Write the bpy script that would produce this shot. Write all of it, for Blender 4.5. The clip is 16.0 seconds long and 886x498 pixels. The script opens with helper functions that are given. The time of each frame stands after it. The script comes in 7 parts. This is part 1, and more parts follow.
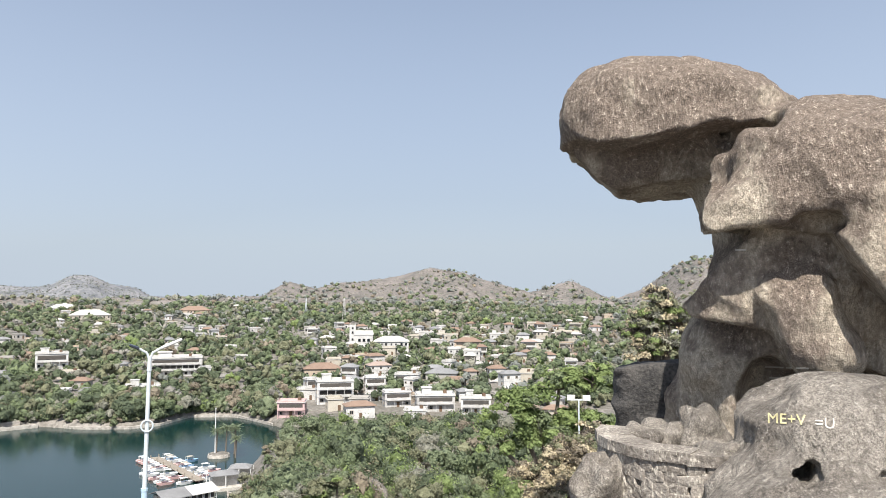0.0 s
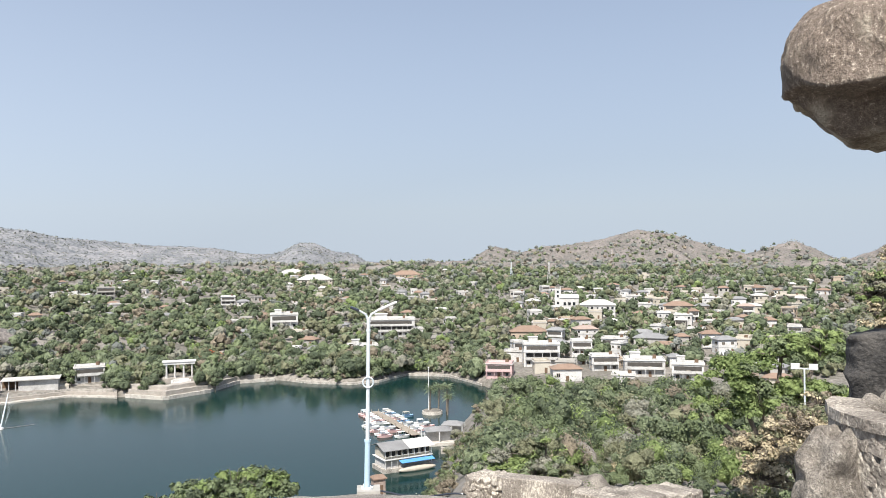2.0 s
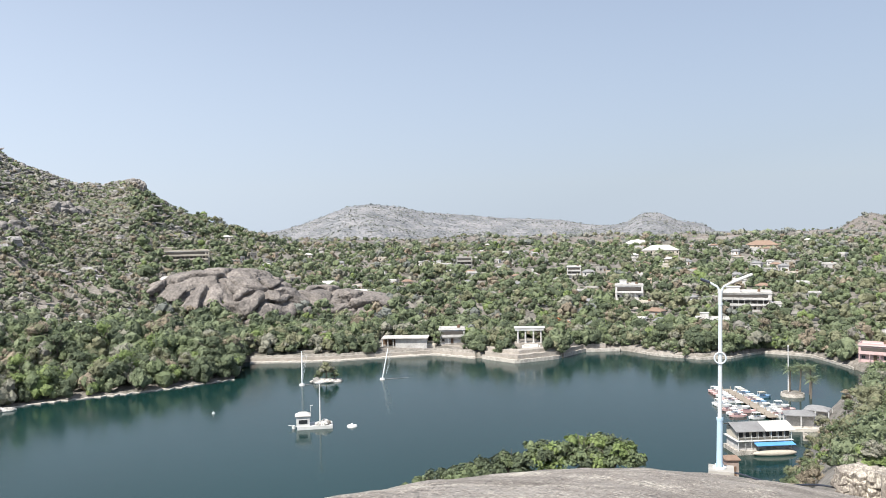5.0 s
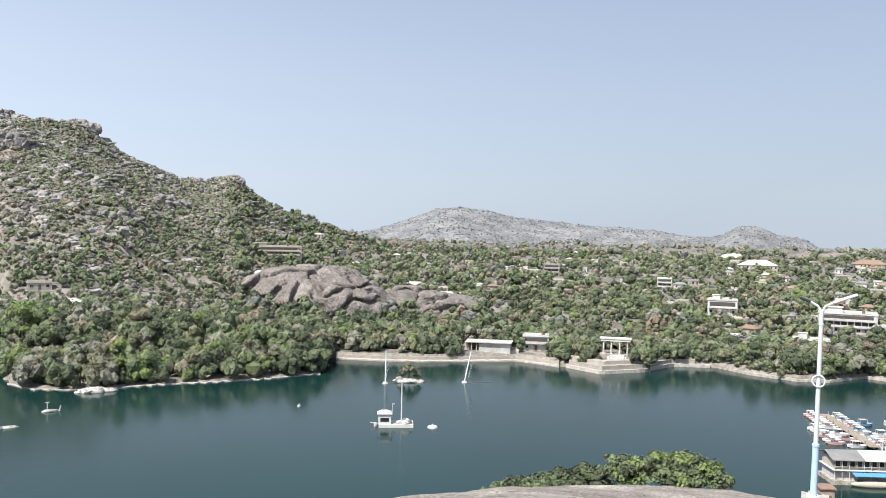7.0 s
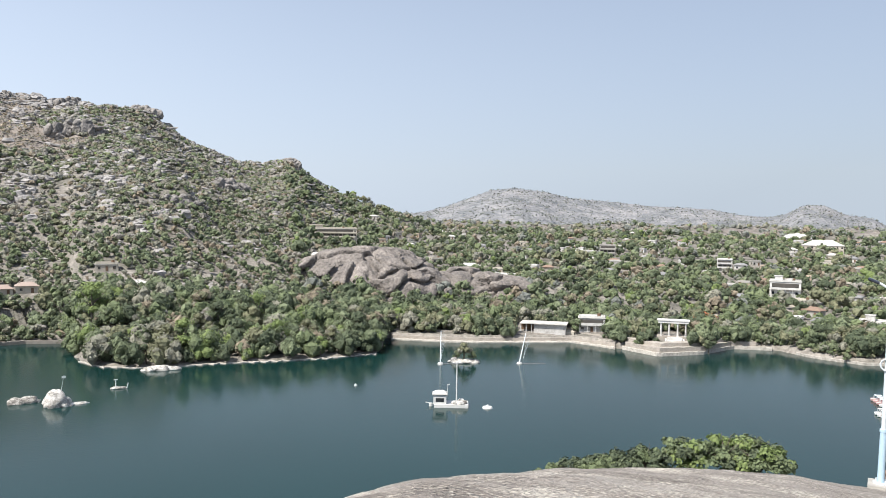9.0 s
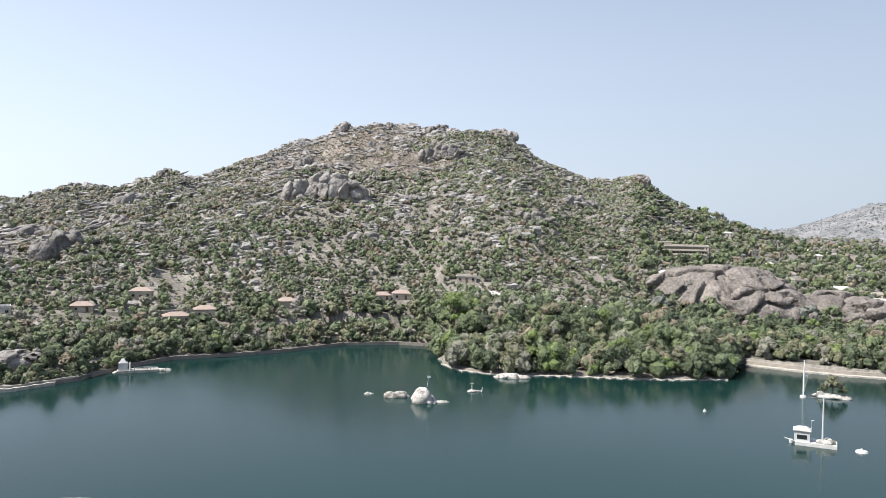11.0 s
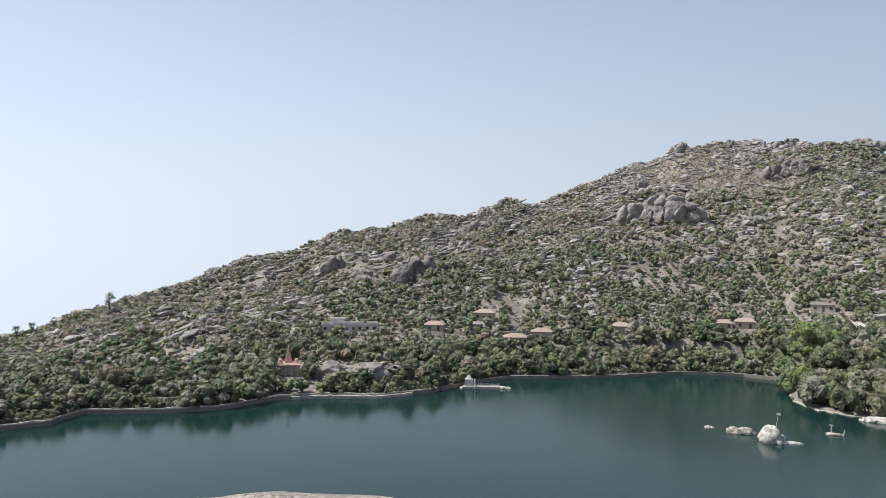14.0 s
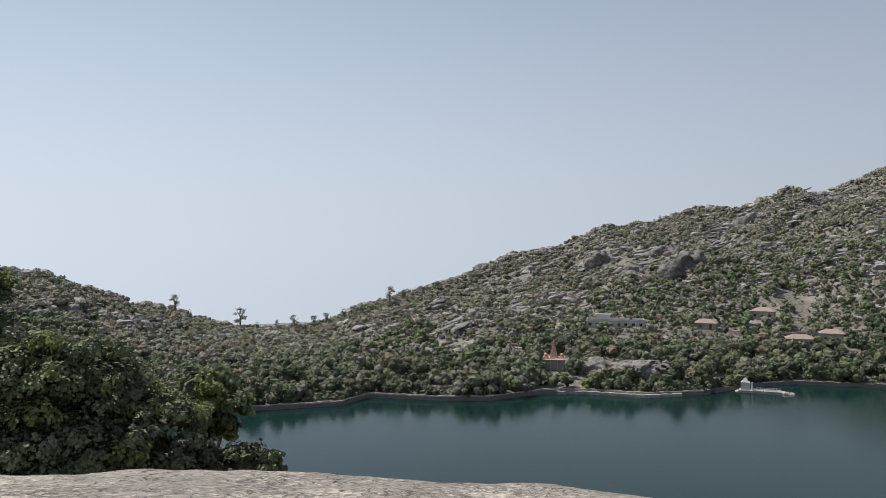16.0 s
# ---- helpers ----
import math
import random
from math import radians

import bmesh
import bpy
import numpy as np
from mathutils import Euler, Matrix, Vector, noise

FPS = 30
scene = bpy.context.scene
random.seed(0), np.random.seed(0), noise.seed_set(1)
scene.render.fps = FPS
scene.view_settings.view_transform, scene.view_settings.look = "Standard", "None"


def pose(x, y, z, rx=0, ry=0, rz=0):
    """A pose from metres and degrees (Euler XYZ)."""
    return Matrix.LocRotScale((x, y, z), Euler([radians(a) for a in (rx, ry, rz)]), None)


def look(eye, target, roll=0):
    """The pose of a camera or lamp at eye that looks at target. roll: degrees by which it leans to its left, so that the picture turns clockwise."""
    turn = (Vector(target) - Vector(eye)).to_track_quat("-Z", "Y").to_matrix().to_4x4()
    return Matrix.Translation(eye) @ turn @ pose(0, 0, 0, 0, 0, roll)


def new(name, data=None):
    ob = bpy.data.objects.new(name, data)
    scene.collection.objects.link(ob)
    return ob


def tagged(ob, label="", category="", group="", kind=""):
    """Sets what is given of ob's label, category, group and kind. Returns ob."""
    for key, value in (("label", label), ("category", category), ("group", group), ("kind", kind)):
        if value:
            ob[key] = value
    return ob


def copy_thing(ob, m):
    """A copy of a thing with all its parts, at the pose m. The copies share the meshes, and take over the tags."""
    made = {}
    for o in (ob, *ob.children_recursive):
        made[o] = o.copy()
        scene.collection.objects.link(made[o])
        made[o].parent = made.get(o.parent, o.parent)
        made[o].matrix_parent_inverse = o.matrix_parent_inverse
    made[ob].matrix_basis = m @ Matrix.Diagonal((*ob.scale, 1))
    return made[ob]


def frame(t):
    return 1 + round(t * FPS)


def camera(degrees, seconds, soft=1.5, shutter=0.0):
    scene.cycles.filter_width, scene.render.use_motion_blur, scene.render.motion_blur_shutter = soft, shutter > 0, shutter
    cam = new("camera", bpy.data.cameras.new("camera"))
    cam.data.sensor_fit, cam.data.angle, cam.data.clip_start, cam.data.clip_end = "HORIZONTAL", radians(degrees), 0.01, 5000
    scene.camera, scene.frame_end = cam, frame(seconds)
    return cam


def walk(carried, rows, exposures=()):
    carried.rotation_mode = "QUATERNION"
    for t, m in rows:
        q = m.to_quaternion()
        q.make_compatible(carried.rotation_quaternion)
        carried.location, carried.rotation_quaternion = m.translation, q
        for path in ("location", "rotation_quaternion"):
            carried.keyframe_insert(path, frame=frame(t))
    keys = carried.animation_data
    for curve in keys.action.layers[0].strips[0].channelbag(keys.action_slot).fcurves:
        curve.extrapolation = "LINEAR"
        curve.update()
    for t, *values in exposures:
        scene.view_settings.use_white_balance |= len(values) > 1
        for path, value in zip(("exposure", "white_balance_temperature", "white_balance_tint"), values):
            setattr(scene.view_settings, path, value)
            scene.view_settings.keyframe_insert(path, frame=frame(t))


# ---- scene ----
R = math.radians
EYE = 50.0          # height of the eye over the lake
# ---- camera: a slow turn to the left from the granite top, seconds, heading, tilt, lean in degrees ----
cam = camera(59.42, 16.0, soft=0.55)
TURN = [
    (0.0, 0.24, 3.23, 0.18),
    (0.5, 2.92, 3.28, 0.52),
    (1.0, 4.97, 2.82, 0.28),
    (1.5, 10.72, 1.39, -0.56),
    (2.0, 15.21, 0.59, -0.47),
    (2.5, 20.98, 0.70, -0.56),
    (3.0, 24.54, -0.22, -1.13),
    (3.5, 29.05, -1.29, -1.21),
    (4.0, 33.89, -1.56, -1.32),
    (4.5, 37.16, -1.33, -1.47),
    (4.7, 38.45, -1.29, -1.40),
    (7.0, 46.68, -0.93, 1.11),
    (7.5, 47.07, -1.11, 0.59),
    (8.0, 47.17, -1.61, 0.74),
    (8.2, 47.27, -1.57, 0.92),
    (10.3, 67.23, -2.70, 0.31),
    (10.5, 70.83, -2.08, 0.77),
    (11.0, 75.89, -1.55, 0.98),
    (11.5, 77.67, -0.67, 0.85),
    (12.0, 85.42, -0.39, -0.20),
    (12.5, 90.02, -0.26, -0.36),
    (13.0, 91.73, -0.16, -0.11),
    (13.5, 94.88, -0.11, 0.55),
    (14.0, 100.21, -0.03, 0.41),
    (14.5, 101.95, -0.70, 0.15),
    (15.0, 107.46, -0.64, 0.09),
    (15.5, 113.50, -0.52, -0.07),
    (16.0, 119.50, -0.39, -0.24),
]


def heading(az, d, z=0.0):
    """A place at d metres from the turning point, az degrees to the left of +y."""
    return Vector((-d * math.sin(R(az)), d * math.cos(R(az)), z))


def eye_pose(az, tilt, lean):
    eye = heading(az, 0.12, EYE)
    ahead = Vector((-math.sin(R(az)) * math.cos(R(tilt)), math.cos(R(az)) * math.cos(R(tilt)), math.sin(R(tilt))))
    return look(eye, eye + ahead * 10, lean)


walk(cam, [(t, eye_pose(a, p, r)) for t, a, p, r in TURN],
     exposures=[(0.0, 0.76, 6480, 10), (4.5, 0.79, 6450, 10), (8.0, 0.76, 6450, 10), (11.0, 0.75, 6450, 10), (13.0, 0.52, 6500, 10), (14.5, 0.28, 6560, 10), (16.0, -0.04, 6580, 10)])

# ---- light ----
SUN_AZ, SUN_EL = 181.0, 53.0
world = bpy.data.worlds.new("sky")
scene.world = world
world.use_nodes = True
wn, wl = world.node_tree.nodes, world.node_tree.links
sky = wn.new("ShaderNodeTexSky")
sky.sky_type, sky.sun_disc = "NISHITA", False
sky.sun_elevation, sky.sun_rotation = R(SUN_EL), R(-SUN_AZ)
sky.air_density, sky.dust_density, sky.ozone_density, sky.altitude = 1.0, 2.0, 1.0, 1200
coord, split, join = wn.new("ShaderNodeTexCoord"), wn.new("ShaderNodeSeparateXYZ"), wn.new("ShaderNodeCombineXYZ")
above = wn.new("ShaderNodeMath")
above.operation, above.inputs[1].default_value = "MAXIMUM", 0.06   # hazy plains below the horizon share its colour
wl.new(coord.outputs["Generated"], split.inputs[0])
wl.new(split.outputs[0], join.inputs[0])
wl.new(split.outputs[1], join.inputs[1])
wl.new(split.outputs[2], above.inputs[0])
wl.new(above.outputs[0], join.inputs[2])
wl.new(join.outputs[0], sky.inputs[0])
# dry-season haze whitens the sky, most of all low down
veil, thin = wn.new("ShaderNodeMix"), wn.new("ShaderNodeMapRange")
veil.data_type = "RGBA"
thin.inputs["From Min"].default_value, thin.inputs["From Max"].default_value = 0.0, 0.45
thin.inputs["To Min"].default_value, thin.inputs["To Max"].default_value = 0.88, 0.26
wl.new(split.outputs[2], thin.inputs["Value"])
wl.new(thin.outputs[0], veil.inputs["Factor"])
wl.new(sky.outputs[0], veil.inputs["A"])
# the haze is brighter towards the sun
toward, glow, lit = wn.new("ShaderNodeVectorMath"), wn.new("ShaderNodeMapRange"), wn.new("ShaderNodeVectorMath")
toward.operation, toward.inputs[1].default_value = "DOT_PRODUCT", heading(SUN_AZ, math.cos(R(SUN_EL)), math.sin(R(SUN_EL)))
glow.inputs["From Min"].default_value, glow.inputs["From Max"].default_value = -0.5, 0.65
glow.inputs["To Min"].default_value, glow.inputs["To Max"].default_value = 0.95, 2.25
lit.operation, lit.inputs[0].default_value = "SCALE", (4.25, 4.75, 5.55)
wl.new(coord.outputs["Generated"], toward.inputs[0])
wl.new(toward.outputs["Value"], glow.inputs["Value"])
wl.new(glow.outputs[0], lit.inputs["Scale"])
wl.new(lit.outputs[0], veil.inputs["B"])
wl.new(veil.outputs["Result"], wn["Background"].inputs[0])
wn["Background"].inputs[1].default_value = 0.077
lamp = bpy.data.lights.new("sun", "SUN")
lamp.energy, lamp.angle, lamp.color = 5.0, R(0.6), (1.0, 0.95, 0.87)
sun = new("sun", lamp)
sun.matrix_world = look(heading(SUN_AZ, 100, 100 * math.tan(R(SUN_EL))), (0, 0, 0))


# ---- materials ----
def material(name, colours, scale=1.0, fine_by=9.0, rough=0.9, bump=0.3, bump_scale=None, spread=0.25, metal=0.0, detail=6.0, island=False, crags=0.0, flecks=0.0):
    """A weathered surface: colours blended by noise at two scales, with fine relief. scale: features per metre."""
    m = bpy.data.materials.new(name)
    m.use_nodes = True
    n, l = m.node_tree.nodes, m.node_tree.links
    b = n["Principled BSDF"]
    b.inputs["Roughness"].default_value, b.inputs["Metallic"].default_value = rough, metal
    tc = n.new("ShaderNodeTexCoord")
    geo = n.new("ShaderNodeNewGeometry")
    big, fine = n.new("ShaderNodeTexNoise"), n.new("ShaderNodeTexNoise")
    big.inputs["Scale"].default_value, big.inputs["Detail"].default_value = scale, detail
    fine.inputs["Scale"].default_value, fine.inputs["Detail"].default_value = scale * fine_by, 4.0
    for t in (big, fine):
        l.new(geo.outputs["Position"], t.inputs["Vector"])
    ramp = n.new("ShaderNodeValToRGB")
    k = len(colours)
    while len(ramp.color_ramp.elements) < k:
        ramp.color_ramp.elements.new(0.5)
    for i, c in enumerate(colours):
        e = ramp.color_ramp.elements[i]
        e.position = 0.5 + spread * (2.0 * i / max(k - 1, 1) - 1.0)
        e.color = (*c, 1)
    mixf = n.new("ShaderNodeMath")
    mixf.operation = "MULTIPLY_ADD"
    mixf.inputs[1].default_value = 0.5
    l.new(fine.outputs[0], mixf.inputs[0])
    half = n.new("ShaderNodeMath")
    half.operation, half.inputs[1].default_value = "MULTIPLY", 0.5
    l.new(big.outputs[0], half.inputs[0])
    l.new(half.outputs[0], mixf.inputs[2])
    value = mixf.outputs[0]
    rnd = n.new("ShaderNodeMath")
    rnd.operation, rnd.inputs[1].default_value = "MULTIPLY_ADD", 0.22
    if island:
        l.new(geo.outputs["Random Per Island"], rnd.inputs[0])
    else:
        info = n.new("ShaderNodeObjectInfo")
        l.new(info.outputs["Random"], rnd.inputs[0])
        rnd.inputs[1].default_value = 0.12
    sub = n.new("ShaderNodeMath")
    sub.operation, sub.inputs[1].default_value = "SUBTRACT", rnd.inputs[1].default_value / 2
    l.new(value, sub.inputs[0])
    l.new(sub.outputs[0], rnd.inputs[2])
    l.new(rnd.outputs[0], ramp.inputs[0])
    l.new(ramp.outputs[0], b.inputs["Base Color"])
    if flecks:
        # pale crystals and lichen, drawn out down the face, thick in some patches and thin in others
        tall, spot, patch, sum_, cut, mixc = (n.new("ShaderNodeVectorMath"), n.new("ShaderNodeTexNoise"), n.new("ShaderNodeTexNoise"), n.new("ShaderNodeMath"), n.new("ShaderNodeMapRange"), n.new("ShaderNodeMix"))
        tall.operation, tall.inputs[1].default_value = "MULTIPLY", (1.0, 1.0, 0.45)
        l.new(geo.outputs["Position"], tall.inputs[0])
        l.new(tall.outputs[0], spot.inputs["Vector"])
        spot.inputs["Scale"].default_value, spot.inputs["Detail"].default_value, spot.inputs["Roughness"].default_value = flecks, 3.0, 0.7
        l.new(geo.outputs["Position"], patch.inputs["Vector"])
        patch.inputs["Scale"].default_value, patch.inputs["Detail"].default_value = 0.9, 3.0
        sum_.operation, sum_.inputs[1].default_value = "MULTIPLY_ADD", 0.55
        l.new(patch.outputs[0], sum_.inputs[0])
        l.new(spot.outputs[0], sum_.inputs[2])
        cut.inputs["From Min"].default_value, cut.inputs["From Max"].default_value, cut.inputs["To Max"].default_value = 0.80, 0.95, 0.62
        l.new(sum_.outputs[0], cut.inputs["Value"])
        mixc.data_type = "RGBA"
        mixc.inputs["B"].default_value = (0.64, 0.59, 0.5, 1)
        l.new(cut.outputs[0], mixc.inputs["Factor"])
        l.new(ramp.outputs[0], mixc.inputs["A"])
        l.new(mixc.outputs["Result"], b.inputs["Base Color"])
    if bump:
        bp = n.new("ShaderNodeBump")
        bp.inputs["Strength"].default_value, bp.inputs["Distance"].default_value = bump, 0.7 / (bump_scale or scale * 9.0)
        rel = n.new("ShaderNodeTexNoise")
        rel.inputs["Scale"].default_value, rel.inputs["Detail"].default_value = bump_scale or scale * 9.0, 5.0
        l.new(geo.outputs["Position"], rel.inputs["Vector"])
        l.new(rel.outputs[0], bp.inputs["Height"])
        l.new(bp.outputs[0], b.inputs["Normal"])
        if crags:
            # pits and ridges a hand wide
            pit, bq = n.new("ShaderNodeTexVoronoi"), n.new("ShaderNodeBump")
            pit.inputs["Scale"].default_value = crags
            bend = n.new("ShaderNodeVectorMath")
            bend.operation = "ADD"
            l.new(geo.outputs["Position"], bend.inputs[0])
            l.new(rel.outputs["Color"], bend.inputs[1])
            l.new(bend.outputs[0], pit.inputs["Vector"])
            bq.inputs["Strength"].default_value, bq.inputs["Distance"].default_value = 0.55, 0.35 / crags
            l.new(pit.outputs["Distance"], bq.inputs["Height"])
            l.new(bq.outputs[0], bp.inputs["Normal"])
    return m


def leaf_material(name, dark, light, island=True, through_light=0.22):
    # every leaf colour is pulled towards grey, haze put into the green
    dark, light = ([c * 0.9 + 0.1 * k * max(q) for c, k in zip(q, (0.85, 0.95, 0.85))] for q in (dark, light))
    m = material(name, [dark, [c * 1.22 for c in light]], scale=0.3, rough=0.6, bump=0, spread=0.2, island=island)
    n, l = m.node_tree.nodes, m.node_tree.links
    b = n["Principled BSDF"]
    b.inputs["Specular IOR Level"].default_value = 0.25
    ramp = [x for x in n if x.bl_idname == "ShaderNodeValToRGB"][0]
    # sprays of leaves on the lumps: light tips over dark gaps
    geo = [x for x in n if x.bl_idname == "ShaderNodeNewGeometry"][0]
    tuft, bp = n.new("ShaderNodeTexNoise"), n.new("ShaderNodeBump")
    tuft.inputs["Scale"].default_value, tuft.inputs["Detail"].default_value, tuft.inputs["Roughness"].default_value = 0.75, 5.0, 0.65
    bp.inputs["Strength"].default_value, bp.inputs["Distance"].default_value = 1.0, 1.1
    l.new(geo.outputs["Position"], tuft.inputs["Vector"])
    l.new(tuft.outputs[0], bp.inputs["Height"])
    l.new(bp.outputs[0], b.inputs["Normal"])
    thin, mix = n.new("ShaderNodeBsdfTranslucent"), n.new("ShaderNodeMixShader")
    mix.inputs[0].default_value = through_light
    l.new(ramp.outputs[0], thin.inputs[0])
    l.new(b.outputs[0], mix.inputs[1])
    l.new(thin.outputs[0], mix.inputs[2])
    l.new(mix.outputs[0], n["Material Output"].inputs[0])
    return m


LEAF = [leaf_material("leaf_dark_green", (0.05, 0.068, 0.04), (0.125, 0.152, 0.085)),
        leaf_material("leaf_mid_green", (0.080, 0.108, 0.054), (0.185, 0.225, 0.108)),
        leaf_material("leaf_olive", (0.118, 0.125, 0.072), (0.235, 0.235, 0.138)),
        leaf_material("leaf_dry_brown", (0.16, 0.132, 0.095), (0.31, 0.255, 0.185)),
        leaf_material("leaf_grey_scrub", (0.17, 0.16, 0.14), (0.32, 0.298, 0.265)),
        leaf_material("leaf_fresh_green", (0.13, 0.185, 0.055), (0.29, 0.36, 0.13), through_light=0.4),
        leaf_material("leaf_orange", (0.35, 0.09, 0.03), (0.55, 0.17, 0.06)),
        # paler and greyer than the rest: distance haze mixed into the leaf colour
        leaf_material("leaf_far_haze_green", (0.14, 0.152, 0.135), (0.225, 0.235, 0.212)),
        leaf_material("leaf_hill_green", (0.085, 0.113, 0.06), (0.215, 0.25, 0.14)),
        leaf_material("leaf_hill_olive", (0.15, 0.15, 0.114), (0.3, 0.29, 0.23)),
        leaf_material("leaf_straw", (0.36, 0.29, 0.18), (0.58, 0.49, 0.33))]
BARK = material("bark", [(0.08, 0.065, 0.05), (0.2, 0.17, 0.14)], 1.5)
GROUND = material("dry_hillside_soil", [(0.075, 0.075, 0.058), (0.125, 0.117, 0.097), (0.185, 0.168, 0.148), (0.27, 0.248, 0.222)], 0.05, fine_by=12.0, bump=1.0, bump_scale=0.5, spread=0.16)


def granite_material(name, crust, patina, pale, patch=0.45, cover=0.0):
    """Coarse-grained granite: a crust of salt-and-pepper crystals, brown patina in broad patches and runs, pale scoured spots."""
    m = bpy.data.materials.new(name)
    m.use_nodes = True
    n, l = m.node_tree.nodes, m.node_tree.links
    b = n["Principled BSDF"]
    b.inputs["Roughness"].default_value, b.inputs["Specular IOR Level"].default_value = 0.9, 0.2
    geo = n.new("ShaderNodeNewGeometry")

    def noise_at(scale, detail, rough=0.55, squash=None):
        t = n.new("ShaderNodeTexNoise")
        t.inputs["Scale"].default_value, t.inputs["Detail"].default_value, t.inputs["Roughness"].default_value = scale, detail, rough
        if squash:
            k = n.new("ShaderNodeVectorMath")
            k.operation, k.inputs[1].default_value = "MULTIPLY", squash
            l.new(geo.outputs["Position"], k.inputs[0])
            l.new(k.outputs[0], t.inputs["Vector"])
        else:
            l.new(geo.outputs["Position"], t.inputs["Vector"])
        return t.outputs[0]

    def ramp(value, lo, hi, a=0.0, c=1.0):
        r = n.new("ShaderNodeMapRange")
        r.interpolation_type = "SMOOTHSTEP"
        for key, q in zip(("From Min", "From Max", "To Min", "To Max"), (lo, hi, a, c)):
            r.inputs[key].default_value = q
        l.new(value, r.inputs["Value"])
        return r.outputs[0]

    def mixed(fac, a, c, kind="MIX"):
        x = n.new("ShaderNodeMix")
        x.data_type, x.blend_type = "RGBA", kind
        for key, q in (("Factor", fac), ("A", a), ("B", c)):
            if isinstance(q, (tuple, list)):
                x.inputs[key].default_value = (*q, 1)
            elif isinstance(q, float):
                x.inputs[key].default_value = q
            else:
                l.new(q, x.inputs[key])
        return x.outputs["Result"]

    def math_of(kind, a, c):
        x = n.new("ShaderNodeMath")
        x.operation = kind
        for i, q in enumerate((a, c)):
            if isinstance(q, float):
                x.inputs[i].default_value = q
            else:
                l.new(q, x.inputs[i])
        return x.outputs[0]

    sep = n.new("ShaderNodeSeparateXYZ")
    l.new(geo.outputs["Normal"], sep.inputs[0])
    broad = noise_at(patch, 5.0, 0.6)
    runs = noise_at(1.6, 4.0, 0.6, (1.0, 1.0, 0.16))
    speck = noise_at(34.0, 3.0, 0.75)
    knots = noise_at(11.0, 4.0, 0.65, (1.0, 1.0, 0.6))
    stain = math_of("ADD", math_of("MULTIPLY", broad, 0.75), math_of("MULTIPLY", runs, 0.4))
    stain = math_of("ADD", stain, math_of("MULTIPLY", ramp(sep.outputs[2], -0.1, 0.8), 0.10))
    stain = math_of("ADD", stain, math_of("MULTIPLY", math_of("SUBTRACT", speck, 0.5), 0.25))
    col = mixed(ramp(stain, 0.56 - cover, 0.70 - cover), crust, patina)
    col = mixed(ramp(math_of("ADD", math_of("MULTIPLY", knots, 0.6), math_of("MULTIPLY", speck, 0.5)), 0.60, 0.72, 0.0, 0.6), col, pale)
    shade = ramp(math_of("ADD", math_of("MULTIPLY", speck, 0.6), math_of("MULTIPLY", knots, 0.4)), 0.38, 0.6, 0.58, 1.28)
    grey = n.new("ShaderNodeCombineColor")
    for i in range(3):
        l.new(shade, grey.inputs[i])
    l.new(mixed(1.0, col, grey.outputs[0], "MULTIPLY"), b.inputs["Base Color"])
    height = math_of("ADD", math_of("MULTIPLY", speck, 0.35), knots)
    bp = n.new("ShaderNodeBump")
    bp.inputs["Strength"].default_value, bp.inputs["Distance"].default_value = 1.0, 0.13
    l.new(height, bp.inputs["Height"])
    l.new(bp.outputs[0], b.inputs["Normal"])
    return m


GRANITE = granite_material("weathered_granite", (0.45, 0.385, 0.306), (0.215, 0.172, 0.14), (0.62, 0.55, 0.45), 0.4, 0.05)
PALE_GRANITE = granite_material("pale_scoured_granite", (0.29, 0.26, 0.225), (0.19, 0.168, 0.145), (0.44, 0.41, 0.36), 0.8, -0.03)
BROWN_SOIL = material("pinkish_brown_hill_soil", [(0.09, 0.078, 0.064), (0.145, 0.124, 0.105), (0.2, 0.172, 0.15), (0.27, 0.24, 0.212)], 0.06, fine_by=11.0, bump=1.0, bump_scale=0.5, spread=0.15)
MID_SOIL = material("olive_brown_hill_soil", [(0.075, 0.075, 0.066), (0.125, 0.115, 0.102), (0.175, 0.154, 0.138), (0.235, 0.205, 0.187)], 0.02, fine_by=8.0, bump=1.0, bump_scale=0.12, spread=0.15)
# bluish grey tones put distance haze into the soil colour
HAZED_FAR_SOIL = material("distant_soil_with_haze", [(0.085, 0.095, 0.105), (0.135, 0.142, 0.152), (0.2, 0.2, 0.208), (0.26, 0.255, 0.258)], 0.012, fine_by=7.0, bump=1.0, bump_scale=0.05, spread=0.15)
SLAB = material("granite_slab", [(0.075, 0.064, 0.056), (0.155, 0.134, 0.117), (0.215, 0.19, 0.168), (0.29, 0.266, 0.24)], 0.5, fine_by=24.0, bump=0.8, bump_scale=8.0, spread=0.13, crags=2.2, flecks=14.0)
BOULDER = material("hill_granite", [(0.11, 0.106, 0.103), (0.255, 0.242, 0.235), (0.4, 0.382, 0.368)], 0.25, bump=1.0, bump_scale=1.0, spread=0.17)
DOME = material("pink_granite_dome", [(0.08, 0.072, 0.066), (0.135, 0.12, 0.109), (0.19, 0.168, 0.152), (0.27, 0.24, 0.218)], 0.09, fine_by=10.0, bump=1.0, bump_scale=0.6, spread=0.15, crags=0.16)
PALE_STONE = material("pale_rubble", [(0.1, 0.086, 0.073), (0.2, 0.175, 0.15), (0.3, 0.27, 0.235)], 0.9, fine_by=20.0, bump=0.8, bump_scale=10.0, spread=0.15, flecks=18.0)
STONE = material("shore_stone", [(0.17, 0.157, 0.138), (0.37, 0.342, 0.305), (0.53, 0.5, 0.455)], 0.8, spread=0.16)


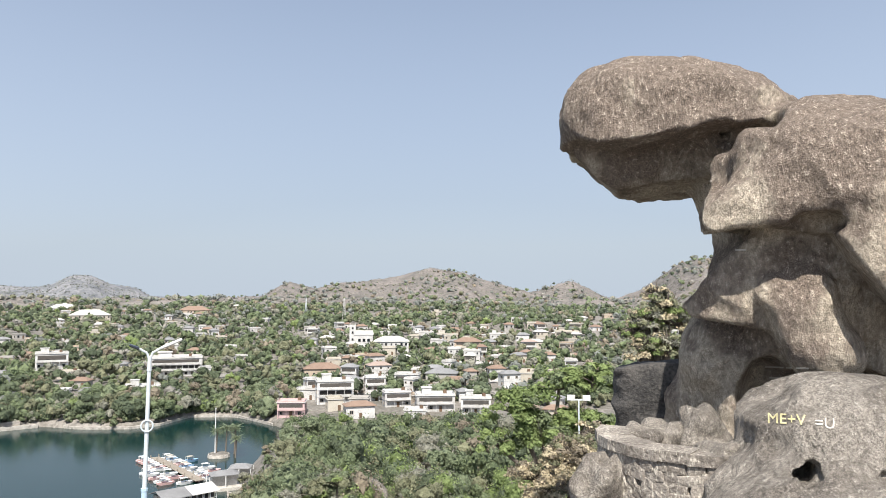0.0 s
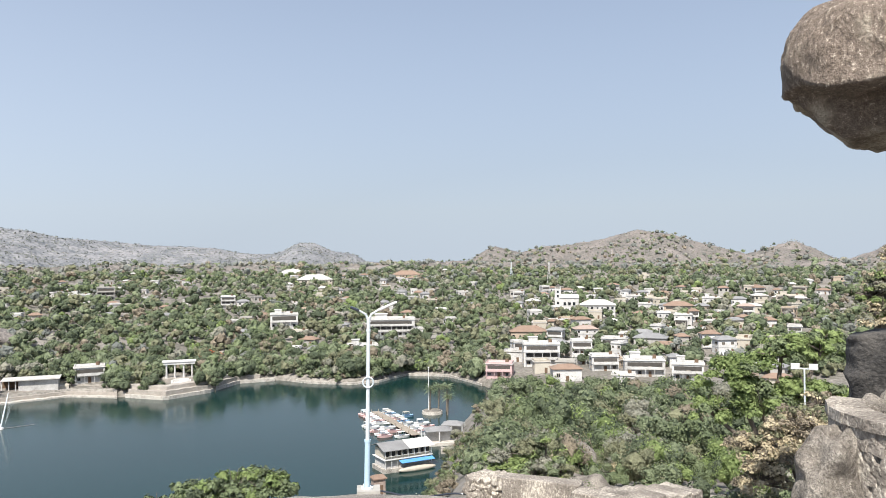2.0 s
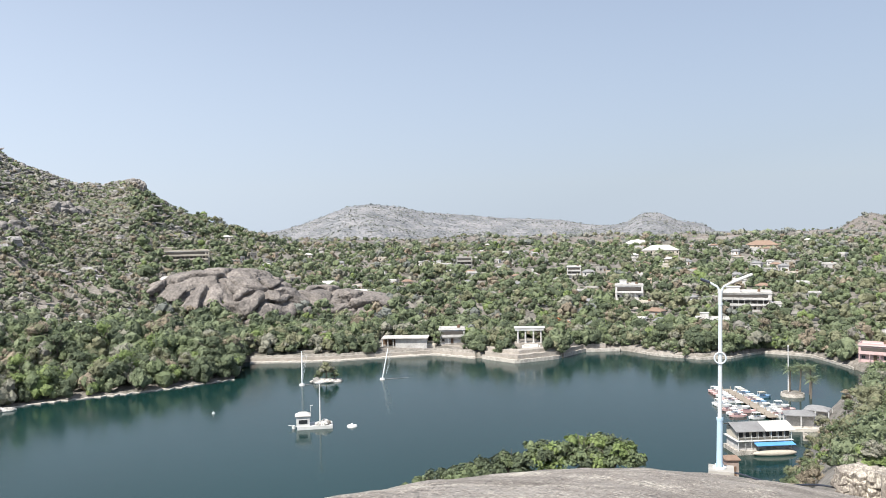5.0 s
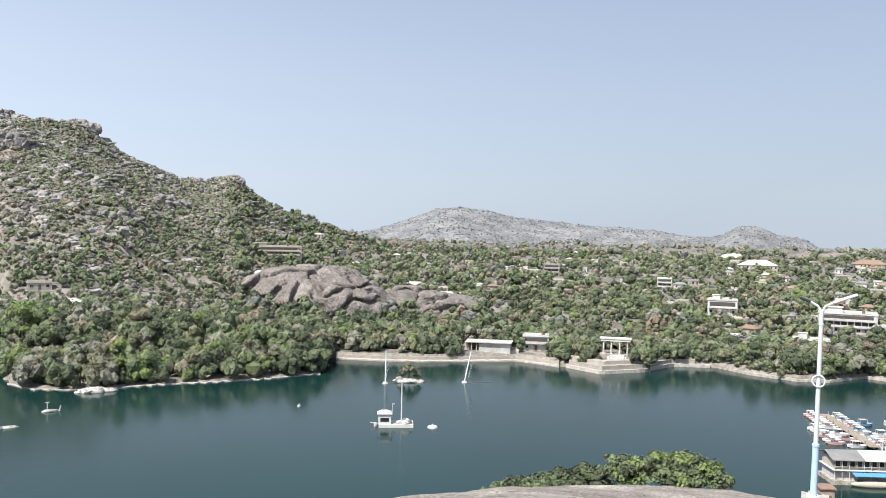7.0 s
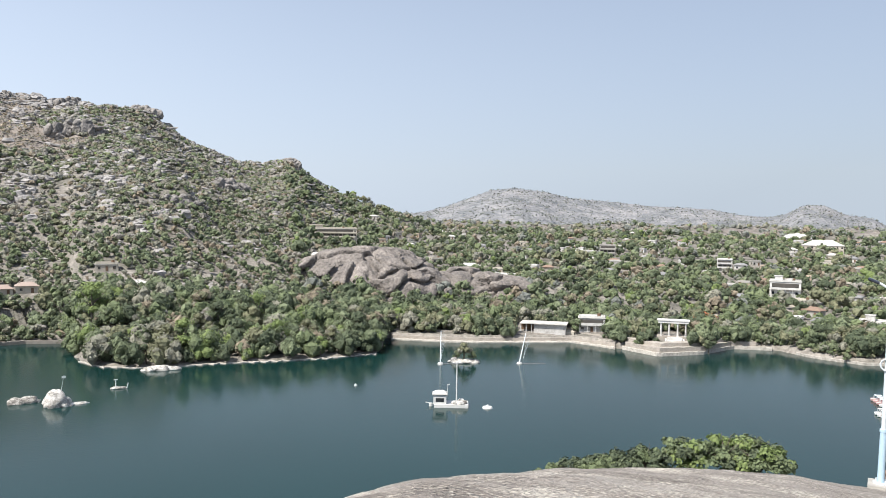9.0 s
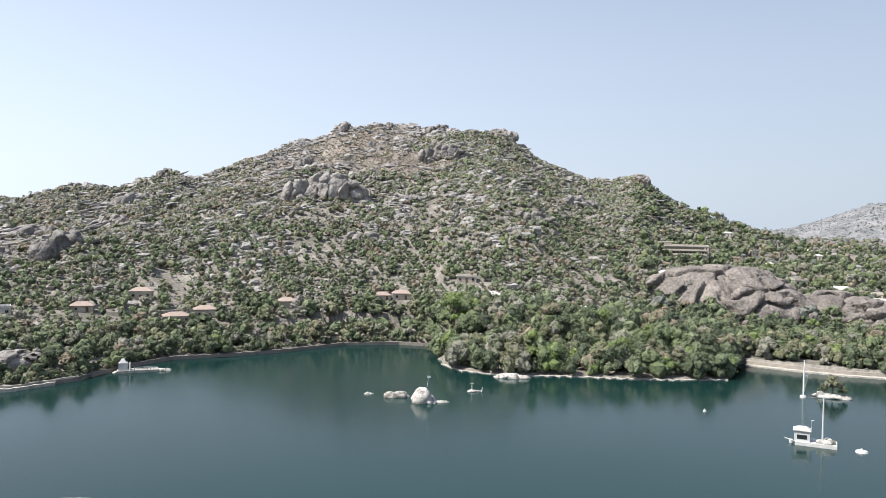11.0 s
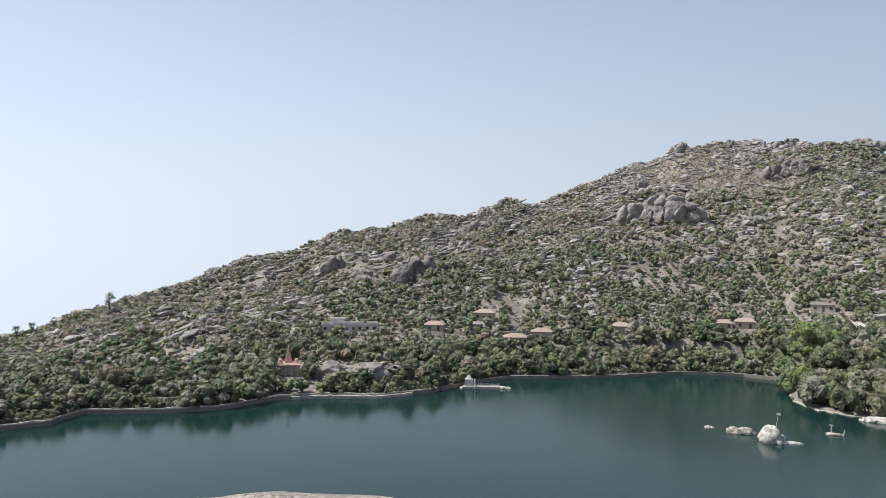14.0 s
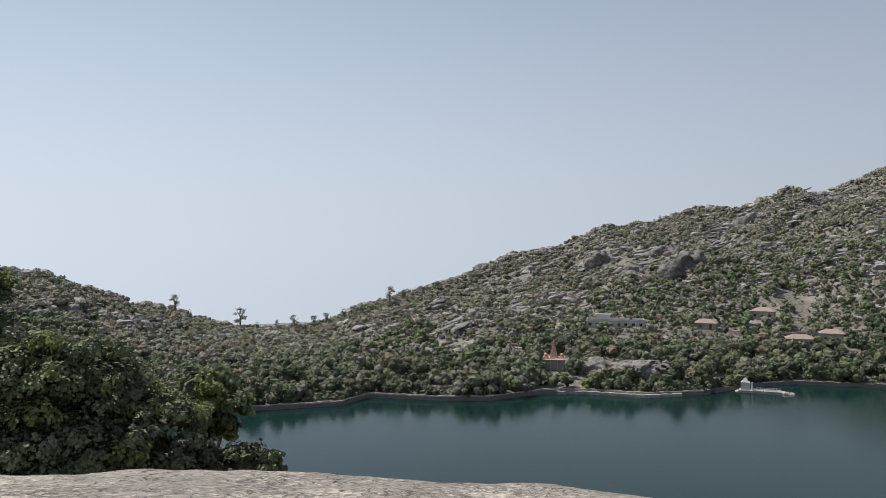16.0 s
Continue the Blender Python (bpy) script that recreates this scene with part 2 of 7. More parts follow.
def water_material():
    m = bpy.data.materials.new("lake_water")
    m.use_nodes = True
    n, l = m.node_tree.nodes, m.node_tree.links
    b = n["Principled BSDF"]
    geo = n.new("ShaderNodeNewGeometry")
    stain, ramp = n.new("ShaderNodeTexNoise"), n.new("ShaderNodeValToRGB")
    stain.inputs["Scale"].default_value, stain.inputs["Detail"].default_value = 0.008, 3
    ramp.color_ramp.elements[0].color, ramp.color_ramp.elements[1].color = (0.0050, 0.0215, 0.0192, 1), (0.0066, 0.0272, 0.0260, 1)
    ramp.color_ramp.elements[0].position, ramp.color_ramp.elements[1].position = 0.35, 0.65
    l.new(geo.outputs["Position"], stain.inputs["Vector"])
    l.new(stain.outputs[0], ramp.inputs[0])
    l.new(ramp.outputs[0], b.inputs["Base Color"])
    b.inputs["Roughness"].default_value, b.inputs["IOR"].default_value, b.inputs["Specular IOR Level"].default_value = 0.14, 1.33, 0.4
    wave, bp = n.new("ShaderNodeTexNoise"), n.new("ShaderNodeBump")
    wave.inputs["Scale"].default_value, wave.inputs["Detail"].default_value = 0.9, 4
    bp.inputs["Strength"].default_value, bp.inputs["Distance"].default_value = 0.2, 0.1
    l.new(geo.outputs["Position"], wave.inputs["Vector"])
    l.new(wave.outputs[0], bp.inputs["Height"])
    l.new(bp.outputs[0], b.inputs["Normal"])
    return m


WATER = water_material()


# ---- mesh helpers ----
def mesh_of(name, verts, faces, mats, index=None, smooth=False):
    me = bpy.data.meshes.new(name)
    verts, faces = np.asarray(verts, np.float32), np.asarray(faces, np.int32)
    me.vertices.add(len(verts))
    me.vertices.foreach_set("co", verts.ravel())
    me.loops.add(faces.size)
    me.loops.foreach_set("vertex_index", faces.ravel())
    me.polygons.add(len(faces))
    me.polygons.foreach_set("loop_start", np.arange(len(faces), dtype=np.int32) * faces.shape[1])
    for m in mats if isinstance(mats, (list, tuple)) else [mats]:
        me.materials.append(m)
    if index is not None:
        me.polygons.foreach_set("material_index", np.asarray(index, np.int32))
    me.polygons.foreach_set("use_smooth", np.full(len(faces), smooth))
    me.update(calc_edges=True)
    me.validate()
    return me


def part(name, bm, mat, parent=None, label="", smooth=False):
    """Links a bmesh (or ready mesh) as one mesh object under a thing or a part."""
    if isinstance(bm, bmesh.types.BMesh):
        me = bpy.data.meshes.new(name)
        bm.to_mesh(me)
        bm.free()
        me.materials.append(mat)
        if smooth:
            me.polygons.foreach_set("use_smooth", np.full(len(me.polygons), True))
    else:
        me = bm
    ob = new(name, me)
    if parent is not None:
        ob.parent = parent
    return tagged(ob, label) if label else ob


def fade(x, a, b):
    t = np.clip((x - a) / (b - a), 0, 1)
    return t * t * (3 - 2 * t)


def value_noise(x, y, seed=0):
    """Smooth lattice noise in -1 .. 1 for arrays."""
    xi, yi = np.floor(x).astype(np.int64), np.floor(y).astype(np.int64)
    fx, fy = x - xi, y - yi
    fx, fy = fx * fx * (3 - 2 * fx), fy * fy * (3 - 2 * fy)

    def h(i, j):
        k = (i * 374761393 + j * 668265263 + seed * 982451653) & 0x7FFFFFFF
        k = ((k ^ (k >> 13)) * 1274126177) & 0x7FFFFFFF
        return ((k ^ (k >> 16)) & 0xFFFF) / 32767.5 - 1.0
    return (h(xi, yi) * (1 - fx) + h(xi + 1, yi) * fx) * (1 - fy) + (h(xi, yi + 1) * (1 - fx) + h(xi + 1, yi + 1) * fx) * fy


def fractal(x, y, octaves=4, seed=0):
    s, a = 0.0, 1.0
    for o in range(octaves):
        s = s + a * value_noise(x * 2 ** o + 17.3 * o, y * 2 ** o - 9.1 * o, seed + o)
        a *= 0.5
    return s


# ---- plan of the land, by heading (degrees to the left of +y) ----
SHORE_AZ = [-180, 8, 12, 15, 18, 20, 22, 25, 27, 30, 32, 35, 38.5, 41, 43, 48, 51, 54.9, 55.4, 59, 63, 67, 71, 74.5, 76.0, 76.5, 79, 83, 87.5, 91, 95, 98, 101, 105, 109, 112, 116, 120, 125, 127, 131, 134, 140, 150, 165, 180]
SHORE_D = [200, 280, 297, 325, 329, 312, 308, 314, 325, 322, 303, 293, 309, 318, 315, 310, 311, 316, 280, 272, 268, 267, 264, 271, 285, 325, 330, 327, 310, 303, 300, 287, 268, 259, 262, 260, 247, 247, 254, 242, 240, 240, 236, 226, 160, 120]
NEAR_AZ = [-180, 10, 12, 14, 15, 16, 18, 20, 22, 26, 30, 40, 150, 165, 180]
NEAR_D = [260, 310, 290, 236, 205, 180, 156, 144, 134, 118, 104, 98, 92, 150, 220]
HILL_AZ = [44, 50, 53.7, 56.8, 59.7, 61.9, 64.4, 67, 69.7, 71.6, 75.4, 80.4, 83.2, 85, 87.3, 90, 93, 95.4, 99, 101, 104.6, 107.9, 111.2, 115.1, 118.5, 121.4, 125, 128.8, 132, 135.2, 138.6, 140.8, 144.6, 146.6, 149.2, 160, 175]
HILL_EL = [-3, -0.9, 0.0, 1.1, 2.1, 3.75, 3.3, 3.9, 5.4, 6.8, 7.0, 7.2, 7.0, 6.2, 5.7, 4.4, 3.05, 3.2, 2.2, 2.3, 1.25, 0.9, -0.4, -1.4, -2.8, -3.6, -4.7, -6.0, -6.3, -6.0, -4.9, -4.2, -2.9, -1.9, -1.4, 1.0, -2.0]
RIDGE_AZ = [44, 53, 60, 62, 70, 80, 90, 100, 110, 120, 128, 132, 138, 145, 150, 175]
RIDGE_D = [1100, 1000, 900, 860, 840, 830, 800, 730, 640, 520, 420, 390, 430, 480, 500, 420]
MID_AZ = [-45, -30, -18, -16.6, -14, -12, -9.1, -6.2, -3.3, -1.3, 1.2, 3.7, 6.2, 7.9, 9.5, 11.5, 13.5, 15.8, 18, 25, 44]
MID_EL = [2.2, 2.6, 2.5, 2.1, 0.3, -0.4, 1.0, 0.1, 0.8, 1.55, 1.85, 1.25, 0.85, 0.75, 0.35, 0.8, -0.3, -0.8, -1.2, -1.5, -2.0]
FAR_AZ = [14, 18, 20.4, 21.8, 23.3, 24.6, 25.8, 27, 28, 29.8, 31.7, 35.8, 38.2, 41.5, 43.4, 45.7, 47.3, 50.2, 52.4, 55, 62]
FAR_EL = [-1.4, -1.0, -0.5, 0.33, 0.5, 1.1, 1.1, 0.45, 0.3, 0.4, 0.78, 1.0, 1.25, 1.5, 1.95, 2.2, 2.0, 0.9, 0.3, 0.2, -1.0]
EDGE_AZ = [-180, -60, -20, 3, 12, 21, 26, 33, 43, 52, 60, 85, 95, 104, 116, 127, 134, 149, 175]
EDGE_EL = [-12, -13, -15.4, -17.3, -17.2, -16.75, -16.7, -17.1, -17.9, -18.7, -20.5, -19.2, -18.3, -17.65, -17.1, -16.3, -15.6, -14.5, -12]
EDGE_R = [8, 24, 24, 25, 26, 26, 24, 20, 15, 11, 8.5, 7, 7, 7, 7.5, 8, 8, 8, 8]


def top_height(az, d):
    """The granite top on which the eye stands: it bends out of sight at the edge."""
    t, r = np.tan(np.radians(-np.interp(az, EDGE_AZ, EDGE_EL))), np.interp(az, EDGE_AZ, EDGE_R)
    b = 1.6 / r ** 2
    return EYE - 1.6 - (t - 3.2 / r) * d - b * d * d


def land(az, d):
    """Height of the land at a heading and distance."""
    az, d = np.broadcast_arrays(np.asarray(az, float), np.asarray(d, float))
    x, y = -d * np.sin(np.radians(az)), d * np.cos(np.radians(az))
    true_az = az
    shore, near = np.interp(az, SHORE_AZ, SHORE_D), np.interp(az, NEAR_AZ, NEAR_D)
    rough = fractal(x / 60, y / 60, 5, 3)
    # valley with the town
    valley = np.interp(d, [0, 230, 320, 450, 700, 1000, 1500, 2500], [6, 5, 4, 11, 23, 30, 31, 20]) + rough * np.interp(d, [200, 400, 900, 1400], [0.3, 2.0, 4.0, 9.0])
    valley = np.where(az > 75, np.where(d < 420, 4.0, -400), valley)
    # the rocky hills across the lake; spurs wander, so that no line runs straight to the top
    t0 = np.clip((d - shore) / (np.interp(az, RIDGE_AZ, RIDGE_D) - shore), 0, 1)
    az = az + 4.0 * fractal(x / 150, y / 150, 2, 77) * np.sin(np.pi * t0) * fade(az, 56, 62)
    rd = np.interp(az, RIDGE_AZ, RIDGE_D)
    crest = (0.14 + 0.16 * fractal(az * 0.9, 0 * az, 3, 5)) * fade(az, 58, 62)
    rz = EYE + rd * np.tan(np.radians(np.interp(az, HILL_AZ, HILL_EL) + crest))
    t = (d - shore) / (rd - shore)
    rise = 3 + (rz - 3) * np.clip(t, 0, 1) ** 1.12
    hill = np.where(t < 1, rise, rz - (d - rd) * 0.45) + rough * 3.2 * np.clip(t * 3, 0, 1) * (rz > 12) * np.where(t < 0.97, 1, 0.3)
    ledge = fractal(x / 26, y / 26, 3, 41)
    hill = hill + np.where(t < 1, 1, 0.2) * fade(t, 0.15, 0.4) * (rz > 20) * 3.0 * np.abs(ledge) * (1 - fade(t, 0.93, 1.0))
    hill = np.where(az < 44, -60, hill)
    az = true_az
    # distant ranges
    md = 1900 + 120 * np.sin(az * 0.4)
    mz = EYE + md * np.tan(np.radians(np.interp(az, MID_AZ, MID_EL)))
    mid = mz - np.abs(d - md) * np.where(d < md, 0.16, 0.35) + fractal(x / 110, y / 110, 5, 8) * 9 * np.clip(np.abs(d - md) / 120, 0.1, 1)
    fd = 3300.0
    fz = EYE + fd * np.tan(np.radians(np.interp(az, FAR_AZ, FAR_EL)))
    far = fz - np.abs(d - fd) * np.where(d < fd, 0.16, 0.3) + fractal(x / 240, y / 240, 5, 11) * 18 * np.clip(np.abs(d - fd) / 250, 0.06, 1)
    mid, far = np.where(az > 44, -400, mid), np.where((az < 14) | (az > 62), -400, far)
    out = np.maximum(np.maximum(valley, hill), np.maximum(mid, far))
    # beyond the western edge the land drops to plains far below
    drop = fade(az, 122, 134) * fade(d, 600, 1500)
    out = out * (1 - drop) + drop * -420
    # banks
    bank = np.clip((d - shore) / 3.0, -1, 1) * 2.2 * np.where((true_az > 55.2) & (true_az < 76.2), 0.3, np.where(true_az > 76, 0.6, 1.0))
    out = np.where(d < shore + 30, np.minimum(out, bank + np.clip(d - shore - 3, 0, 30) * 0.12), out)
    # the hill underfoot
    under = top_height(az, d) - 0.7
    r = np.interp(az, EDGE_AZ, EDGE_R) * 1.25
    foot = np.where(d < r, under, 0)
    zr = top_height(az, r) - 0.7
    slope_out = zr + (-3 - zr) * np.clip((d - r) / np.maximum(near + 6 - r, 1), 0, 1) ** 0.8
    dry = np.interp(az, [5, 12], [1, 0])
    slope_dry = zr + (5 - zr) * np.clip((d - r) / (250 - r), 0, 1) ** 0.62
    slope = slope_out * (1 - dry) + slope_dry * dry + rough * 0.9 * fade(d, 40, 80)
    slope = np.where(d < r, foot, slope)
    lake = (d > near) & (d < shore) & (az > 10) & (az < 158)
    out = np.where(d < np.where(az < 11, 250, near), slope, np.where(lake, np.minimum(-3, bank), out))
    return out


# ---- ground: one sheet out to the horizon ----
az_line = np.concatenate([np.arange(-180, -42, 6.0), np.arange(-42, 154, 0.36), np.linspace(154, 180, 6)])
d_line = np.concatenate([[0.0], np.geomspace(2.0, 230, 70), np.arange(234, 345, 2.2), np.geomspace(347, 1300, 110), np.geomspace(1320, 4700, 90)])
ga, gd = np.meshgrid(az_line, d_line, indexing="ij")
behind = fade(ga, 158, 180)
gz = land(ga, gd) * (1 - behind) + land(-180 + 0 * ga, gd) * behind
gv = np.stack([-gd * np.sin(np.radians(ga)), gd * np.cos(np.radians(ga)), gz], -1).reshape(-1, 3)
na, nd = ga.shape
ii = (np.arange(na - 1)[:, None] * nd + np.arange(nd - 1)[None]).ravel()
gf = np.stack([ii, ii + nd, ii + nd + 1, ii + 1], -1)
fa, fd = ga[:-1, :-1].ravel(), gd[:-1, :-1].ravel()
climb = (fd - np.interp(fa, SHORE_AZ, SHORE_D)) / (np.interp(fa, RIDGE_AZ, RIDGE_D) - np.interp(fa, SHORE_AZ, SHORE_D))
dry_top = (np.abs(fa - 82 + 5 * fractal(fa * 0.15, fd / 60, 3, 17)) < 7.5) & (climb > 0.5 + 0.12 * fractal(fa * 0.3, fd / 50, 3, 18)) & (climb < 1.05)
# faces beyond 2450 m take the soil with haze painted into its colour
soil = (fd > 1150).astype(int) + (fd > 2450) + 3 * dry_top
ground = tagged(new("ground", mesh_of("ground", gv, gf, [GROUND, MID_SOIL, HAZED_FAR_SOIL, BROWN_SOIL], soil, smooth=True)), "dry brown hilly ground with scrub and soil", "ground", kind="structure")

# ---- lake ----
wd = np.array([15, 60, 120, 200, 300, 360.0])
wa2, wd2 = np.meshgrid(np.arange(8, 160.1, 1.0), wd, indexing="ij")
wv = np.stack([-wd2 * np.sin(np.radians(wa2)), wd2 * np.cos(np.radians(wa2)), wd2 * 0], -1).reshape(-1, 3)
ii = (np.arange(wa2.shape[0] - 1)[:, None] * len(wd) + np.arange(len(wd) - 1)[None]).ravel()
water = tagged(new("water", mesh_of("water", wv, np.stack([ii, ii + len(wd), ii + len(wd) + 1, ii + 1], -1), WATER)), "calm dark green lake water with soft ripples", "lake", kind="structure")

# ---- granite top in the foreground ----
sa, sd = np.meshgrid(np.concatenate([np.arange(-180, -8, 4.0), np.arange(-8, 160, 0.5), np.arange(160, 181, 4.0)]), np.concatenate([[0.0], np.geomspace(0.8, 34, 110)]), indexing="ij")
sx, sy = -sd * np.sin(np.radians(sa)), sd * np.cos(np.radians(sa))
sz = top_height(sa, sd) + fractal(sx * 0.7, sy * 0.7, 5, 21) * 0.05 * np.clip(sd / 6, 0, 1) - fade(sd, np.interp(sa, EDGE_AZ, EDGE_R) * 1.15, np.interp(sa, EDGE_AZ, EDGE_R) * 1.3) * 1.5 - fade(-sa, 2, 7) * (1 - fade(-sa, 60, 90)) * (0.6 + 0.5 * fade(-sa, 6, 10)) * np.clip(sd / 4, 0, 1)
sv = np.stack([sx, sy, sz], -1).reshape(-1, 3)
ii = (np.arange(sa.shape[0] - 1)[:, None] * sa.shape[1] + np.arange(sa.shape[1] - 1)[None]).ravel()
tagged(new("granite_slab", mesh_of("granite_slab", sv, np.stack([ii, ii + sa.shape[1], ii + sa.shape[1] + 1, ii + 1], -1), SLAB, smooth=True)), "broad weathered granite top with pale crust", "rock", kind="structure")


# ---- woods and scrub too many to count ----
def clumps(rng, centres, radii, count, leaf, up=0.45, far=False):
    """Leaf clumps over crowns: quads on the shell and inside of each crown, turned mostly outwards."""
    k = len(centres)
    n = k * count
    way = rng.normal(size=(n, 3))
    way /= np.linalg.norm(way, axis=1)[:, None]
    way[:, 2] = np.abs(way[:, 2]) * 0.9 - 0.25 * (rng.random(n) < 0.35)
    c, r = np.repeat(centres, count, 0), np.repeat(radii, count, 0)
    # a lumpy outline: each crown has its own lobes
    ph = np.repeat(rng.random((k, 3)) * 6.28, count, 0)
    lobes = 0.8 + 0.22 * np.sin(3 * np.arctan2(way[:, 1], way[:, 0]) + ph[:, 0]) + 0.16 * np.sin(5 * way[:, 2] + 4 * way[:, 0] + ph[:, 1])
    depth = lobes * (0.72 + 0.33 * rng.random(n))
    p = c + way * r * depth[:, None]
    nrm = way + rng.normal(size=(n, 3)) * 0.3 + np.array([0, 0, up * 0.35])
    nrm /= np.linalg.norm(nrm, axis=1)[:, None]
    a = np.cross(nrm, rng.normal(size=(n, 3)))
    a /= np.linalg.norm(a, axis=1)[:, None]
    b = np.cross(nrm, a)
    s = (np.repeat(np.broadcast_to(leaf, k), count) * (0.6 + 0.8 * rng.random(n)))[:, None]
    if far:
        v = np.stack([p - a * s * 1.1 - b * s * 0.7, p + a * s * 1.1 - b * s * 0.6, p + b * s * 1.3], 1).reshape(-1, 3)
        return v, np.arange(3 * n).reshape(-1, 3)
    v = np.stack([p - a * s - b * s * 0.45, p + a * s * 0.3 - b * s * 0.7, p + a * s + b * s * 0.4, p - a * s * 0.2 + b * s * 0.75], 1).reshape(-1, 3)
    return v, np.arange(4 * n).reshape(-1, 4)


def ico(sub):
    bm = bmesh.new()
    bmesh.ops.create_icosphere(bm, subdivisions=sub, radius=1.0)
    bm.verts.ensure_lookup_table()
    v, f = np.array([q.co[:] for q in bm.verts]), np.array([[q.index for q in g.verts] for g in bm.faces])
    bm.free()
    return v, f


ICO = {1: ico(1), 2: ico(2), 3: ico(3)}


def lumps(rng, centres, radii, sub, fringe, leaf, core=0.8):
    """Leafy masses: uneven closed lumps, with a fringe of loose leaf sprays round each. Returns vertices, faces, faces a lump."""
    base, tri = ICO[sub]
    k, n = len(centres), len(base)
    turn = rng.random((k, 1)) * 6.283
    b = np.stack([base[None, :, 0] * np.cos(turn) - base[None, :, 1] * np.sin(turn), base[None, :, 0] * np.sin(turn) + base[None, :, 1] * np.cos(turn), np.broadcast_to(base[None, :, 2], (k, n))], -1)
    ph = rng.random((k, 1, 3)) * 6.283
    swell = 1 + 0.2 * np.sin(3.1 * b[..., 0] + ph[..., 0]) * np.cos(2.7 * b[..., 1] + ph[..., 1]) + 0.1 * np.sin(5 * b[..., 2] + 4 * b[..., 1] + ph[..., 2]) + rng.uniform(-0.2, 0.2, (k, n))
    v = (centres[:, None] + b * swell[..., None] * radii[:, None] * (core if fringe else 1.0)).reshape(-1, 3)
    f = (tri[None] + (np.arange(k) * n)[:, None, None])
    if fringe:
        fv, ff = clumps(rng, centres, radii * 1.14, fringe, leaf, 0.3, far=True)
        f = np.concatenate([f, ff.reshape(k, fringe, 3) + len(v)], 1)
        v = np.concatenate([v, fv])
    return v, f.reshape(-1, 3), len(tri) + fringe


def place(az, d):
    return np.stack([-d * np.sin(np.radians(az)), d * np.cos(np.radians(az)), land(az, d)], -1)


rng = np.random.default_rng(5)

# headings and spans kept free in front of buildings: heading, distance, half span, metres in front, metres behind
CLEAR = []


def scatter(n, a0, a1, d0, d1, density):
    az, d = rng.uniform(a0, a1, n), np.sqrt(rng.uniform(d0 ** 2, d1 ** 2, n))
    shore = np.interp(az, SHORE_AZ, SHORE_D)
    keep = (rng.random(n) < density(az, d)) & (land(az, d) > 0.35)
    for ha, hd, wa, front, back in CLEAR:
        keep &= ~((np.abs(az - ha) < wa) & (d > hd - front) & (d < hd + back))
    return az[keep], d[keep]


def woods(name, label, az, d, size, height, fringe, leaf, mix, sub=1, lobes=1):
    """One mesh of many crowns, each of some lobes; mix: share of each leaf colour."""
    p = place(az, d)
    k = len(p)
    r = size[0] + (size[1] - size[0]) * rng.random(k) ** 1.6
    centre = p + np.stack([0 * r, 0 * r, r * height * 0.75], -1)
    mix = np.array(list(mix) + [0.0] * (len(LEAF) - len(mix)))
    kind = rng.choice(len(LEAF), k, p=mix / mix.sum())
    if lobes > 1:
        # lumps of different size round the middle of the crown
        a = rng.random((k, lobes)) * 1.6 + np.arange(lobes)[None] * 6.283 / (lobes - 1)
        out = rng.uniform(0.35, 0.68, (k, lobes)) * (np.arange(lobes)[None] > 0)
        lift = np.where(np.arange(lobes)[None] > 0, rng.uniform(-0.45, 0.3, (k, lobes)), 0.4) * height
        centre = (centre[:, None] + np.stack([np.cos(a) * out, np.sin(a) * out, lift], -1) * r[:, None, None]).reshape(-1, 3)
        r = (r[:, None] * rng.uniform(0.42, 0.66, (k, lobes))).ravel()
        kind = np.repeat(kind, lobes)
    radii = np.stack([r, r, r * height], -1)
    if sub:
        v, f, each = lumps(rng, centre, radii, sub, fringe, r * leaf, 0.64 if fringe > 56 else 0.8)
    else:
        (v, f), each = clumps(rng, centre, radii, fringe, r * leaf, 0.8, far=True), fringe
    return tagged(new(name, mesh_of(name, v, f, LEAF, np.repeat(kind, each), smooth=False)), label, "trees", kind="stuff")


# ---- rocks shaped as solids ----
def noise3(p, scale, seed=0, octaves=3):
    """Fractal lattice noise for points p (..., 3)."""
    s, a = 0.0, 1.0
    for o in range(octaves):
        q = p * scale * 2 ** o + 13.7 * o
        i = np.floor(q).astype(np.int64)
        f = q - i
        f = f * f * (3 - 2 * f)

        def h(dx, dy, dz):
            k = ((i[..., 0] + dx) * 374761393 + (i[..., 1] + dy) * 668265263 + (i[..., 2] + dz) * 2147483647 + (seed + o) * 982451653) & 0x7FFFFFFF
            k = ((k ^ (k >> 13)) * 1274126177) & 0x7FFFFFFF
            return ((k ^ (k >> 16)) & 0xFFFF) / 32767.5 - 1.0
        x, y, z = f[..., 0], f[..., 1], f[..., 2]
        lo = (h(0, 0, 0) * (1 - x) + h(1, 0, 0) * x) * (1 - y) + (h(0, 1, 0) * (1 - x) + h(1, 1, 0) * x) * y
        hi = (h(0, 0, 1) * (1 - x) + h(1, 0, 1) * x) * (1 - y) + (h(0, 1, 1) * (1 - x) + h(1, 1, 1) * x) * y
        s = s + a * (lo * (1 - z) + hi * z)
        a *= 0.5
    return s


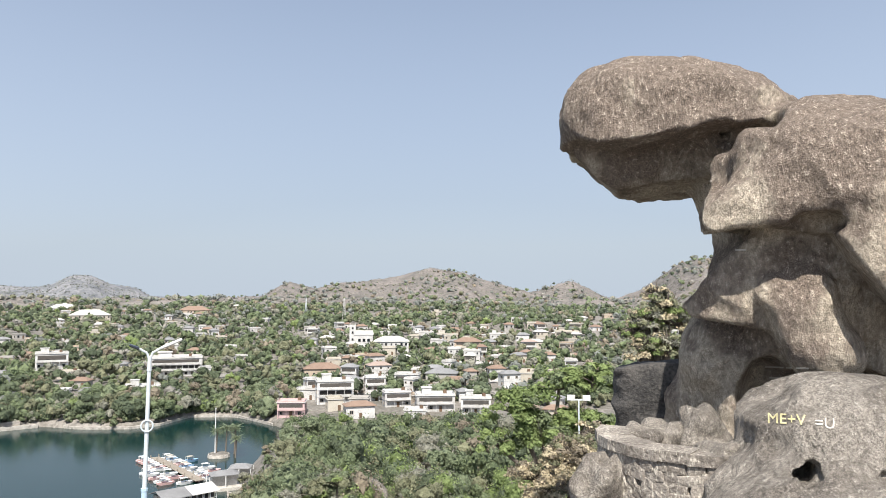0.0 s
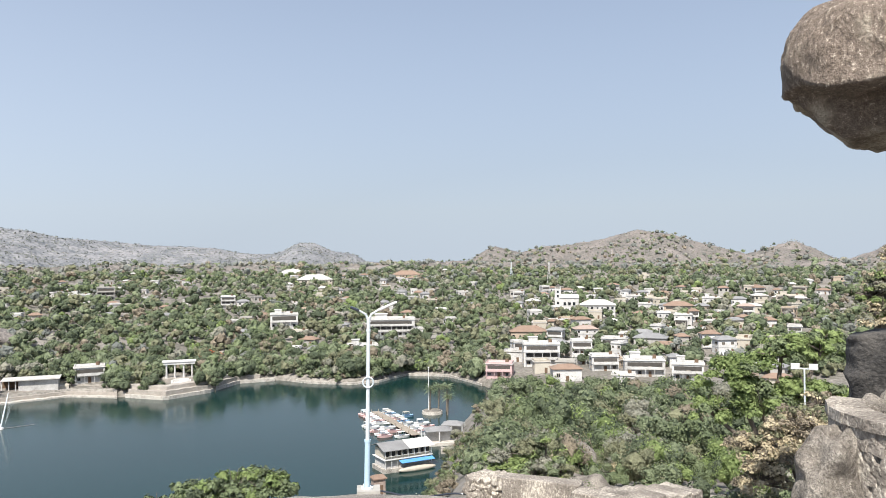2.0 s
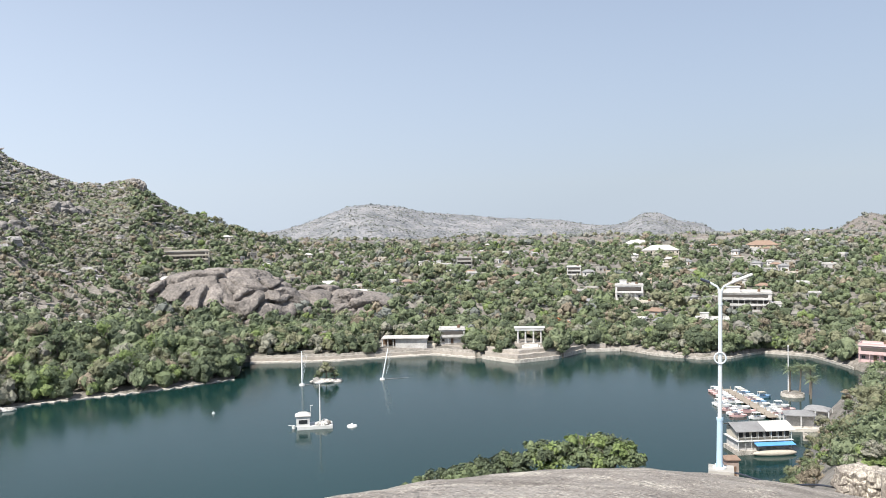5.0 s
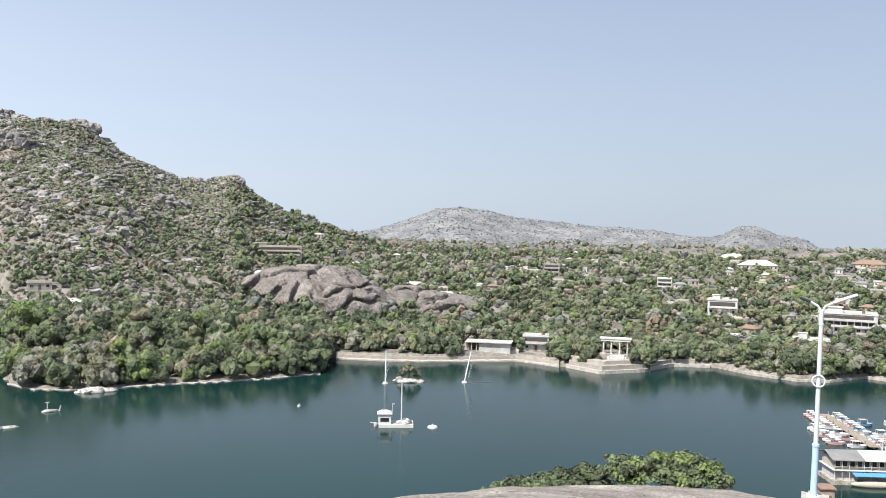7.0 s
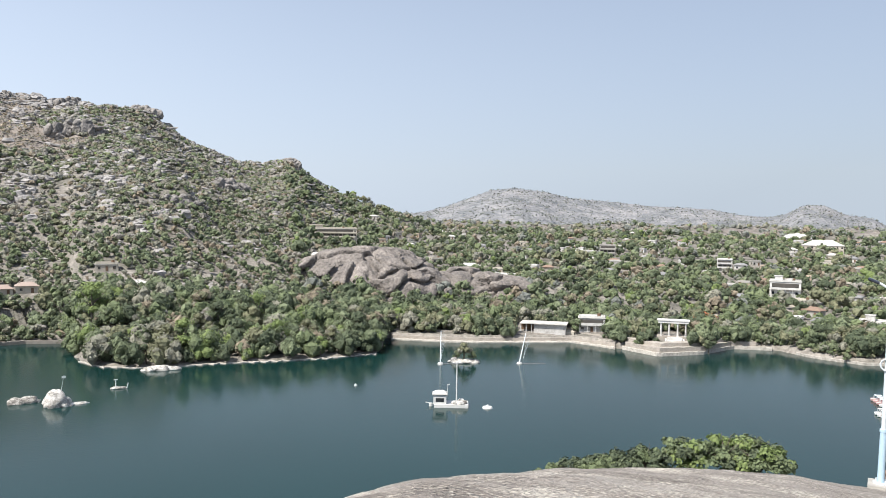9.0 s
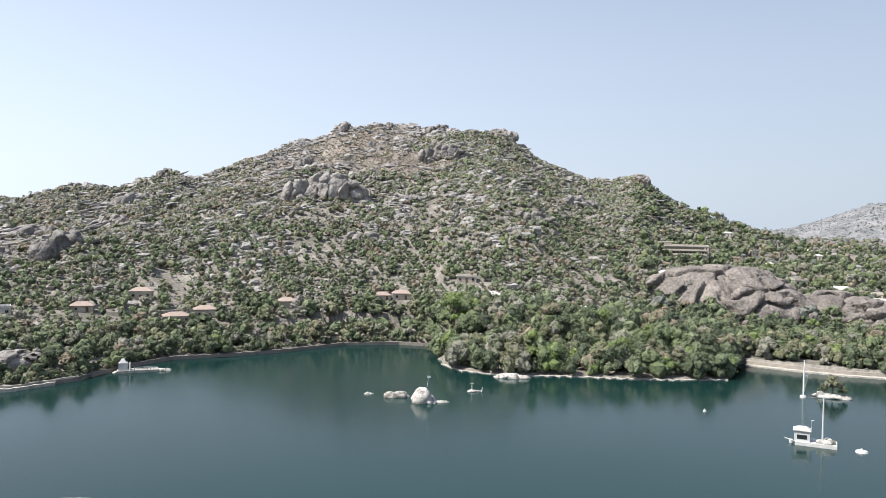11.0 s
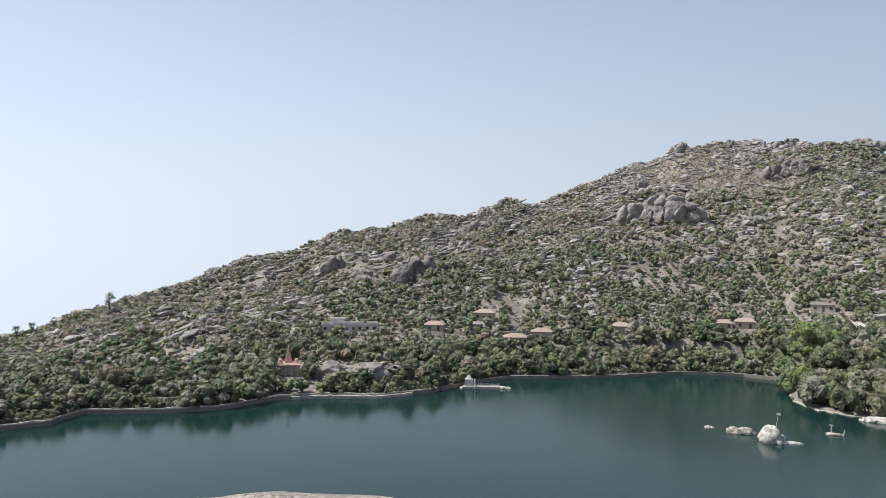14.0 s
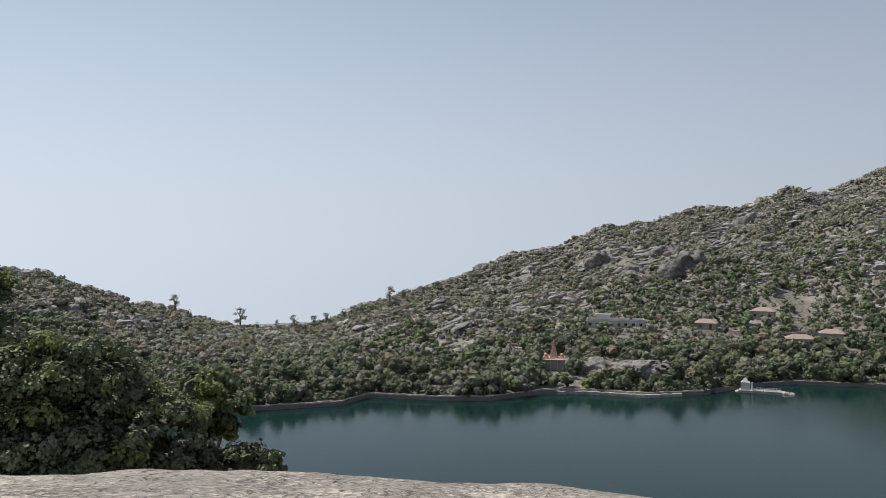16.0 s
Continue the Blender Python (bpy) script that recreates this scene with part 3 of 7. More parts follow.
def surface(solid, grain, lo, hi, step):
    """Naive surface nets: vertices and quads of the surface where solid(p) is 0."""
    axes = [np.arange(a, b + step, step) for a, b in zip(lo, hi)]
    n = [len(a) for a in axes]
    p = np.stack(np.meshgrid(*[a.astype(np.float32) for a in axes], indexing="ij"), -1)
    val = solid(p)
    skin = np.abs(val) < max(0.6, step * 6)
    val[skin] += grain(p[skin])
    inside = val < 0
    count, total = np.zeros([k - 1 for k in n]), np.zeros([k - 1 for k in n] + [3])
    corners = [(i, j, k) for i in (0, 1) for j in (0, 1) for k in (0, 1)]

    def at(arr, c):
        return arr[c[0]:n[0] - 1 + c[0], c[1]:n[1] - 1 + c[1], c[2]:n[2] - 1 + c[2]]
    for a in corners:
        for ax in range(3):
            if a[ax] == 0:
                b = tuple(1 if i == ax else a[i] for i in range(3))
                cross = at(inside, a) != at(inside, b)
                va, vb = at(val, a), at(val, b)
                t = np.where(cross, va / np.where(cross, va - vb, 1), 0)
                pt = np.array(a, float) + t[..., None] * (np.array(b) - np.array(a))
                total += np.where(cross[..., None], pt, 0)
                count += cross
    used = count > 0
    index = np.full(used.shape, -1)
    index[used] = np.arange(used.sum())
    cell = np.argwhere(used)
    verts = np.array(lo) + (cell + total[used] / count[used][:, None]) * step
    quads = []
    for ax in range(3):
        o1, o2 = [i for i in range(3) if i != ax]
        sl = [slice(None)] * 3
        sl2 = [slice(None)] * 3
        sl[ax], sl2[ax] = slice(0, n[ax] - 1), slice(1, n[ax])
        change = inside[tuple(sl)] != inside[tuple(sl2)]
        e = np.argwhere(change)
        ok = (e[:, o1] > 0) & (e[:, o2] > 0) & (e[:, o1] < n[o1] - 1) & (e[:, o2] < n[o2] - 1)
        e = e[ok]
        outward = inside[tuple(sl)][tuple(e.T)]

        def ix(d1, d2):
            q = e.copy()
            q[:, o1] -= d1
            q[:, o2] -= d2
            return index[tuple(q.T)]
        q = np.stack([ix(1, 1), ix(0, 1), ix(0, 0), ix(1, 0)], -1)
        flip = outward if ax != 1 else ~outward
        q[~flip] = q[~flip][:, ::-1]
        quads.append(q)
    return verts, np.concatenate(quads)


def smin(a, b, k):
    h = np.clip(0.5 + 0.5 * (b - a) / k, 0, 1)
    return b * (1 - h) + a * h - k * h * (1 - h)


def smax(a, b, k):
    return -smin(-a, -b, k)


def egg(p, c, s, e=2.0, turn=0.0):
    """A rounded lump at c with half sizes s; e above 2 makes it blunter; turn in degrees in the upright plane across the view."""
    q = p - np.array(c)
    if turn:
        ct, st = math.cos(R(turn)), math.sin(R(turn))
        q = np.stack([q[..., 0] * ct + q[..., 2] * st, q[..., 1], -q[..., 0] * st + q[..., 2] * ct], -1)
    q = np.abs(q) / np.array(s)
    return ((q ** e).sum(-1) ** (1 / e) - 1) * min(s)


ROCK_AZ = -19.0
ROCK_FRAME = Matrix(((math.cos(R(ROCK_AZ)), -math.sin(R(ROCK_AZ)), 0, 0), (math.sin(R(ROCK_AZ)), math.cos(R(ROCK_AZ)), 0, 0), (0, 0, 1, EYE), (0, 0, 0, 1)))


def toad(p):
    x, y, z = p[..., 0], p[..., 1], p[..., 2]
    head = egg(p, (-1.0, 18.5, 3.5), (2.5, 2.25, 1.83), 2.6, -7.0)
    head = smin(head, egg(p, (1.2, 19.3, 3.3), (2.2, 2.0, 1.1), 2.2, -14), 0.3)
    head = smax(head, 3.22 - z + 0.10 * np.sin(x * 1.7 + 1) + 0.03 * (x + 1), 0.07)
    head = smax(head, -3.42 - x - 0.06 * (z - 4), 0.15)
    jaw = smax(smax(2.36 - z + 0.05 * (x + 1), (0.12 - x - z) * 0.71, 0.12), smax(17.5 + (3.3 - z) * 0.6 - y, np.maximum(z - 3.5, np.maximum(np.maximum(x - 1.2, -3.1 - x), y - 20.6)), 0.15), 0.15)
    neck_t = np.clip((2.6 - z) / 2.6, 0, 1)
    neck = np.sqrt((x - (0.18 + 0.85 * neck_t)) ** 2 + ((y - 19.2) * 0.8) ** 2) - 0.85
    neck = smax(neck, np.maximum(z - 3.0, -0.6 - z), 0.3)
    cheek = egg(p, (2.4, 17.4, 2.15), (2.65, 2.1, 1.75), 2.3, -5.0)
    nose = egg(p, (0.72, 16.5, 1.6), (1.15, 1.0, 0.72), 2.4, 16.0)
    cheek = smin(smin(cheek, nose, 0.4), egg(p, (3.1, 16.5, 0.75), (1.25, 1.3, 1.5), 2.3), 0.3)
    cheek = smax(cheek, 0.62 - z + 0.10 * np.sin(2.1 * x) - 1.5 * np.maximum(x - 2.05, 0) + 0.56, 0.1)
    lower = egg(p, (2.6, 19.1, 0.0), (2.8, 1.95, 2.6), 2.4)
    flake = egg(p, (1.7, 16.75, -0.55), (0.72, 0.75, 1.25), 3.0, 26.0)
    lump = egg(p, (0.35, 18.9, -1.35), (1.1, 1.2, 1.1), 2.3, -12)
    base = egg(p, (1.7, 19.7, -3.1), (2.9, 1.8, 2.0), 2.5)
    rib = egg(p, (0.25, 18.1, -2.6), (0.36, 0.5, 1.3), 2.0, -15)
    f = smin(smin(head, jaw, 0.06), neck, 0.3)
    shoulder = egg(p, (1.35, 18.2, 0.55), (2.25, 1.72, 2.0), 2.8)
    shoulder = smax(shoulder, -0.52 - 0.385 * x - z + 0.12 * np.sin(2.3 * x), 0.1)
    shoulder = smax(shoulder, (-0.78 + 0.9 * (z + 0.33) - x) * 0.74, 0.12)
    body = smin(smin(smin(lower, shoulder, 0.05), flake, 0.06), cheek, 0.06)
    body = smin(smin(body, lump, 0.18), smin(base, rib, 0.2), 0.25)
    f = smin(f, body, 0.08)
    # hollows worn by weather
    for c, s in (((3.0, 15.4, 1.75), (0.22, 0.5, 0.3)), ((1.75, 15.7, 1.25), (0.42, 0.5, 0.24)),
                 ((-1.2, 17.2, 2.85), (0.35, 0.35, 0.2)), ((-0.3, 17.0, 3.1), (0.9, 0.55, 0.22)), ((0.85, 17.0, 3.2), (0.6, 0.7, 0.24)), ((0.9, 17.8, -2.2), (0.5, 0.8, 0.9)), ((1.15, 16.3, 3.3), (0.12, 0.6, 0.3)),
                 ((2.4, 17.7, -2.2), (1.6, 0.9, 0.8))):
        f = smax(f, -egg(p, c, s), 0.07)
    return f


def grain(p):
    fold = np.abs(noise3(p, 0.8, 4, 3))
    return noise3(p, 0.55, 2, 2) * 0.08 + fold * 0.17 + noise3(p, 4.0, 9, 3) * 0.022 - 0.03


def rock(name, solid, grain, lo, hi, step, mat, label, frame_m=ROCK_FRAME):
    v, q = surface(solid, grain, lo, hi, step)
    ob = new(name, mesh_of(name, v, q, mat, smooth=True))
    ob.matrix_world = frame_m
    return tagged(ob, label, "rock")


toad_rock = rock("balanced_rock", toad, grain, (-4.0, 14.8, -4.6), (5.6, 21.4, 5.9), 0.06, GRANITE, "huge weathered granite rock with a blunt overhanging head")


def slab_block(p):
    f = egg(p, (-1.15, 20.4, -2.9), (1.3, 1.0, 1.42), 7.0, -2.0)
    f = smax(f, (p[..., 2] + 1.55 - 0.12 * p[..., 0]) * 0.9, 0.1)
    return f


# near-black tones over the whole block, varied by noise
BLACK_ROCK = material("near_black_granite", [(0.014, 0.014, 0.014), (0.035, 0.033, 0.032), (0.09, 0.083, 0.076)], 1.6, bump=0.9, bump_scale=12, spread=0.2)
rock("granite_block", slab_block, grain, (-2.9, 19.0, -5.2), (0.7, 21.8, -1.0), 0.06, BLACK_ROCK, "near-black upright granite block beside the rock")


def carved(p):
    f = egg(p, (2.6, 13.9, -2.75), (2.35, 1.7, 1.45), 2.5, -7)
    f = smin(f, egg(p, (1.3, 12.9, -3.3), (1.6, 1.3, 0.95), 2.4), 0.35)
    f = smin(f, egg(p, (3.0, 12.2, -3.5), (2.6, 1.2, 0.9), 2.4), 0.3)
    f = smax(f, -egg(p, (1.15, 11.9, -2.55), (0.16, 1.1, 0.12), 2.0, 20) + noise3(p, 5.0, 31, 2) * 0.05, 0.04)
    f = smax(f, -egg(p, (2.05, 11.7, -2.5), (0.16, 0.4, 0.09)), 0.06)
    f = smax(f, -egg(p, (1.9, 11.6, -2.2), (1.3, 0.5, 0.2)), 0.08)
    return f


carved_rock = rock("carved_boulder", carved, grain, (-0.7, 10.6, -4.8), (5.6, 15.9, -0.9), 0.05, PALE_GRANITE, "pale granite boulder with scratched letters and worn holes")

# letters scratched into the boulder in yellow
YELLOW = material("yellow_chalk", [(0.5, 0.44, 0.22), (0.62, 0.56, 0.33)], 3.0, bump=0)
PALE = material("scratched_pale", [(0.5, 0.46, 0.4), (0.62, 0.58, 0.52)], 3.0, bump=0)


# ---- trees as things ----
def limb(v, f, a, b, ra, rb, sides=6):
    a, b = Vector(a), Vector(b)
    q = (b - a).to_track_quat("Z", "Y")
    base = len(v)
    for c, r in ((a, ra), (b, rb)):
        for i in range(sides):
            v.append(c + q @ Vector((r * math.cos(6.2832 * i / sides), r * math.sin(6.2832 * i / sides), 0)))
    for i in range(sides):
        j = (i + 1) % sides
        f.append((base + i, base + j, base + sides + j, base + sides + i))


def trunk_mesh(height, crown, seed):
    """A tapered trunk with limbs that fork up into the crown."""
    r = random.Random(seed)
    v, f = [], []
    top = height * 0.55
    lean = Vector((r.uniform(-0.1, 0.1), r.uniform(-0.1, 0.1), 1)) * top
    limb(v, f, (0, 0, -1.2), lean, height * 0.045, height * 0.028, 7)
    for i in range(6):
        a = i * 1.05 + r.uniform(-0.3, 0.3)
        mid = lean * r.uniform(0.7, 1.0)
        end = mid + Vector((math.cos(a) * crown * 0.55, math.sin(a) * crown * 0.55, height * r.uniform(0.15, 0.35)))
        limb(v, f, mid, end, height * 0.018, height * 0.007, 5)
        limb(v, f, end, end + Vector((math.cos(a + 0.5) * crown * 0.3, math.sin(a + 0.5) * crown * 0.3, height * 0.1)), height * 0.007, height * 0.003, 4)
    return mesh_of("trunk", v, f, BARK, smooth=True)


def crown_mesh(height, crown, count, leaf, kinds, seed, lobes=7, core=0.72):
    """A crown of several lobes of leaf clumps, with gaps between them."""
    r = np.random.default_rng(seed)
    a = r.uniform(0, 6.28, lobes)
    off = np.stack([np.cos(a) * crown * r.uniform(0.25, 0.62, lobes), np.sin(a) * crown * r.uniform(0.25, 0.62, lobes), height * r.uniform(0.3, 0.82, lobes)], -1)
    off[0] = (0, 0, height * 0.8)
    s = crown * r.uniform(0.40, 0.58, lobes)
    v, f, each = lumps(r, off, np.stack([s, s, s * 0.8], -1), 1, count // lobes, np.full(lobes, leaf), core)
    kind = np.repeat(r.choice(len(kinds), lobes), each)
    return mesh_of("crown", v, f, kinds, kind)


TREE_KINDS = {
    "dark": ([LEAF[0], LEAF[8]], "dark green broad-leaved tree with a dense lumpy crown"),
    "green": ([LEAF[8], LEAF[1]], "mid green leafy tree with a rounded uneven crown"),
    "olive": ([LEAF[2], LEAF[9]], "dull olive green tree with a loose crown"),
    "dry": ([LEAF[3], LEAF[2]], "dry brownish tree with thin leaves"),
    "grey": ([LEAF[4], LEAF[3]], "nearly bare grey tree with thin twigs"),
    "fresh": ([LEAF[5], LEAF[1]], "fresh bright green leafy tree"),
    "orange": ([LEAF[6], LEAF[2]], "flowering tree with orange red blossom"),
}
TREE_MADE = {}


def tree(kind, shape, x, y, z, height, turn, group):
    """A tree 10 m high and 4.4 m in crown radius, scaled to its height."""
    m = pose(x, y, z, 0, 0, turn) @ Matrix.Scale(height / 10.0, 4)
    key = (kind, shape)
    if key in TREE_MADE:
        ob = copy_thing(TREE_MADE[key], m)
    else:
        ob = new("tree")
        seed = 100 + 7 * len(TREE_MADE)
        wide = (4.6, 3.6, 5.4, 2.9)[shape]
        part("trunk", trunk_mesh(10, wide, seed), BARK, ob, "grey brown trunk with forked limbs")
        part("crown", crown_mesh(10, wide, (900, 900, 1000, 620)[shape], (0.29, 0.29, 0.29, 0.17)[shape], TREE_KINDS[kind][0], seed, (10, 8, 13, 9)[shape], 0.2 if shape == 3 else 0.72), None, ob)
        tagged(ob, TREE_KINDS[kind][1], "tree")
        ob.matrix_basis = m
        TREE_MADE[key] = ob
        ob.scale = (1, 1, 1)
        ob.matrix_basis = m
    return tagged(ob, group=group)


def plant(rand, a0, a1, n, dist, heights, kinds, group, gap=4.0, avoid=()):
    """n trees between two headings; dist(az, u) gives the distance."""
    spots = []
    tries = 0
    while len(spots) < n and tries < n * 30:
        tries += 1
        az = rand.uniform(a0, a1)
        d = dist(az, rand.random())
        h = rand.uniform(*heights)
        p = heading(az, d, float(land(az, d)))
        if p.z < 0.4 or any((p - q).length < gap for q in spots):
            continue
        if any(abs(az - ha) < wa and hd - fr < d < hd + bk for ha, hd, wa, fr, bk in avoid):
            continue
        spots.append(p)
        tree(rand.choice(kinds), rand.randrange(3), p.x, p.y, p.z, h, rand.uniform(0, 360), group)
    return spots


shore_of = lambda az: float(np.interp(az, SHORE_AZ, SHORE_D))


# ---- houses ----
WHITE = material("whitewash", [(0.26, 0.25, 0.235), (0.47, 0.46, 0.445), (0.62, 0.615, 0.6)], 0.3, bump=0.05, spread=0.22)
CREAM = material("cream_plaster", [(0.3, 0.27, 0.225), (0.5, 0.46, 0.39)], 0.35, bump=0.1)
PINK = material("pink_plaster", [(0.42, 0.29, 0.28), (0.55, 0.4, 0.39)], 0.35, bump=0.1)
GREY = material("bare_concrete", [(0.25, 0.24, 0.22), (0.42, 0.4, 0.37)], 0.35, bump=0.15)
TAN = material("tan_stone_wall", [(0.3, 0.24, 0.18), (0.45, 0.37, 0.29)], 0.35, bump=0.15)
WALLS = {"white": WHITE, "cream": CREAM, "pink": PINK, "grey": GREY, "tan": TAN}
TILE = material("orange_roof_tile", [(0.25, 0.185, 0.152), (0.35, 0.285, 0.25)], 0.8, bump=0.3, bump_scale=3)
SHEET = material("grey_roof_sheet", [(0.13, 0.13, 0.132), (0.26, 0.26, 0.262)], 0.4, bump=0.2, bump_scale=3)
SLATE = material("brown_roof", [(0.15, 0.1, 0.075), (0.27, 0.19, 0.14)], 0.5, bump=0.2, bump_scale=3)
PALE_ROOF = material("pale_roof_sheet", [(0.26, 0.25, 0.235), (0.44, 0.425, 0.4), (0.56, 0.545, 0.52)], 0.4, bump=0.1)
ROOFS = {"tile": TILE, "sheet": SHEET, "slate": SLATE, "pale": PALE_ROOF}
GLASS = material("dark_window_glass", [(0.012, 0.014, 0.016), (0.03, 0.034, 0.038)], 0.5, rough=0.08, bump=0)
FRAME = material("window_frame_paint", [(0.3, 0.25, 0.2), (0.45, 0.4, 0.34)], 1.0, bump=0)
DOOR = material("brown_door", [(0.09, 0.055, 0.035), (0.17, 0.11, 0.07)], 1.0, bump=0)
# near-black colour that paints the shade of verandas
SHADE = material("painted_veranda_shade", [(0.03, 0.028, 0.026), (0.1, 0.09, 0.08)], 0.8, bump=0)
WOOD = material("grey_wood", [(0.18, 0.15, 0.12), (0.32, 0.28, 0.23)], 1.0)
STEEL = material("painted_steel", [(0.42, 0.47, 0.5), (0.6, 0.64, 0.66)], 1.2, rough=0.45, bump=0)


def box(bm, c, s, turn=0.0, top=1.0):
    """A box of centre c and size s; top: how far the upper face is drawn in."""
    made = bmesh.ops.create_cube(bm, size=1.0, matrix=Matrix.Translation(c) @ Matrix.Rotation(R(turn), 4, "Z") @ Matrix.Diagonal((*s, 1)))["verts"]
    if top != 1.0:
        for v in made:
            if v.co.z > c[2]:
                v.co.x, v.co.y = c[0] + (v.co.x - c[0]) * top, c[1] + (v.co.y - c[1]) * top
    return made


def tube(bm, a, b, r0, r1=None, sides=8):
    a, b = Vector(a), Vector(b)
    m = Matrix.Translation((a + b) / 2) @ (b - a).to_track_quat("Z", "Y").to_matrix().to_4x4()
    return bmesh.ops.create_cone(bm, cap_ends=True, segments=sides, radius1=r0, radius2=r0 if r1 is None else r1, depth=(b - a).length, matrix=m)["verts"]


def ball(bm, c, s, sub=2, wob=0.0, seed=0):
    made = bmesh.ops.create_icosphere(bm, subdivisions=sub, radius=1.0)["verts"]
    for v in made:
        k = 1 + wob * noise.noise(v.co * 1.7 + Vector((seed * 3.1, 0, 0)))
        v.co = Vector((v.co.x * s[0] * k, v.co.y * s[1] * k, v.co.z * s[2] * k)) + Vector(c)
    return made


def hip(w, d, h, over, ridge):
    """A hipped or gabled roof shell with eaves; ridge: length of the ridge."""
    bm = bmesh.new()
    a, b, r = w / 2 + over, d / 2 + over, ridge / 2
    low = [bm.verts.new(p) for p in ((-a, -b, 0), (a, -b, 0), (a, b, 0), (-a, b, 0))]
    mid = [bm.verts.new((v.co.x, v.co.y, 0.18)) for v in low]
    p, q = bm.verts.new((-r, 0, h + 0.18)), bm.verts.new((r, 0, h + 0.18))
    bm.faces.new(low[::-1])
    for i in range(4):
        bm.faces.new((low[i], low[(i + 1) % 4], mid[(i + 1) % 4], mid[i]))
    bm.faces.new((mid[0], mid[1], q, p))
    bm.faces.new((mid[1], mid[2], q))
    bm.faces.new((mid[2], mid[3], p, q))
    bm.faces.new((mid[3], mid[0], p))
    return bm


def window_meshes():
    bm = bmesh.new()
    for c, s in (((0, 0, 0.62), (1.3, 0.14, 0.1)), ((0, 0, -0.62), (1.45, 0.2, 0.1)), ((-0.6, 0, 0), (0.1, 0.14, 1.14)), ((0.6, 0, 0), (0.1, 0.14, 1.14)), ((0, 0, 0), (0.06, 0.1, 1.14))):
        box(bm, c, s)
    fr = bpy.data.meshes.new("window_frame")
    bm.to_mesh(fr)
    bm.free()
    fr.materials.append(FRAME)
    bm = bmesh.new()
    box(bm, (0, 0.0, 0), (1.1, 0.06, 1.14))
    pa = bpy.data.meshes.new("pane")
    bm.to_mesh(pa)
    bm.free()
    pa.materials.append(GLASS)
    bm = bmesh.new()
    box(bm, (0, 0.0, 0), (1.2, 0.1, 1.25))
    box(bm, (0, -0.04, -0.7), (1.4, 0.2, 0.1))
    far = bpy.data.meshes.new("window")
    bm.to_mesh(far)
    bm.free()
    far.materials.append(GLASS)
    return fr, pa, far


WIN_FRAME, WIN_PANE, WIN_FAR = window_meshes()
pick = random.Random(77)


def window(house, x, y, z, turn, near, scale=1.0):
    w = new("window", WIN_FRAME if near else WIN_FAR)
    w.parent = house
    w.matrix_basis = pose(x, y, z, 0, 0, turn) @ Matrix.Scale(scale, 4)
    if near:
        p = new("pane", WIN_PANE)
        p.parent = w
        p.matrix_basis = pose(0, 0.02, 0)


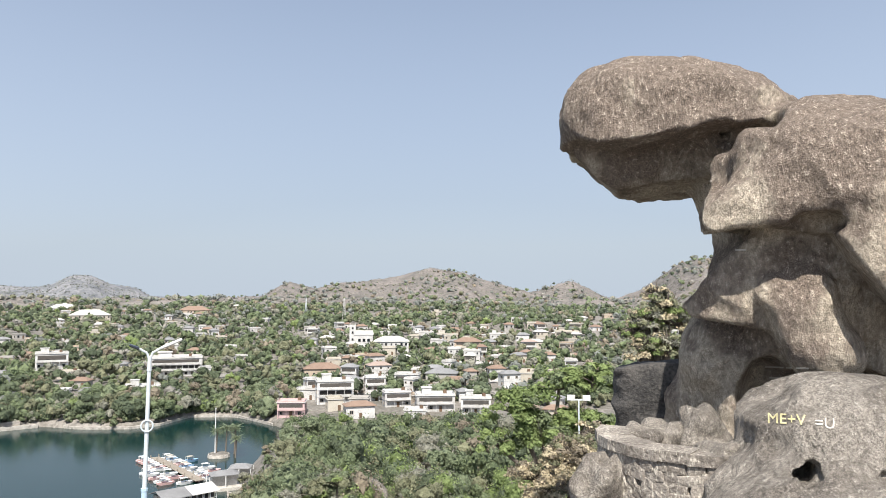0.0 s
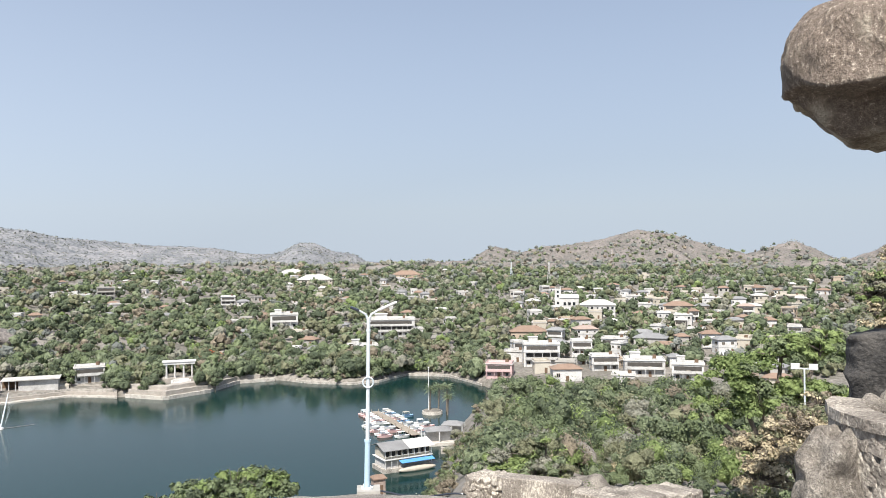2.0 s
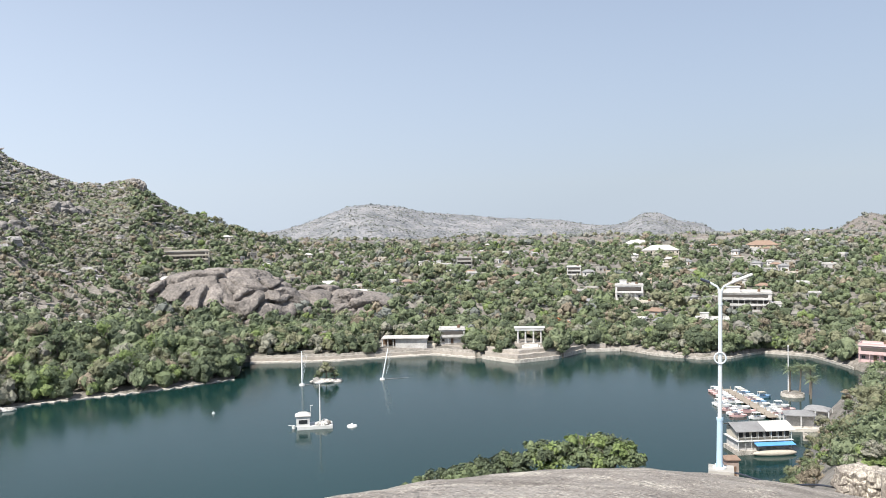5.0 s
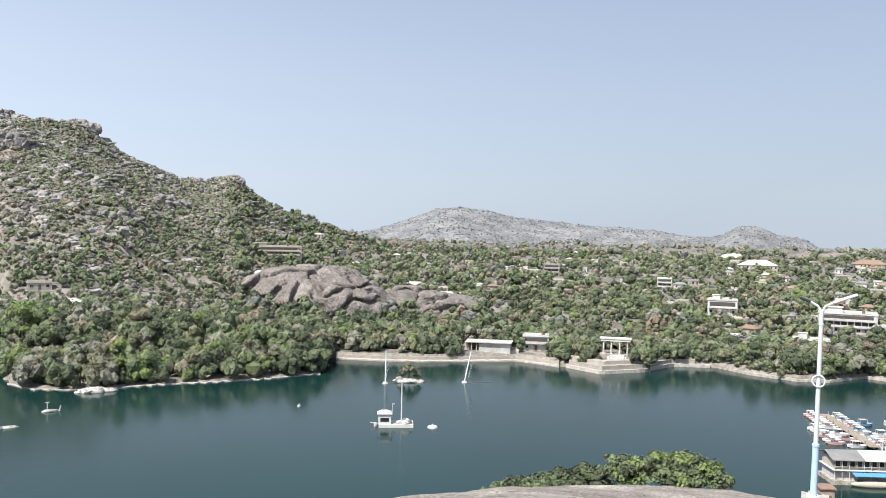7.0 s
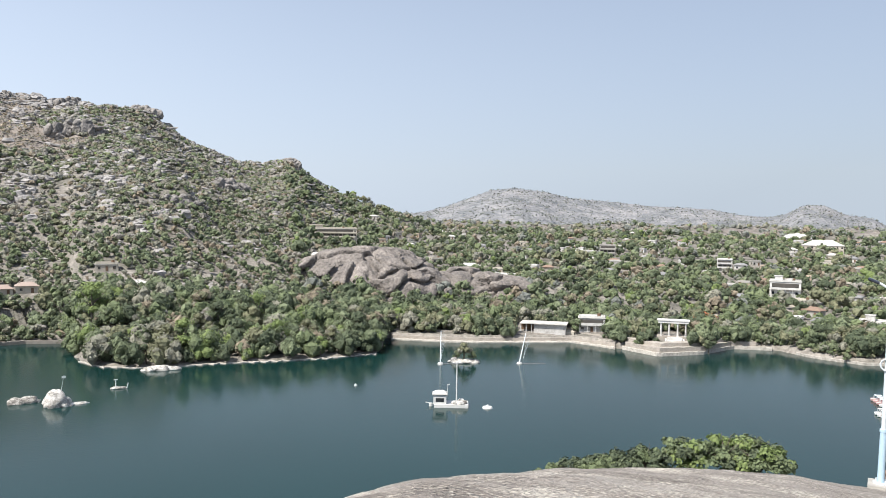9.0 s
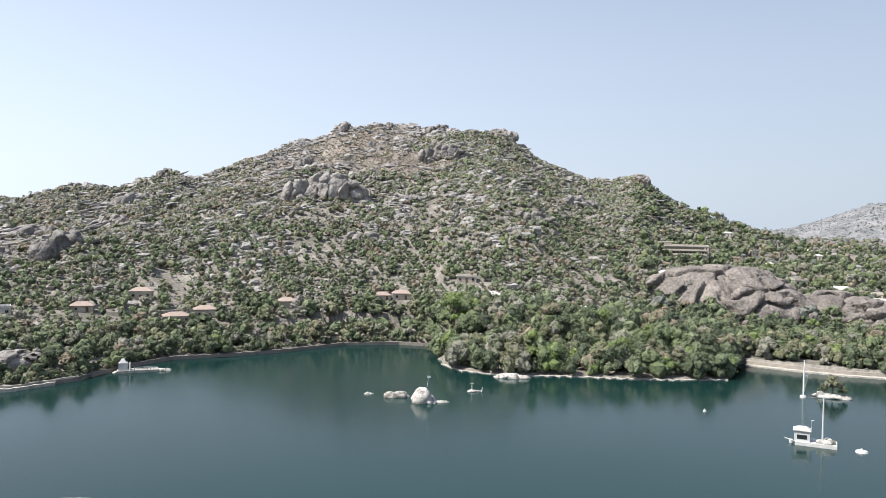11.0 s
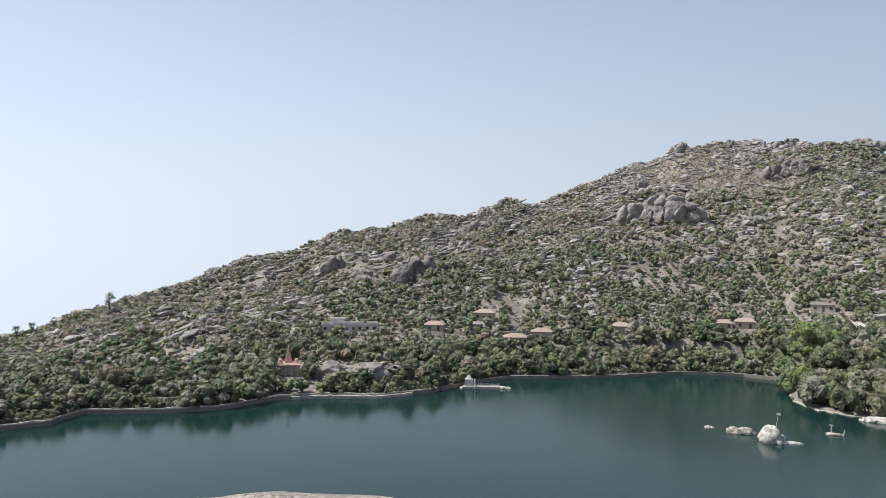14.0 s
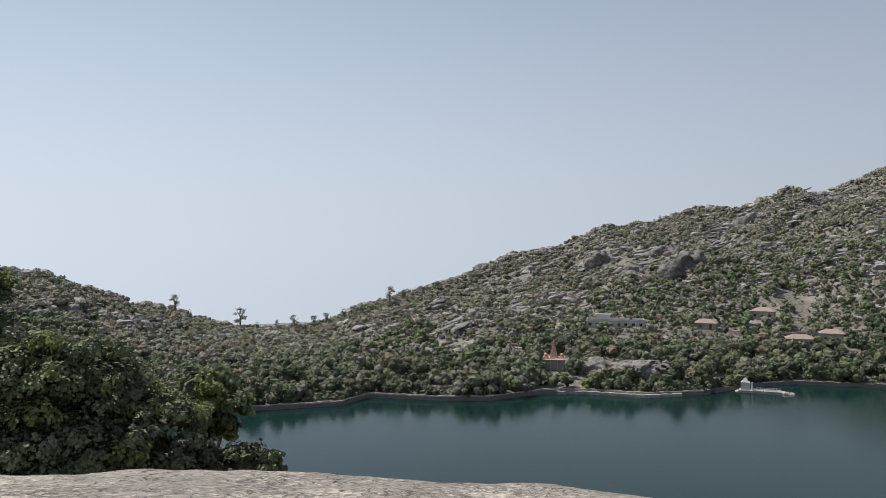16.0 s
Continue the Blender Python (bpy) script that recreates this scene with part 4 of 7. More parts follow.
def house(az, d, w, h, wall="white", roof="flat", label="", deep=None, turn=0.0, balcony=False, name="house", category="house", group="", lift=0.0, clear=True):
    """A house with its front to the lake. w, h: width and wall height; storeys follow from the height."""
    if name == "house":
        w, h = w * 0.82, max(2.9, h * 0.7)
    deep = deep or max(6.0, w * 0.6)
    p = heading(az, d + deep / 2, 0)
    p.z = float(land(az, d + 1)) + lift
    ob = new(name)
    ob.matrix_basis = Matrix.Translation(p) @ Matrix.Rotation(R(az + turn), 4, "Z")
    mat = WALLS[wall]
    bm = bmesh.new()
    box(bm, (0, 0, h / 2 - 1.5), (w, deep, h + 3))
    n = max(1, round(h / 3.1))
    for s in range(1, n):
        box(bm, (0, 0, s * h / n), (w + 0.24, deep + 0.24, 0.16))
    part("wall", bm, mat, ob)
    if roof == "flat":
        bm = bmesh.new()
        box(bm, (0, 0, h + 0.1), (w + 0.7, deep + 0.7, 0.2))
        part("roof", bm, PALE_ROOF if wall != "grey" else GREY, ob)
        bm = bmesh.new()
        for c, s in (((0, -deep / 2, h + 0.55), (w, 0.2, 0.7)), ((0, deep / 2, h + 0.55), (w, 0.2, 0.7)), ((-w / 2 + 0.1, 0, h + 0.55), (0.2, deep - 0.2, 0.7)), ((w / 2 - 0.1, 0, h + 0.55), (0.2, deep - 0.2, 0.7))):
            box(bm, c, s)
        part("parapet", bm, mat, ob)
        if w > 8:
            bm = bmesh.new()
            tube(bm, (w * 0.27, deep * 0.1, h + 0.2), (w * 0.27, deep * 0.1, h + 1.7), 0.75, 0.7, 10)
            part("water_tank", bm, DOOR, ob, "black plastic roof water tank")
        if w > 11:
            bm = bmesh.new()
            box(bm, (-w * 0.22, deep * 0.12, h + 1.4), (w * 0.25, deep * 0.4, 2.4))
            box(bm, (-w * 0.22, deep * 0.12, h + 2.7), (w * 0.29, deep * 0.46, 0.18))
            part("stair_head", bm, mat, ob)
    else:
        bm = hip(w, deep, min(w, deep) * 0.24, 0.6, w * 0.45)
        r = part("roof", bm, ROOFS[roof], ob)
        r.location = (0, 0, h)
    near = d < 430
    k = max(2, int(w / 3.0))
    for s in range(n):
        z = (s + 0.52) * h / n
        for i in range(k):
            x = -w / 2 + (i + 0.5) * w / k
            if s == 0 and i == k // 2:
                bm = bmesh.new()
                box(bm, (x, -deep / 2 - 0.02, 1.05), (1.1, 0.12, 2.1))
                part("door", bm, DOOR, ob)
            elif pick.random() < 0.8:
                window(ob, x + pick.uniform(-0.25, 0.25), -deep / 2 - 0.03, z, 0, near, min(1.1, h / n / 2.8) * pick.choice((0.7, 0.9, 1.0)))
        for sx in (-1, 1):
            window(ob, sx * (w / 2 + 0.03), -deep * 0.15, z, 90 * sx, near, 1.0)
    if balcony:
        for s in range(1, n):
            bm = bmesh.new()
            z = s * h / n
            box(bm, (0, -deep / 2 - 0.75, z), (w * 0.94, 1.5, 0.16))
            box(bm, (0, -deep / 2 - 1.45, z + 0.55), (w * 0.94, 0.1, 0.9))
            for i in range(k + 1):
                tube(bm, (-w * 0.46 + i * w * 0.92 / k, -deep / 2 - 1.4, z - h / n + 0.1), (-w * 0.46 + i * w * 0.92 / k, -deep / 2 - 1.4, z), 0.12, 0.12, 6)
            part("balcony", bm, mat, ob)
            # thin dark box on the closed wall, painted shade behind the balcony
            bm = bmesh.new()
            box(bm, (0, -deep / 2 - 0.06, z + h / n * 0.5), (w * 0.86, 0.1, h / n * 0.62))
            part("veranda_opening", bm, SHADE, ob, "flat dark panel standing in for veranda shade")
    CLEAR.append((az, d, math.degrees(w * 0.5 / d) + 0.1, 7, deep + 3)) if clear else CLEAR.append((az, d, math.degrees(w * 0.42 / d), 4, deep + 3))
    return tagged(ob, label or f"{wall} walled house with a {'flat parapet' if roof == 'flat' else roof} roof", category, group)


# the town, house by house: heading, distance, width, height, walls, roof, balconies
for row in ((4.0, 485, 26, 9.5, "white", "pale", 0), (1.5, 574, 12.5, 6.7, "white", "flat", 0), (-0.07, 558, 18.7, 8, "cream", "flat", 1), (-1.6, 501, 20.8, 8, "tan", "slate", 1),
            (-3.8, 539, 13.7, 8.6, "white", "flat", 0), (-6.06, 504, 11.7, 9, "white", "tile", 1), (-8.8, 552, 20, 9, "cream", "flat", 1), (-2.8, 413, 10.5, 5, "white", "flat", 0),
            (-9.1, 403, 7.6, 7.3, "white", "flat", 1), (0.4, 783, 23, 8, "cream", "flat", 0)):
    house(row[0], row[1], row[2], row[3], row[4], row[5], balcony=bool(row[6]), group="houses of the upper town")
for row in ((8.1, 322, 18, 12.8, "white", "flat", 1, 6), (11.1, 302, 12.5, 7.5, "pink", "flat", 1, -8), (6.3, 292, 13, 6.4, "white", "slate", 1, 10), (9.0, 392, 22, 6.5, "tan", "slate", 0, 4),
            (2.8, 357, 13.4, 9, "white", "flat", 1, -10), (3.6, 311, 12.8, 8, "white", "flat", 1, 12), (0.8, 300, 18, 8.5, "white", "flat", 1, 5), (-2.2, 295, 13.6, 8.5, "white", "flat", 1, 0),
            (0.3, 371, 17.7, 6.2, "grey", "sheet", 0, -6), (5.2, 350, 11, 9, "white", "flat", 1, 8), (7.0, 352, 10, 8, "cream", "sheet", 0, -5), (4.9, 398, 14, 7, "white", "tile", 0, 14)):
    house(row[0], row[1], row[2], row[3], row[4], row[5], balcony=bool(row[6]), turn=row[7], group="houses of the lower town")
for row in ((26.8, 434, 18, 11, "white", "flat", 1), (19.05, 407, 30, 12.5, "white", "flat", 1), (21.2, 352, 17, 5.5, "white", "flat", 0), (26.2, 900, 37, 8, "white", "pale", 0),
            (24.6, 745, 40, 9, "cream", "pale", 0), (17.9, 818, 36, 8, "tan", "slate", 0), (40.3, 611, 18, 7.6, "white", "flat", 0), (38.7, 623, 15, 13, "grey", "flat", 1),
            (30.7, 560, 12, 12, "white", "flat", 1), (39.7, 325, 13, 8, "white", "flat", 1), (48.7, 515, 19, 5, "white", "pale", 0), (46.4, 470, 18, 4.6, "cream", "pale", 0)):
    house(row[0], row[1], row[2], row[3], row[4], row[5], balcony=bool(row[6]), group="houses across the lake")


def shore_hall(az, d):
    """A blank hall with a thin roof slab, and a lower open shelter beside it."""
    ob = new("shore_hall")
    ob.matrix_basis = Matrix.Translation(heading(az, d + 4, 1.6)) @ Matrix.Rotation(R(az - 6), 4, "Z")
    bm = bmesh.new()
    box(bm, (3.0, 0, 2.1), (13.0, 8.0, 5.4))
    part("wall", bm, WHITE, ob, "blank whitewashed wall")
    bm = bmesh.new()
    box(bm, (0.4, -0.4, 4.95), (19.4, 9.6, 0.3))
    part("roof", bm, PALE_ROOF, ob)
    for x in (-8.8, -6.6, -4.4):
        bm = bmesh.new()
        box(bm, (x, -4.2, 2.0), (0.35, 0.35, 5.6))
        part("column", bm, WHITE, ob)
    bm = bmesh.new()
    box(bm, (-6.4, 1.5, 1.6), (5.6, 3.0, 4.4))
    part("shelter", bm, DOOR, ob, "dark brown shelter under the roof slab")
    bm = bmesh.new()
    box(bm, (11.2, 0.5, 0.6), (3.4, 6.0, 2.6))
    part("annex", bm, CREAM, ob)
    CLEAR.append((az, d, 2.3, 14, 12))
    return tagged(ob, "blank pale hall with flat roof above the lake wall", "building")


shore_hall(43.2, 321)
house(59.1, 545, 40, 8.5, "cream", "flat", "large stone hotel with a parapet on the hillside", balcony=True, name="hillside_hotel", category="hotel")
for row in ((65.7, 340, 16.5, 4.0, "white", "pale"), (74.1, 370, 11.3, 4.2, "cream", "flat"), (72.4, 340, 14, 3.8, "white", "pale"), (59.9, 440, 9.6, 3.4, "white", "pale"), (107.0, 346, 30, 4.2, "white", "flat")):
    house(*row[:6], deep=7, group="bungalows on the far hillside")
for row in ((92.9, 344, 8.4, 3.6, 0), (94.8, 339, 10.2, 2.8, 6), (97.1, 374, 9.6, 3.6, -8), (87.2, 356, 6.8, 2.8, 5), (78.9, 380, 8.6, 2.9, 0), (80.3, 379, 7.2, 2.4, 8), (100.8, 347, 8.5, 2.4, -6)):
    house(row[0], row[1], row[2], row[3], "cream", "tile", "small cream hut with an orange tiled hipped roof", deep=6.5, turn=row[4], name="hut", category="hut", group="tiled huts above the lake")

# the rest of the town fills in between
town = random.Random(11)
filled = [heading(c[0], c[1]) for c in CLEAR]
for a0, a1, d0, d1, n in ((-9.5, 10, 285, 660, 125), (12.5, 32, 350, 950, 100), (32, 56, 400, 1000, 105), (-30, -9, 330, 800, 22)):
    k = tries = 0
    while k < n and tries < 900:
        tries += 1
        az, d = town.uniform(a0, a1), town.uniform(d0, d1)
        q = heading(az, d)
        if any((q - o).length < 11.5 for o in filled):
            continue
        filled.append(q)
        k += 1
        w = town.uniform(5.5, 12) if az < 12 else town.uniform(5.5, 11)
        house(az, d, w, town.choice((3.2, 3.4, 6.0, 6.2, 8.6) if az < 12 else (3.0, 3.2, 3.4, 6.0)), town.choice(("white", "white", "white", "white", "cream", "cream", "grey", "tan")), town.choice(("flat", "flat", "flat", "flat", "slate", "sheet", "pale")),
              turn=town.uniform(-30, 30), balcony=town.random() < 0.4, group="houses of the town", clear=town.random() < 0.62)


def church():
    ob = new("church")
    p = heading(6.33, 520, float(land(6.33, 518)))
    ob.matrix_basis = Matrix.Translation(p) @ Matrix.Rotation(R(6), 4, "Z")
    bm = bmesh.new()
    box(bm, (3, 0, 2.5), (12, 9, 9))
    part("nave", bm, WHITE, ob)
    r = part("roof", hip(12, 9, 2.4, 0.4, 11.5), PALE_ROOF, ob)
    r.location = (3, 0, 7)
    bm = bmesh.new()
    box(bm, (-4.5, -2, 5.5), (4, 4, 15))
    for x in (-6.2, -2.8):
        for y in (-3.7, -0.3):
            box(bm, (x, y, 13.8), (0.6, 0.6, 1.6), 0, 0.2)
    part("tower", bm, WHITE, ob)
    for z in (4.0, 8.5, 11.3):
        window(ob, -4.5, -4.05, z, 0, False)
    for x in (0, 3, 6):
        window(ob, x, -4.55, 3.5, 0, False, 1.4)
    CLEAR.append((6.33, 520, 1.0, 26, 12))
    tagged(ob, "white church with a square bell tower", "church")


church()


def lattice_mast(az, d, height, paint):
    ob = new("lattice_mast")
    ob.matrix_basis = Matrix.Translation(heading(az, d, float(land(az, d))))
    bm = bmesh.new()
    n = 9
    w = lambda i: (height * 0.075) * (1 - 0.85 * i / n)
    cs = ((-1, -1), (1, -1), (1, 1), (-1, 1))
    for i in range(n):
        z0, z1 = i * height / n - (1 if i == 0 else 0), (i + 1) * height / n
        for j in range(4):
            a, b = cs[j], cs[(j + 1) % 4]
            tube(bm, (a[0] * w(i), a[1] * w(i), z0), (a[0] * w(i + 1), a[1] * w(i + 1), z1), 0.16, 0.14, 4)
            tube(bm, (a[0] * w(i), a[1] * w(i), z0), (b[0] * w(i + 1), b[1] * w(i + 1), z1), 0.1, 0.1, 4)
            tube(bm, (a[0] * w(i + 1), a[1] * w(i + 1), z1), (b[0] * w(i + 1), b[1] * w(i + 1), z1), 0.1, 0.1, 4)
    part("lattice", bm, paint, ob)
    bm = bmesh.new()
    for z in (0.7, 0.82, 0.92):
        for a in range(3):
            box(bm, (math.cos(a * 2.1) * height * 0.03, math.sin(a * 2.1) * height * 0.03, height * z), (0.5, 0.4, 2.2), a * 120)
    part("aerials", bm, WHITE, ob)
    tagged(ob, "tall steel lattice communications mast", "mast", "masts over the town")


lattice_mast(7.46, 690, 23, WHITE)
lattice_mast(2.93, 1000, 33, TILE)
lattice_mast(10.2, 830, 20, STEEL)


# ---- lake shore and things on the water ----
def strip(name, a0, a1, dist, z0, z1, thick, mat, label, step=0.4, cap=None):
    """A wall that follows the shore between two headings."""
    az = np.arange(a0, a1 + 1e-6, step)
    v, f = [], []
    for i, a in enumerate(az):
        d = dist(a)
        wob = 0.12 * math.sin(a * 9.0)
        for dd, z in ((d - thick / 2, z0), (d - thick / 2, z1 + wob), (d + thick / 2, z1 + wob), (d + thick / 2, z0)):
            v.append(heading(a, dd, z))
        if i:
            b = 4 * i
            for j in range(4):
                k = (j + 1) % 4
                f.append((b - 4 + j, b - 4 + k, b + k, b + j))
    f += [(0, 1, 2, 3), (4 * len(az) - 1, 4 * len(az) - 2, 4 * len(az) - 3, 4 * len(az) - 4)]
    return tagged(new(name, mesh_of(name, v, f, mat)), label, "wall", kind="structure")


EMBANK = material("embankment_stone", [(0.19, 0.17, 0.148), (0.32, 0.29, 0.255), (0.44, 0.405, 0.365)], 0.5, bump=0.7, bump_scale=2.5)
DARK_WALL = material("wet_shore_wall", [(0.13, 0.115, 0.1), (0.25, 0.225, 0.2)], 0.6, bump=0.6, bump_scale=3)
strip("shore_wall_beach", 38, 54.6, lambda a: shore_of(a) + 0.5, -1.5, 1.7, 1.2, EMBANK, "stone embankment wall along the lake")
strip("shore_kerb_beach", 38, 54.6, lambda a: shore_of(a) - 1.6, -1.5, 0.5, 3.2, STONE, "pale stone ledge at the waterline")
strip("promenade", 38, 54.6, lambda a: shore_of(a) + 4.2, 0.2, 1.6, 6.2, STONE, "pale paved lakeside promenade")
strip("promenade_parapet", 38, 54.6, lambda a: shore_of(a) + 1.4, 1.5, 2.5, 0.35, STONE, "pale low parapet beside the promenade")
strip("promenade_back_wall", 38, 54.6, lambda a: shore_of(a) + 7.6, 0.2, 3.2, 0.6, EMBANK, "retaining wall behind the promenade")
strip("shore_wall_steps", 27.5, 37.6, lambda a: shore_of(a) + 0.4, -1.5, 1.3, 1.2, STONE, "pale stone footing of the terraced headland")
strip("terrace_lower", 28.5, 37.4, lambda a: shore_of(a) + 2.6, -1.5, 2.9, 3.4, EMBANK, "lower stone terrace below the pavilion")
strip("terrace_upper", 30, 37.2, lambda a: shore_of(a) + 6.2, -1.5, 4.2, 4.4, EMBANK, "upper stone terrace below the pavilion")
strip("shore_wall_town", 12.4, 26.0, lambda a: shore_of(a) + 0.6, -1.5, 0.9, 1.6, STONE, "low pale stone bank")
strip("shore_ledge_wood", 55.5, 75.9, lambda a: shore_of(a) + 0.2 + 0.9 * math.sin(a * 7), -1.5, 0.3, 1.2, STONE, "pale rocky ledge under the trees")
strip("shore_wall_hill", 76.6, 100.5, lambda a: shore_of(a) + 0.5, -1.5, 1.3, 1.0, DARK_WALL, "dark stone shore wall")
strip("shore_wall_west", 100.5, 152, lambda a: shore_of(a) + 0.4, -1.5, 1.25, 0.9, DARK_WALL, "dark lake wall with a footpath behind")
strip("shore_wall_pale", 102.4, 111.5, lambda a: shore_of(a) - 0.6, -1.5, 1.0, 1.4, STONE, "pale stone quay below the temple")
strip("shore_coping", 100.5, 152, lambda a: shore_of(a) + 0.5, 1.27, 1.6, 0.5, STONE, "pale coping on the lake wall", 0.5)
strip("lake_path", 100.5, 152, lambda a: shore_of(a) + 2.6, 0.2, 0.75, 2.6, DARK_WALL, "paved lakeside footpath", 0.5)
strip("hill_road_wall", 88, 104, lambda a: 352 + 6 * math.sin(a * 0.5), 6, 13.2, 0.8, STONE, "pale roadside retaining wall on the hill", 0.5)


def basics(name, az, d, z=0.0, turn=0.0):
    ob = new(name)
    ob.matrix_basis = Matrix.Translation(heading(az, d, z)) @ Matrix.Rotation(R(az + turn), 4, "Z")
    return ob


PAINT = material("weathered_white_paint", [(0.42, 0.42, 0.41), (0.6, 0.6, 0.59)], 0.8, rough=0.6, bump=0)
BLUE = material("blue_awning", [(0.05, 0.2, 0.5), (0.12, 0.33, 0.62)], 1.0, bump=0)
PALE_ROCK = material("pale_lake_rock", [(0.10, 0.09, 0.08), (0.36, 0.34, 0.31), (0.66, 0.64, 0.61)], 1.0, bump=1.0, bump_scale=2.5, spread=0.13, crags=0.8)
SPRAY = bpy.data.materials.new("water_spray")
SPRAY.use_nodes = True
SPRAY.node_tree.nodes["Principled BSDF"].inputs["Base Color"].default_value = (0.85, 0.88, 0.9, 1)
SPRAY.node_tree.nodes["Principled BSDF"].inputs["Roughness"].default_value = 0.5
SPRAY.node_tree.nodes["Principled BSDF"].inputs["Alpha"].default_value = 0.75


def fountain_float():
    ob = basics("fountain_platform", 49.9, 204)
    bm = bmesh.new()
    box(bm, (0, 0, 0.25), (9.0, 5.0, 1.1))
    for x in (-3.9, -1.3, 1.3, 3.9):
        tube(bm, (x, -2.6, -0.1), (x, 2.6, -0.1), 0.55, 0.55, 10)
    part("deck", bm, PAINT, ob, "white pontoon deck on drums")
    bm = bmesh.new()
    box(bm, (-3.0, -0.4, 2.0), (3.4, 2.8, 2.6))
    hut = part("cabin", bm, PAINT, ob)
    r = part("roof", hip(3.4, 2.8, 0.8, 0.3, 1.6), PALE_ROOF, hut)
    r.location = (-3.0, -0.4, 3.3)
    bm = bmesh.new()
    box(bm, (-3.0, -1.82, 1.9), (2.2, 0.08, 1.0))
    part("window", bm, GLASS, hut)
    bm = bmesh.new()
    tube(bm, (1.4, 0, 0.7), (1.4, 0, 11.4), 0.22, 0.16, 10)
    for x in (0.6, 2.2):
        tube(bm, (1.4, 0, 11.2), (x, 0, 11.5), 0.08, 0.08, 6)
    box(bm, (1.4, 0, 11.5), (2.4, 0.3, 0.18))
    part("mast", bm, PAINT, ob)
    bm = bmesh.new()
    tube(bm, (-1.0, 1.4, 0.7), (-1.0, 1.4, 5.4), 0.07, 0.05, 6)
    box(bm, (-0.8, 1.4, 5.4), (0.7, 0.2, 0.14))
    part("lamp_post", bm, PAINT, ob)
    for x, y in ((2.6, 1.2), (3.4, -1.0), (0.8, -1.5), (2.4, -1.8)):
        bm = bmesh.new()
        ball(bm, (x, y, 1.2), (0.9, 0.6, 0.6), 2, 0.25, x)
        part("pump", bm, PALE_ROCK, ob)
    bm = bmesh.new()
    tube(bm, (-4.5, -0.6, 0.5), (-6.8, -0.6, 1.0), 0.12, 0.12, 6)
    tube(bm, (-5.4, -0.6, -0.2), (-5.4, -0.6, 0.8), 0.45, 0.45, 10)
    part("boom", bm, PAINT, ob)
    tagged(ob, "white floating fountain platform with cabin and mast", "platform")


fountain_float()


def buoy(az, d, s):
    ob = basics("buoy", az, d)
    bm = bmesh.new()
    tube(bm, (0, 0, -0.2), (0, 0, 0.35), 1.5 * s, 1.2 * s, 16)
    part("float", bm, PAINT, ob)
    bm = bmesh.new()
    tube(bm, (0, 0, 0.35), (0, 0, 0.9), 0.45 * s, 0.1 * s, 10)
    part("nozzle", bm, PAINT, ob)
    return tagged(ob, "round white float on the lake", "buoy")


buoy(47.2, 202.5, 1.0)
buoy(57.0, 228, 0.35)
buoy(128.5, 165, 0.5)


PANEL_GREY = material("dark_grey_pipe", [(0.06, 0.065, 0.07), (0.14, 0.15, 0.155)], 1.0, bump=0)


def fountain(az, d, h, lean):
    """A jet: a thin rising column that breaks into drops."""
    ob = basics("fountain_jet", az, d)
    bm = bmesh.new()
    tube(bm, (0, 0, -0.3), (0, 0, 0.5), 1.1, 0.8, 12)
    part("nozzle_float", bm, PAINT, ob)
    r = random.Random(int(d))
    bm = bmesh.new()
    for i in range(12):
        a, b = i / 12, (i + 1) / 12
        tube(bm, (lean * a * h, 0, 0.4 + a * h), (lean * b * h, 0, 0.4 + b * h), 0.24 - 0.14 * abs(a - 0.3), 0.23 - 0.14 * abs(b - 0.3), 7)
    part("jet", bm, SPRAY, ob)
    v, f = [], []
    for i in range(420):
        t = r.random()
        c = Vector((lean * h * (0.5 + 0.5 * t) + 0.25 + 1.6 * t * r.random(), r.gauss(0, 0.3), 0.6 + h * (0.15 + 0.85 * t) * (1 - 0.35 * r.random())))
        s = 0.05
        b = len(v)
        v += [c + Vector((-s, 0, -s)), c + Vector((s, 0, -s)), c + Vector((0, s, s)), c + Vector((0, -s, s))]
        f += [(b, b + 1, b + 2), (b, b + 1, b + 3), (b, b + 2, b + 3), (b + 1, b + 2, b + 3)]
    part("drops", mesh_of("drops", v, f, SPRAY), None, ob)
    bm = bmesh.new()
    tube(bm, (1.0, 0, 0.0), (9.0, 1.6, 0.0), 0.22, 0.16, 6)
    part("pipe", bm, PANEL_GREY, ob)
    tagged(ob, "white water jet rising from a float", "fountain", "lake fountains")


fountain(50.75, 262, 11.0, 0.01)
fountain(44.9, 266, 10.2, 0.2)


def lake_rock(az, d, parts_, label):
    ob = basics("lake_rock", az, d)
    bm = bmesh.new()
    for i, (x, y, z, a, b, c) in enumerate(parts_):
        ball(bm, (x, y, z), (a, b, c), 3, 0.35, i + az)
    me = bpy.data.meshes.new("lake_rock")
    bm.to_mesh(me)
    bm.free()
    me.materials.append(PALE_ROCK)
    me.polygons.foreach_set("use_smooth", np.full(len(me.polygons), True))
    bpy.data.objects.remove(ob)
    ob = new("lake_rock", me)
    ob.matrix_basis = Matrix.Translation(heading(az, d)) @ Matrix.Rotation(R(az), 4, "Z")
    return tagged(ob, label, "rock", "rocks in the lake")


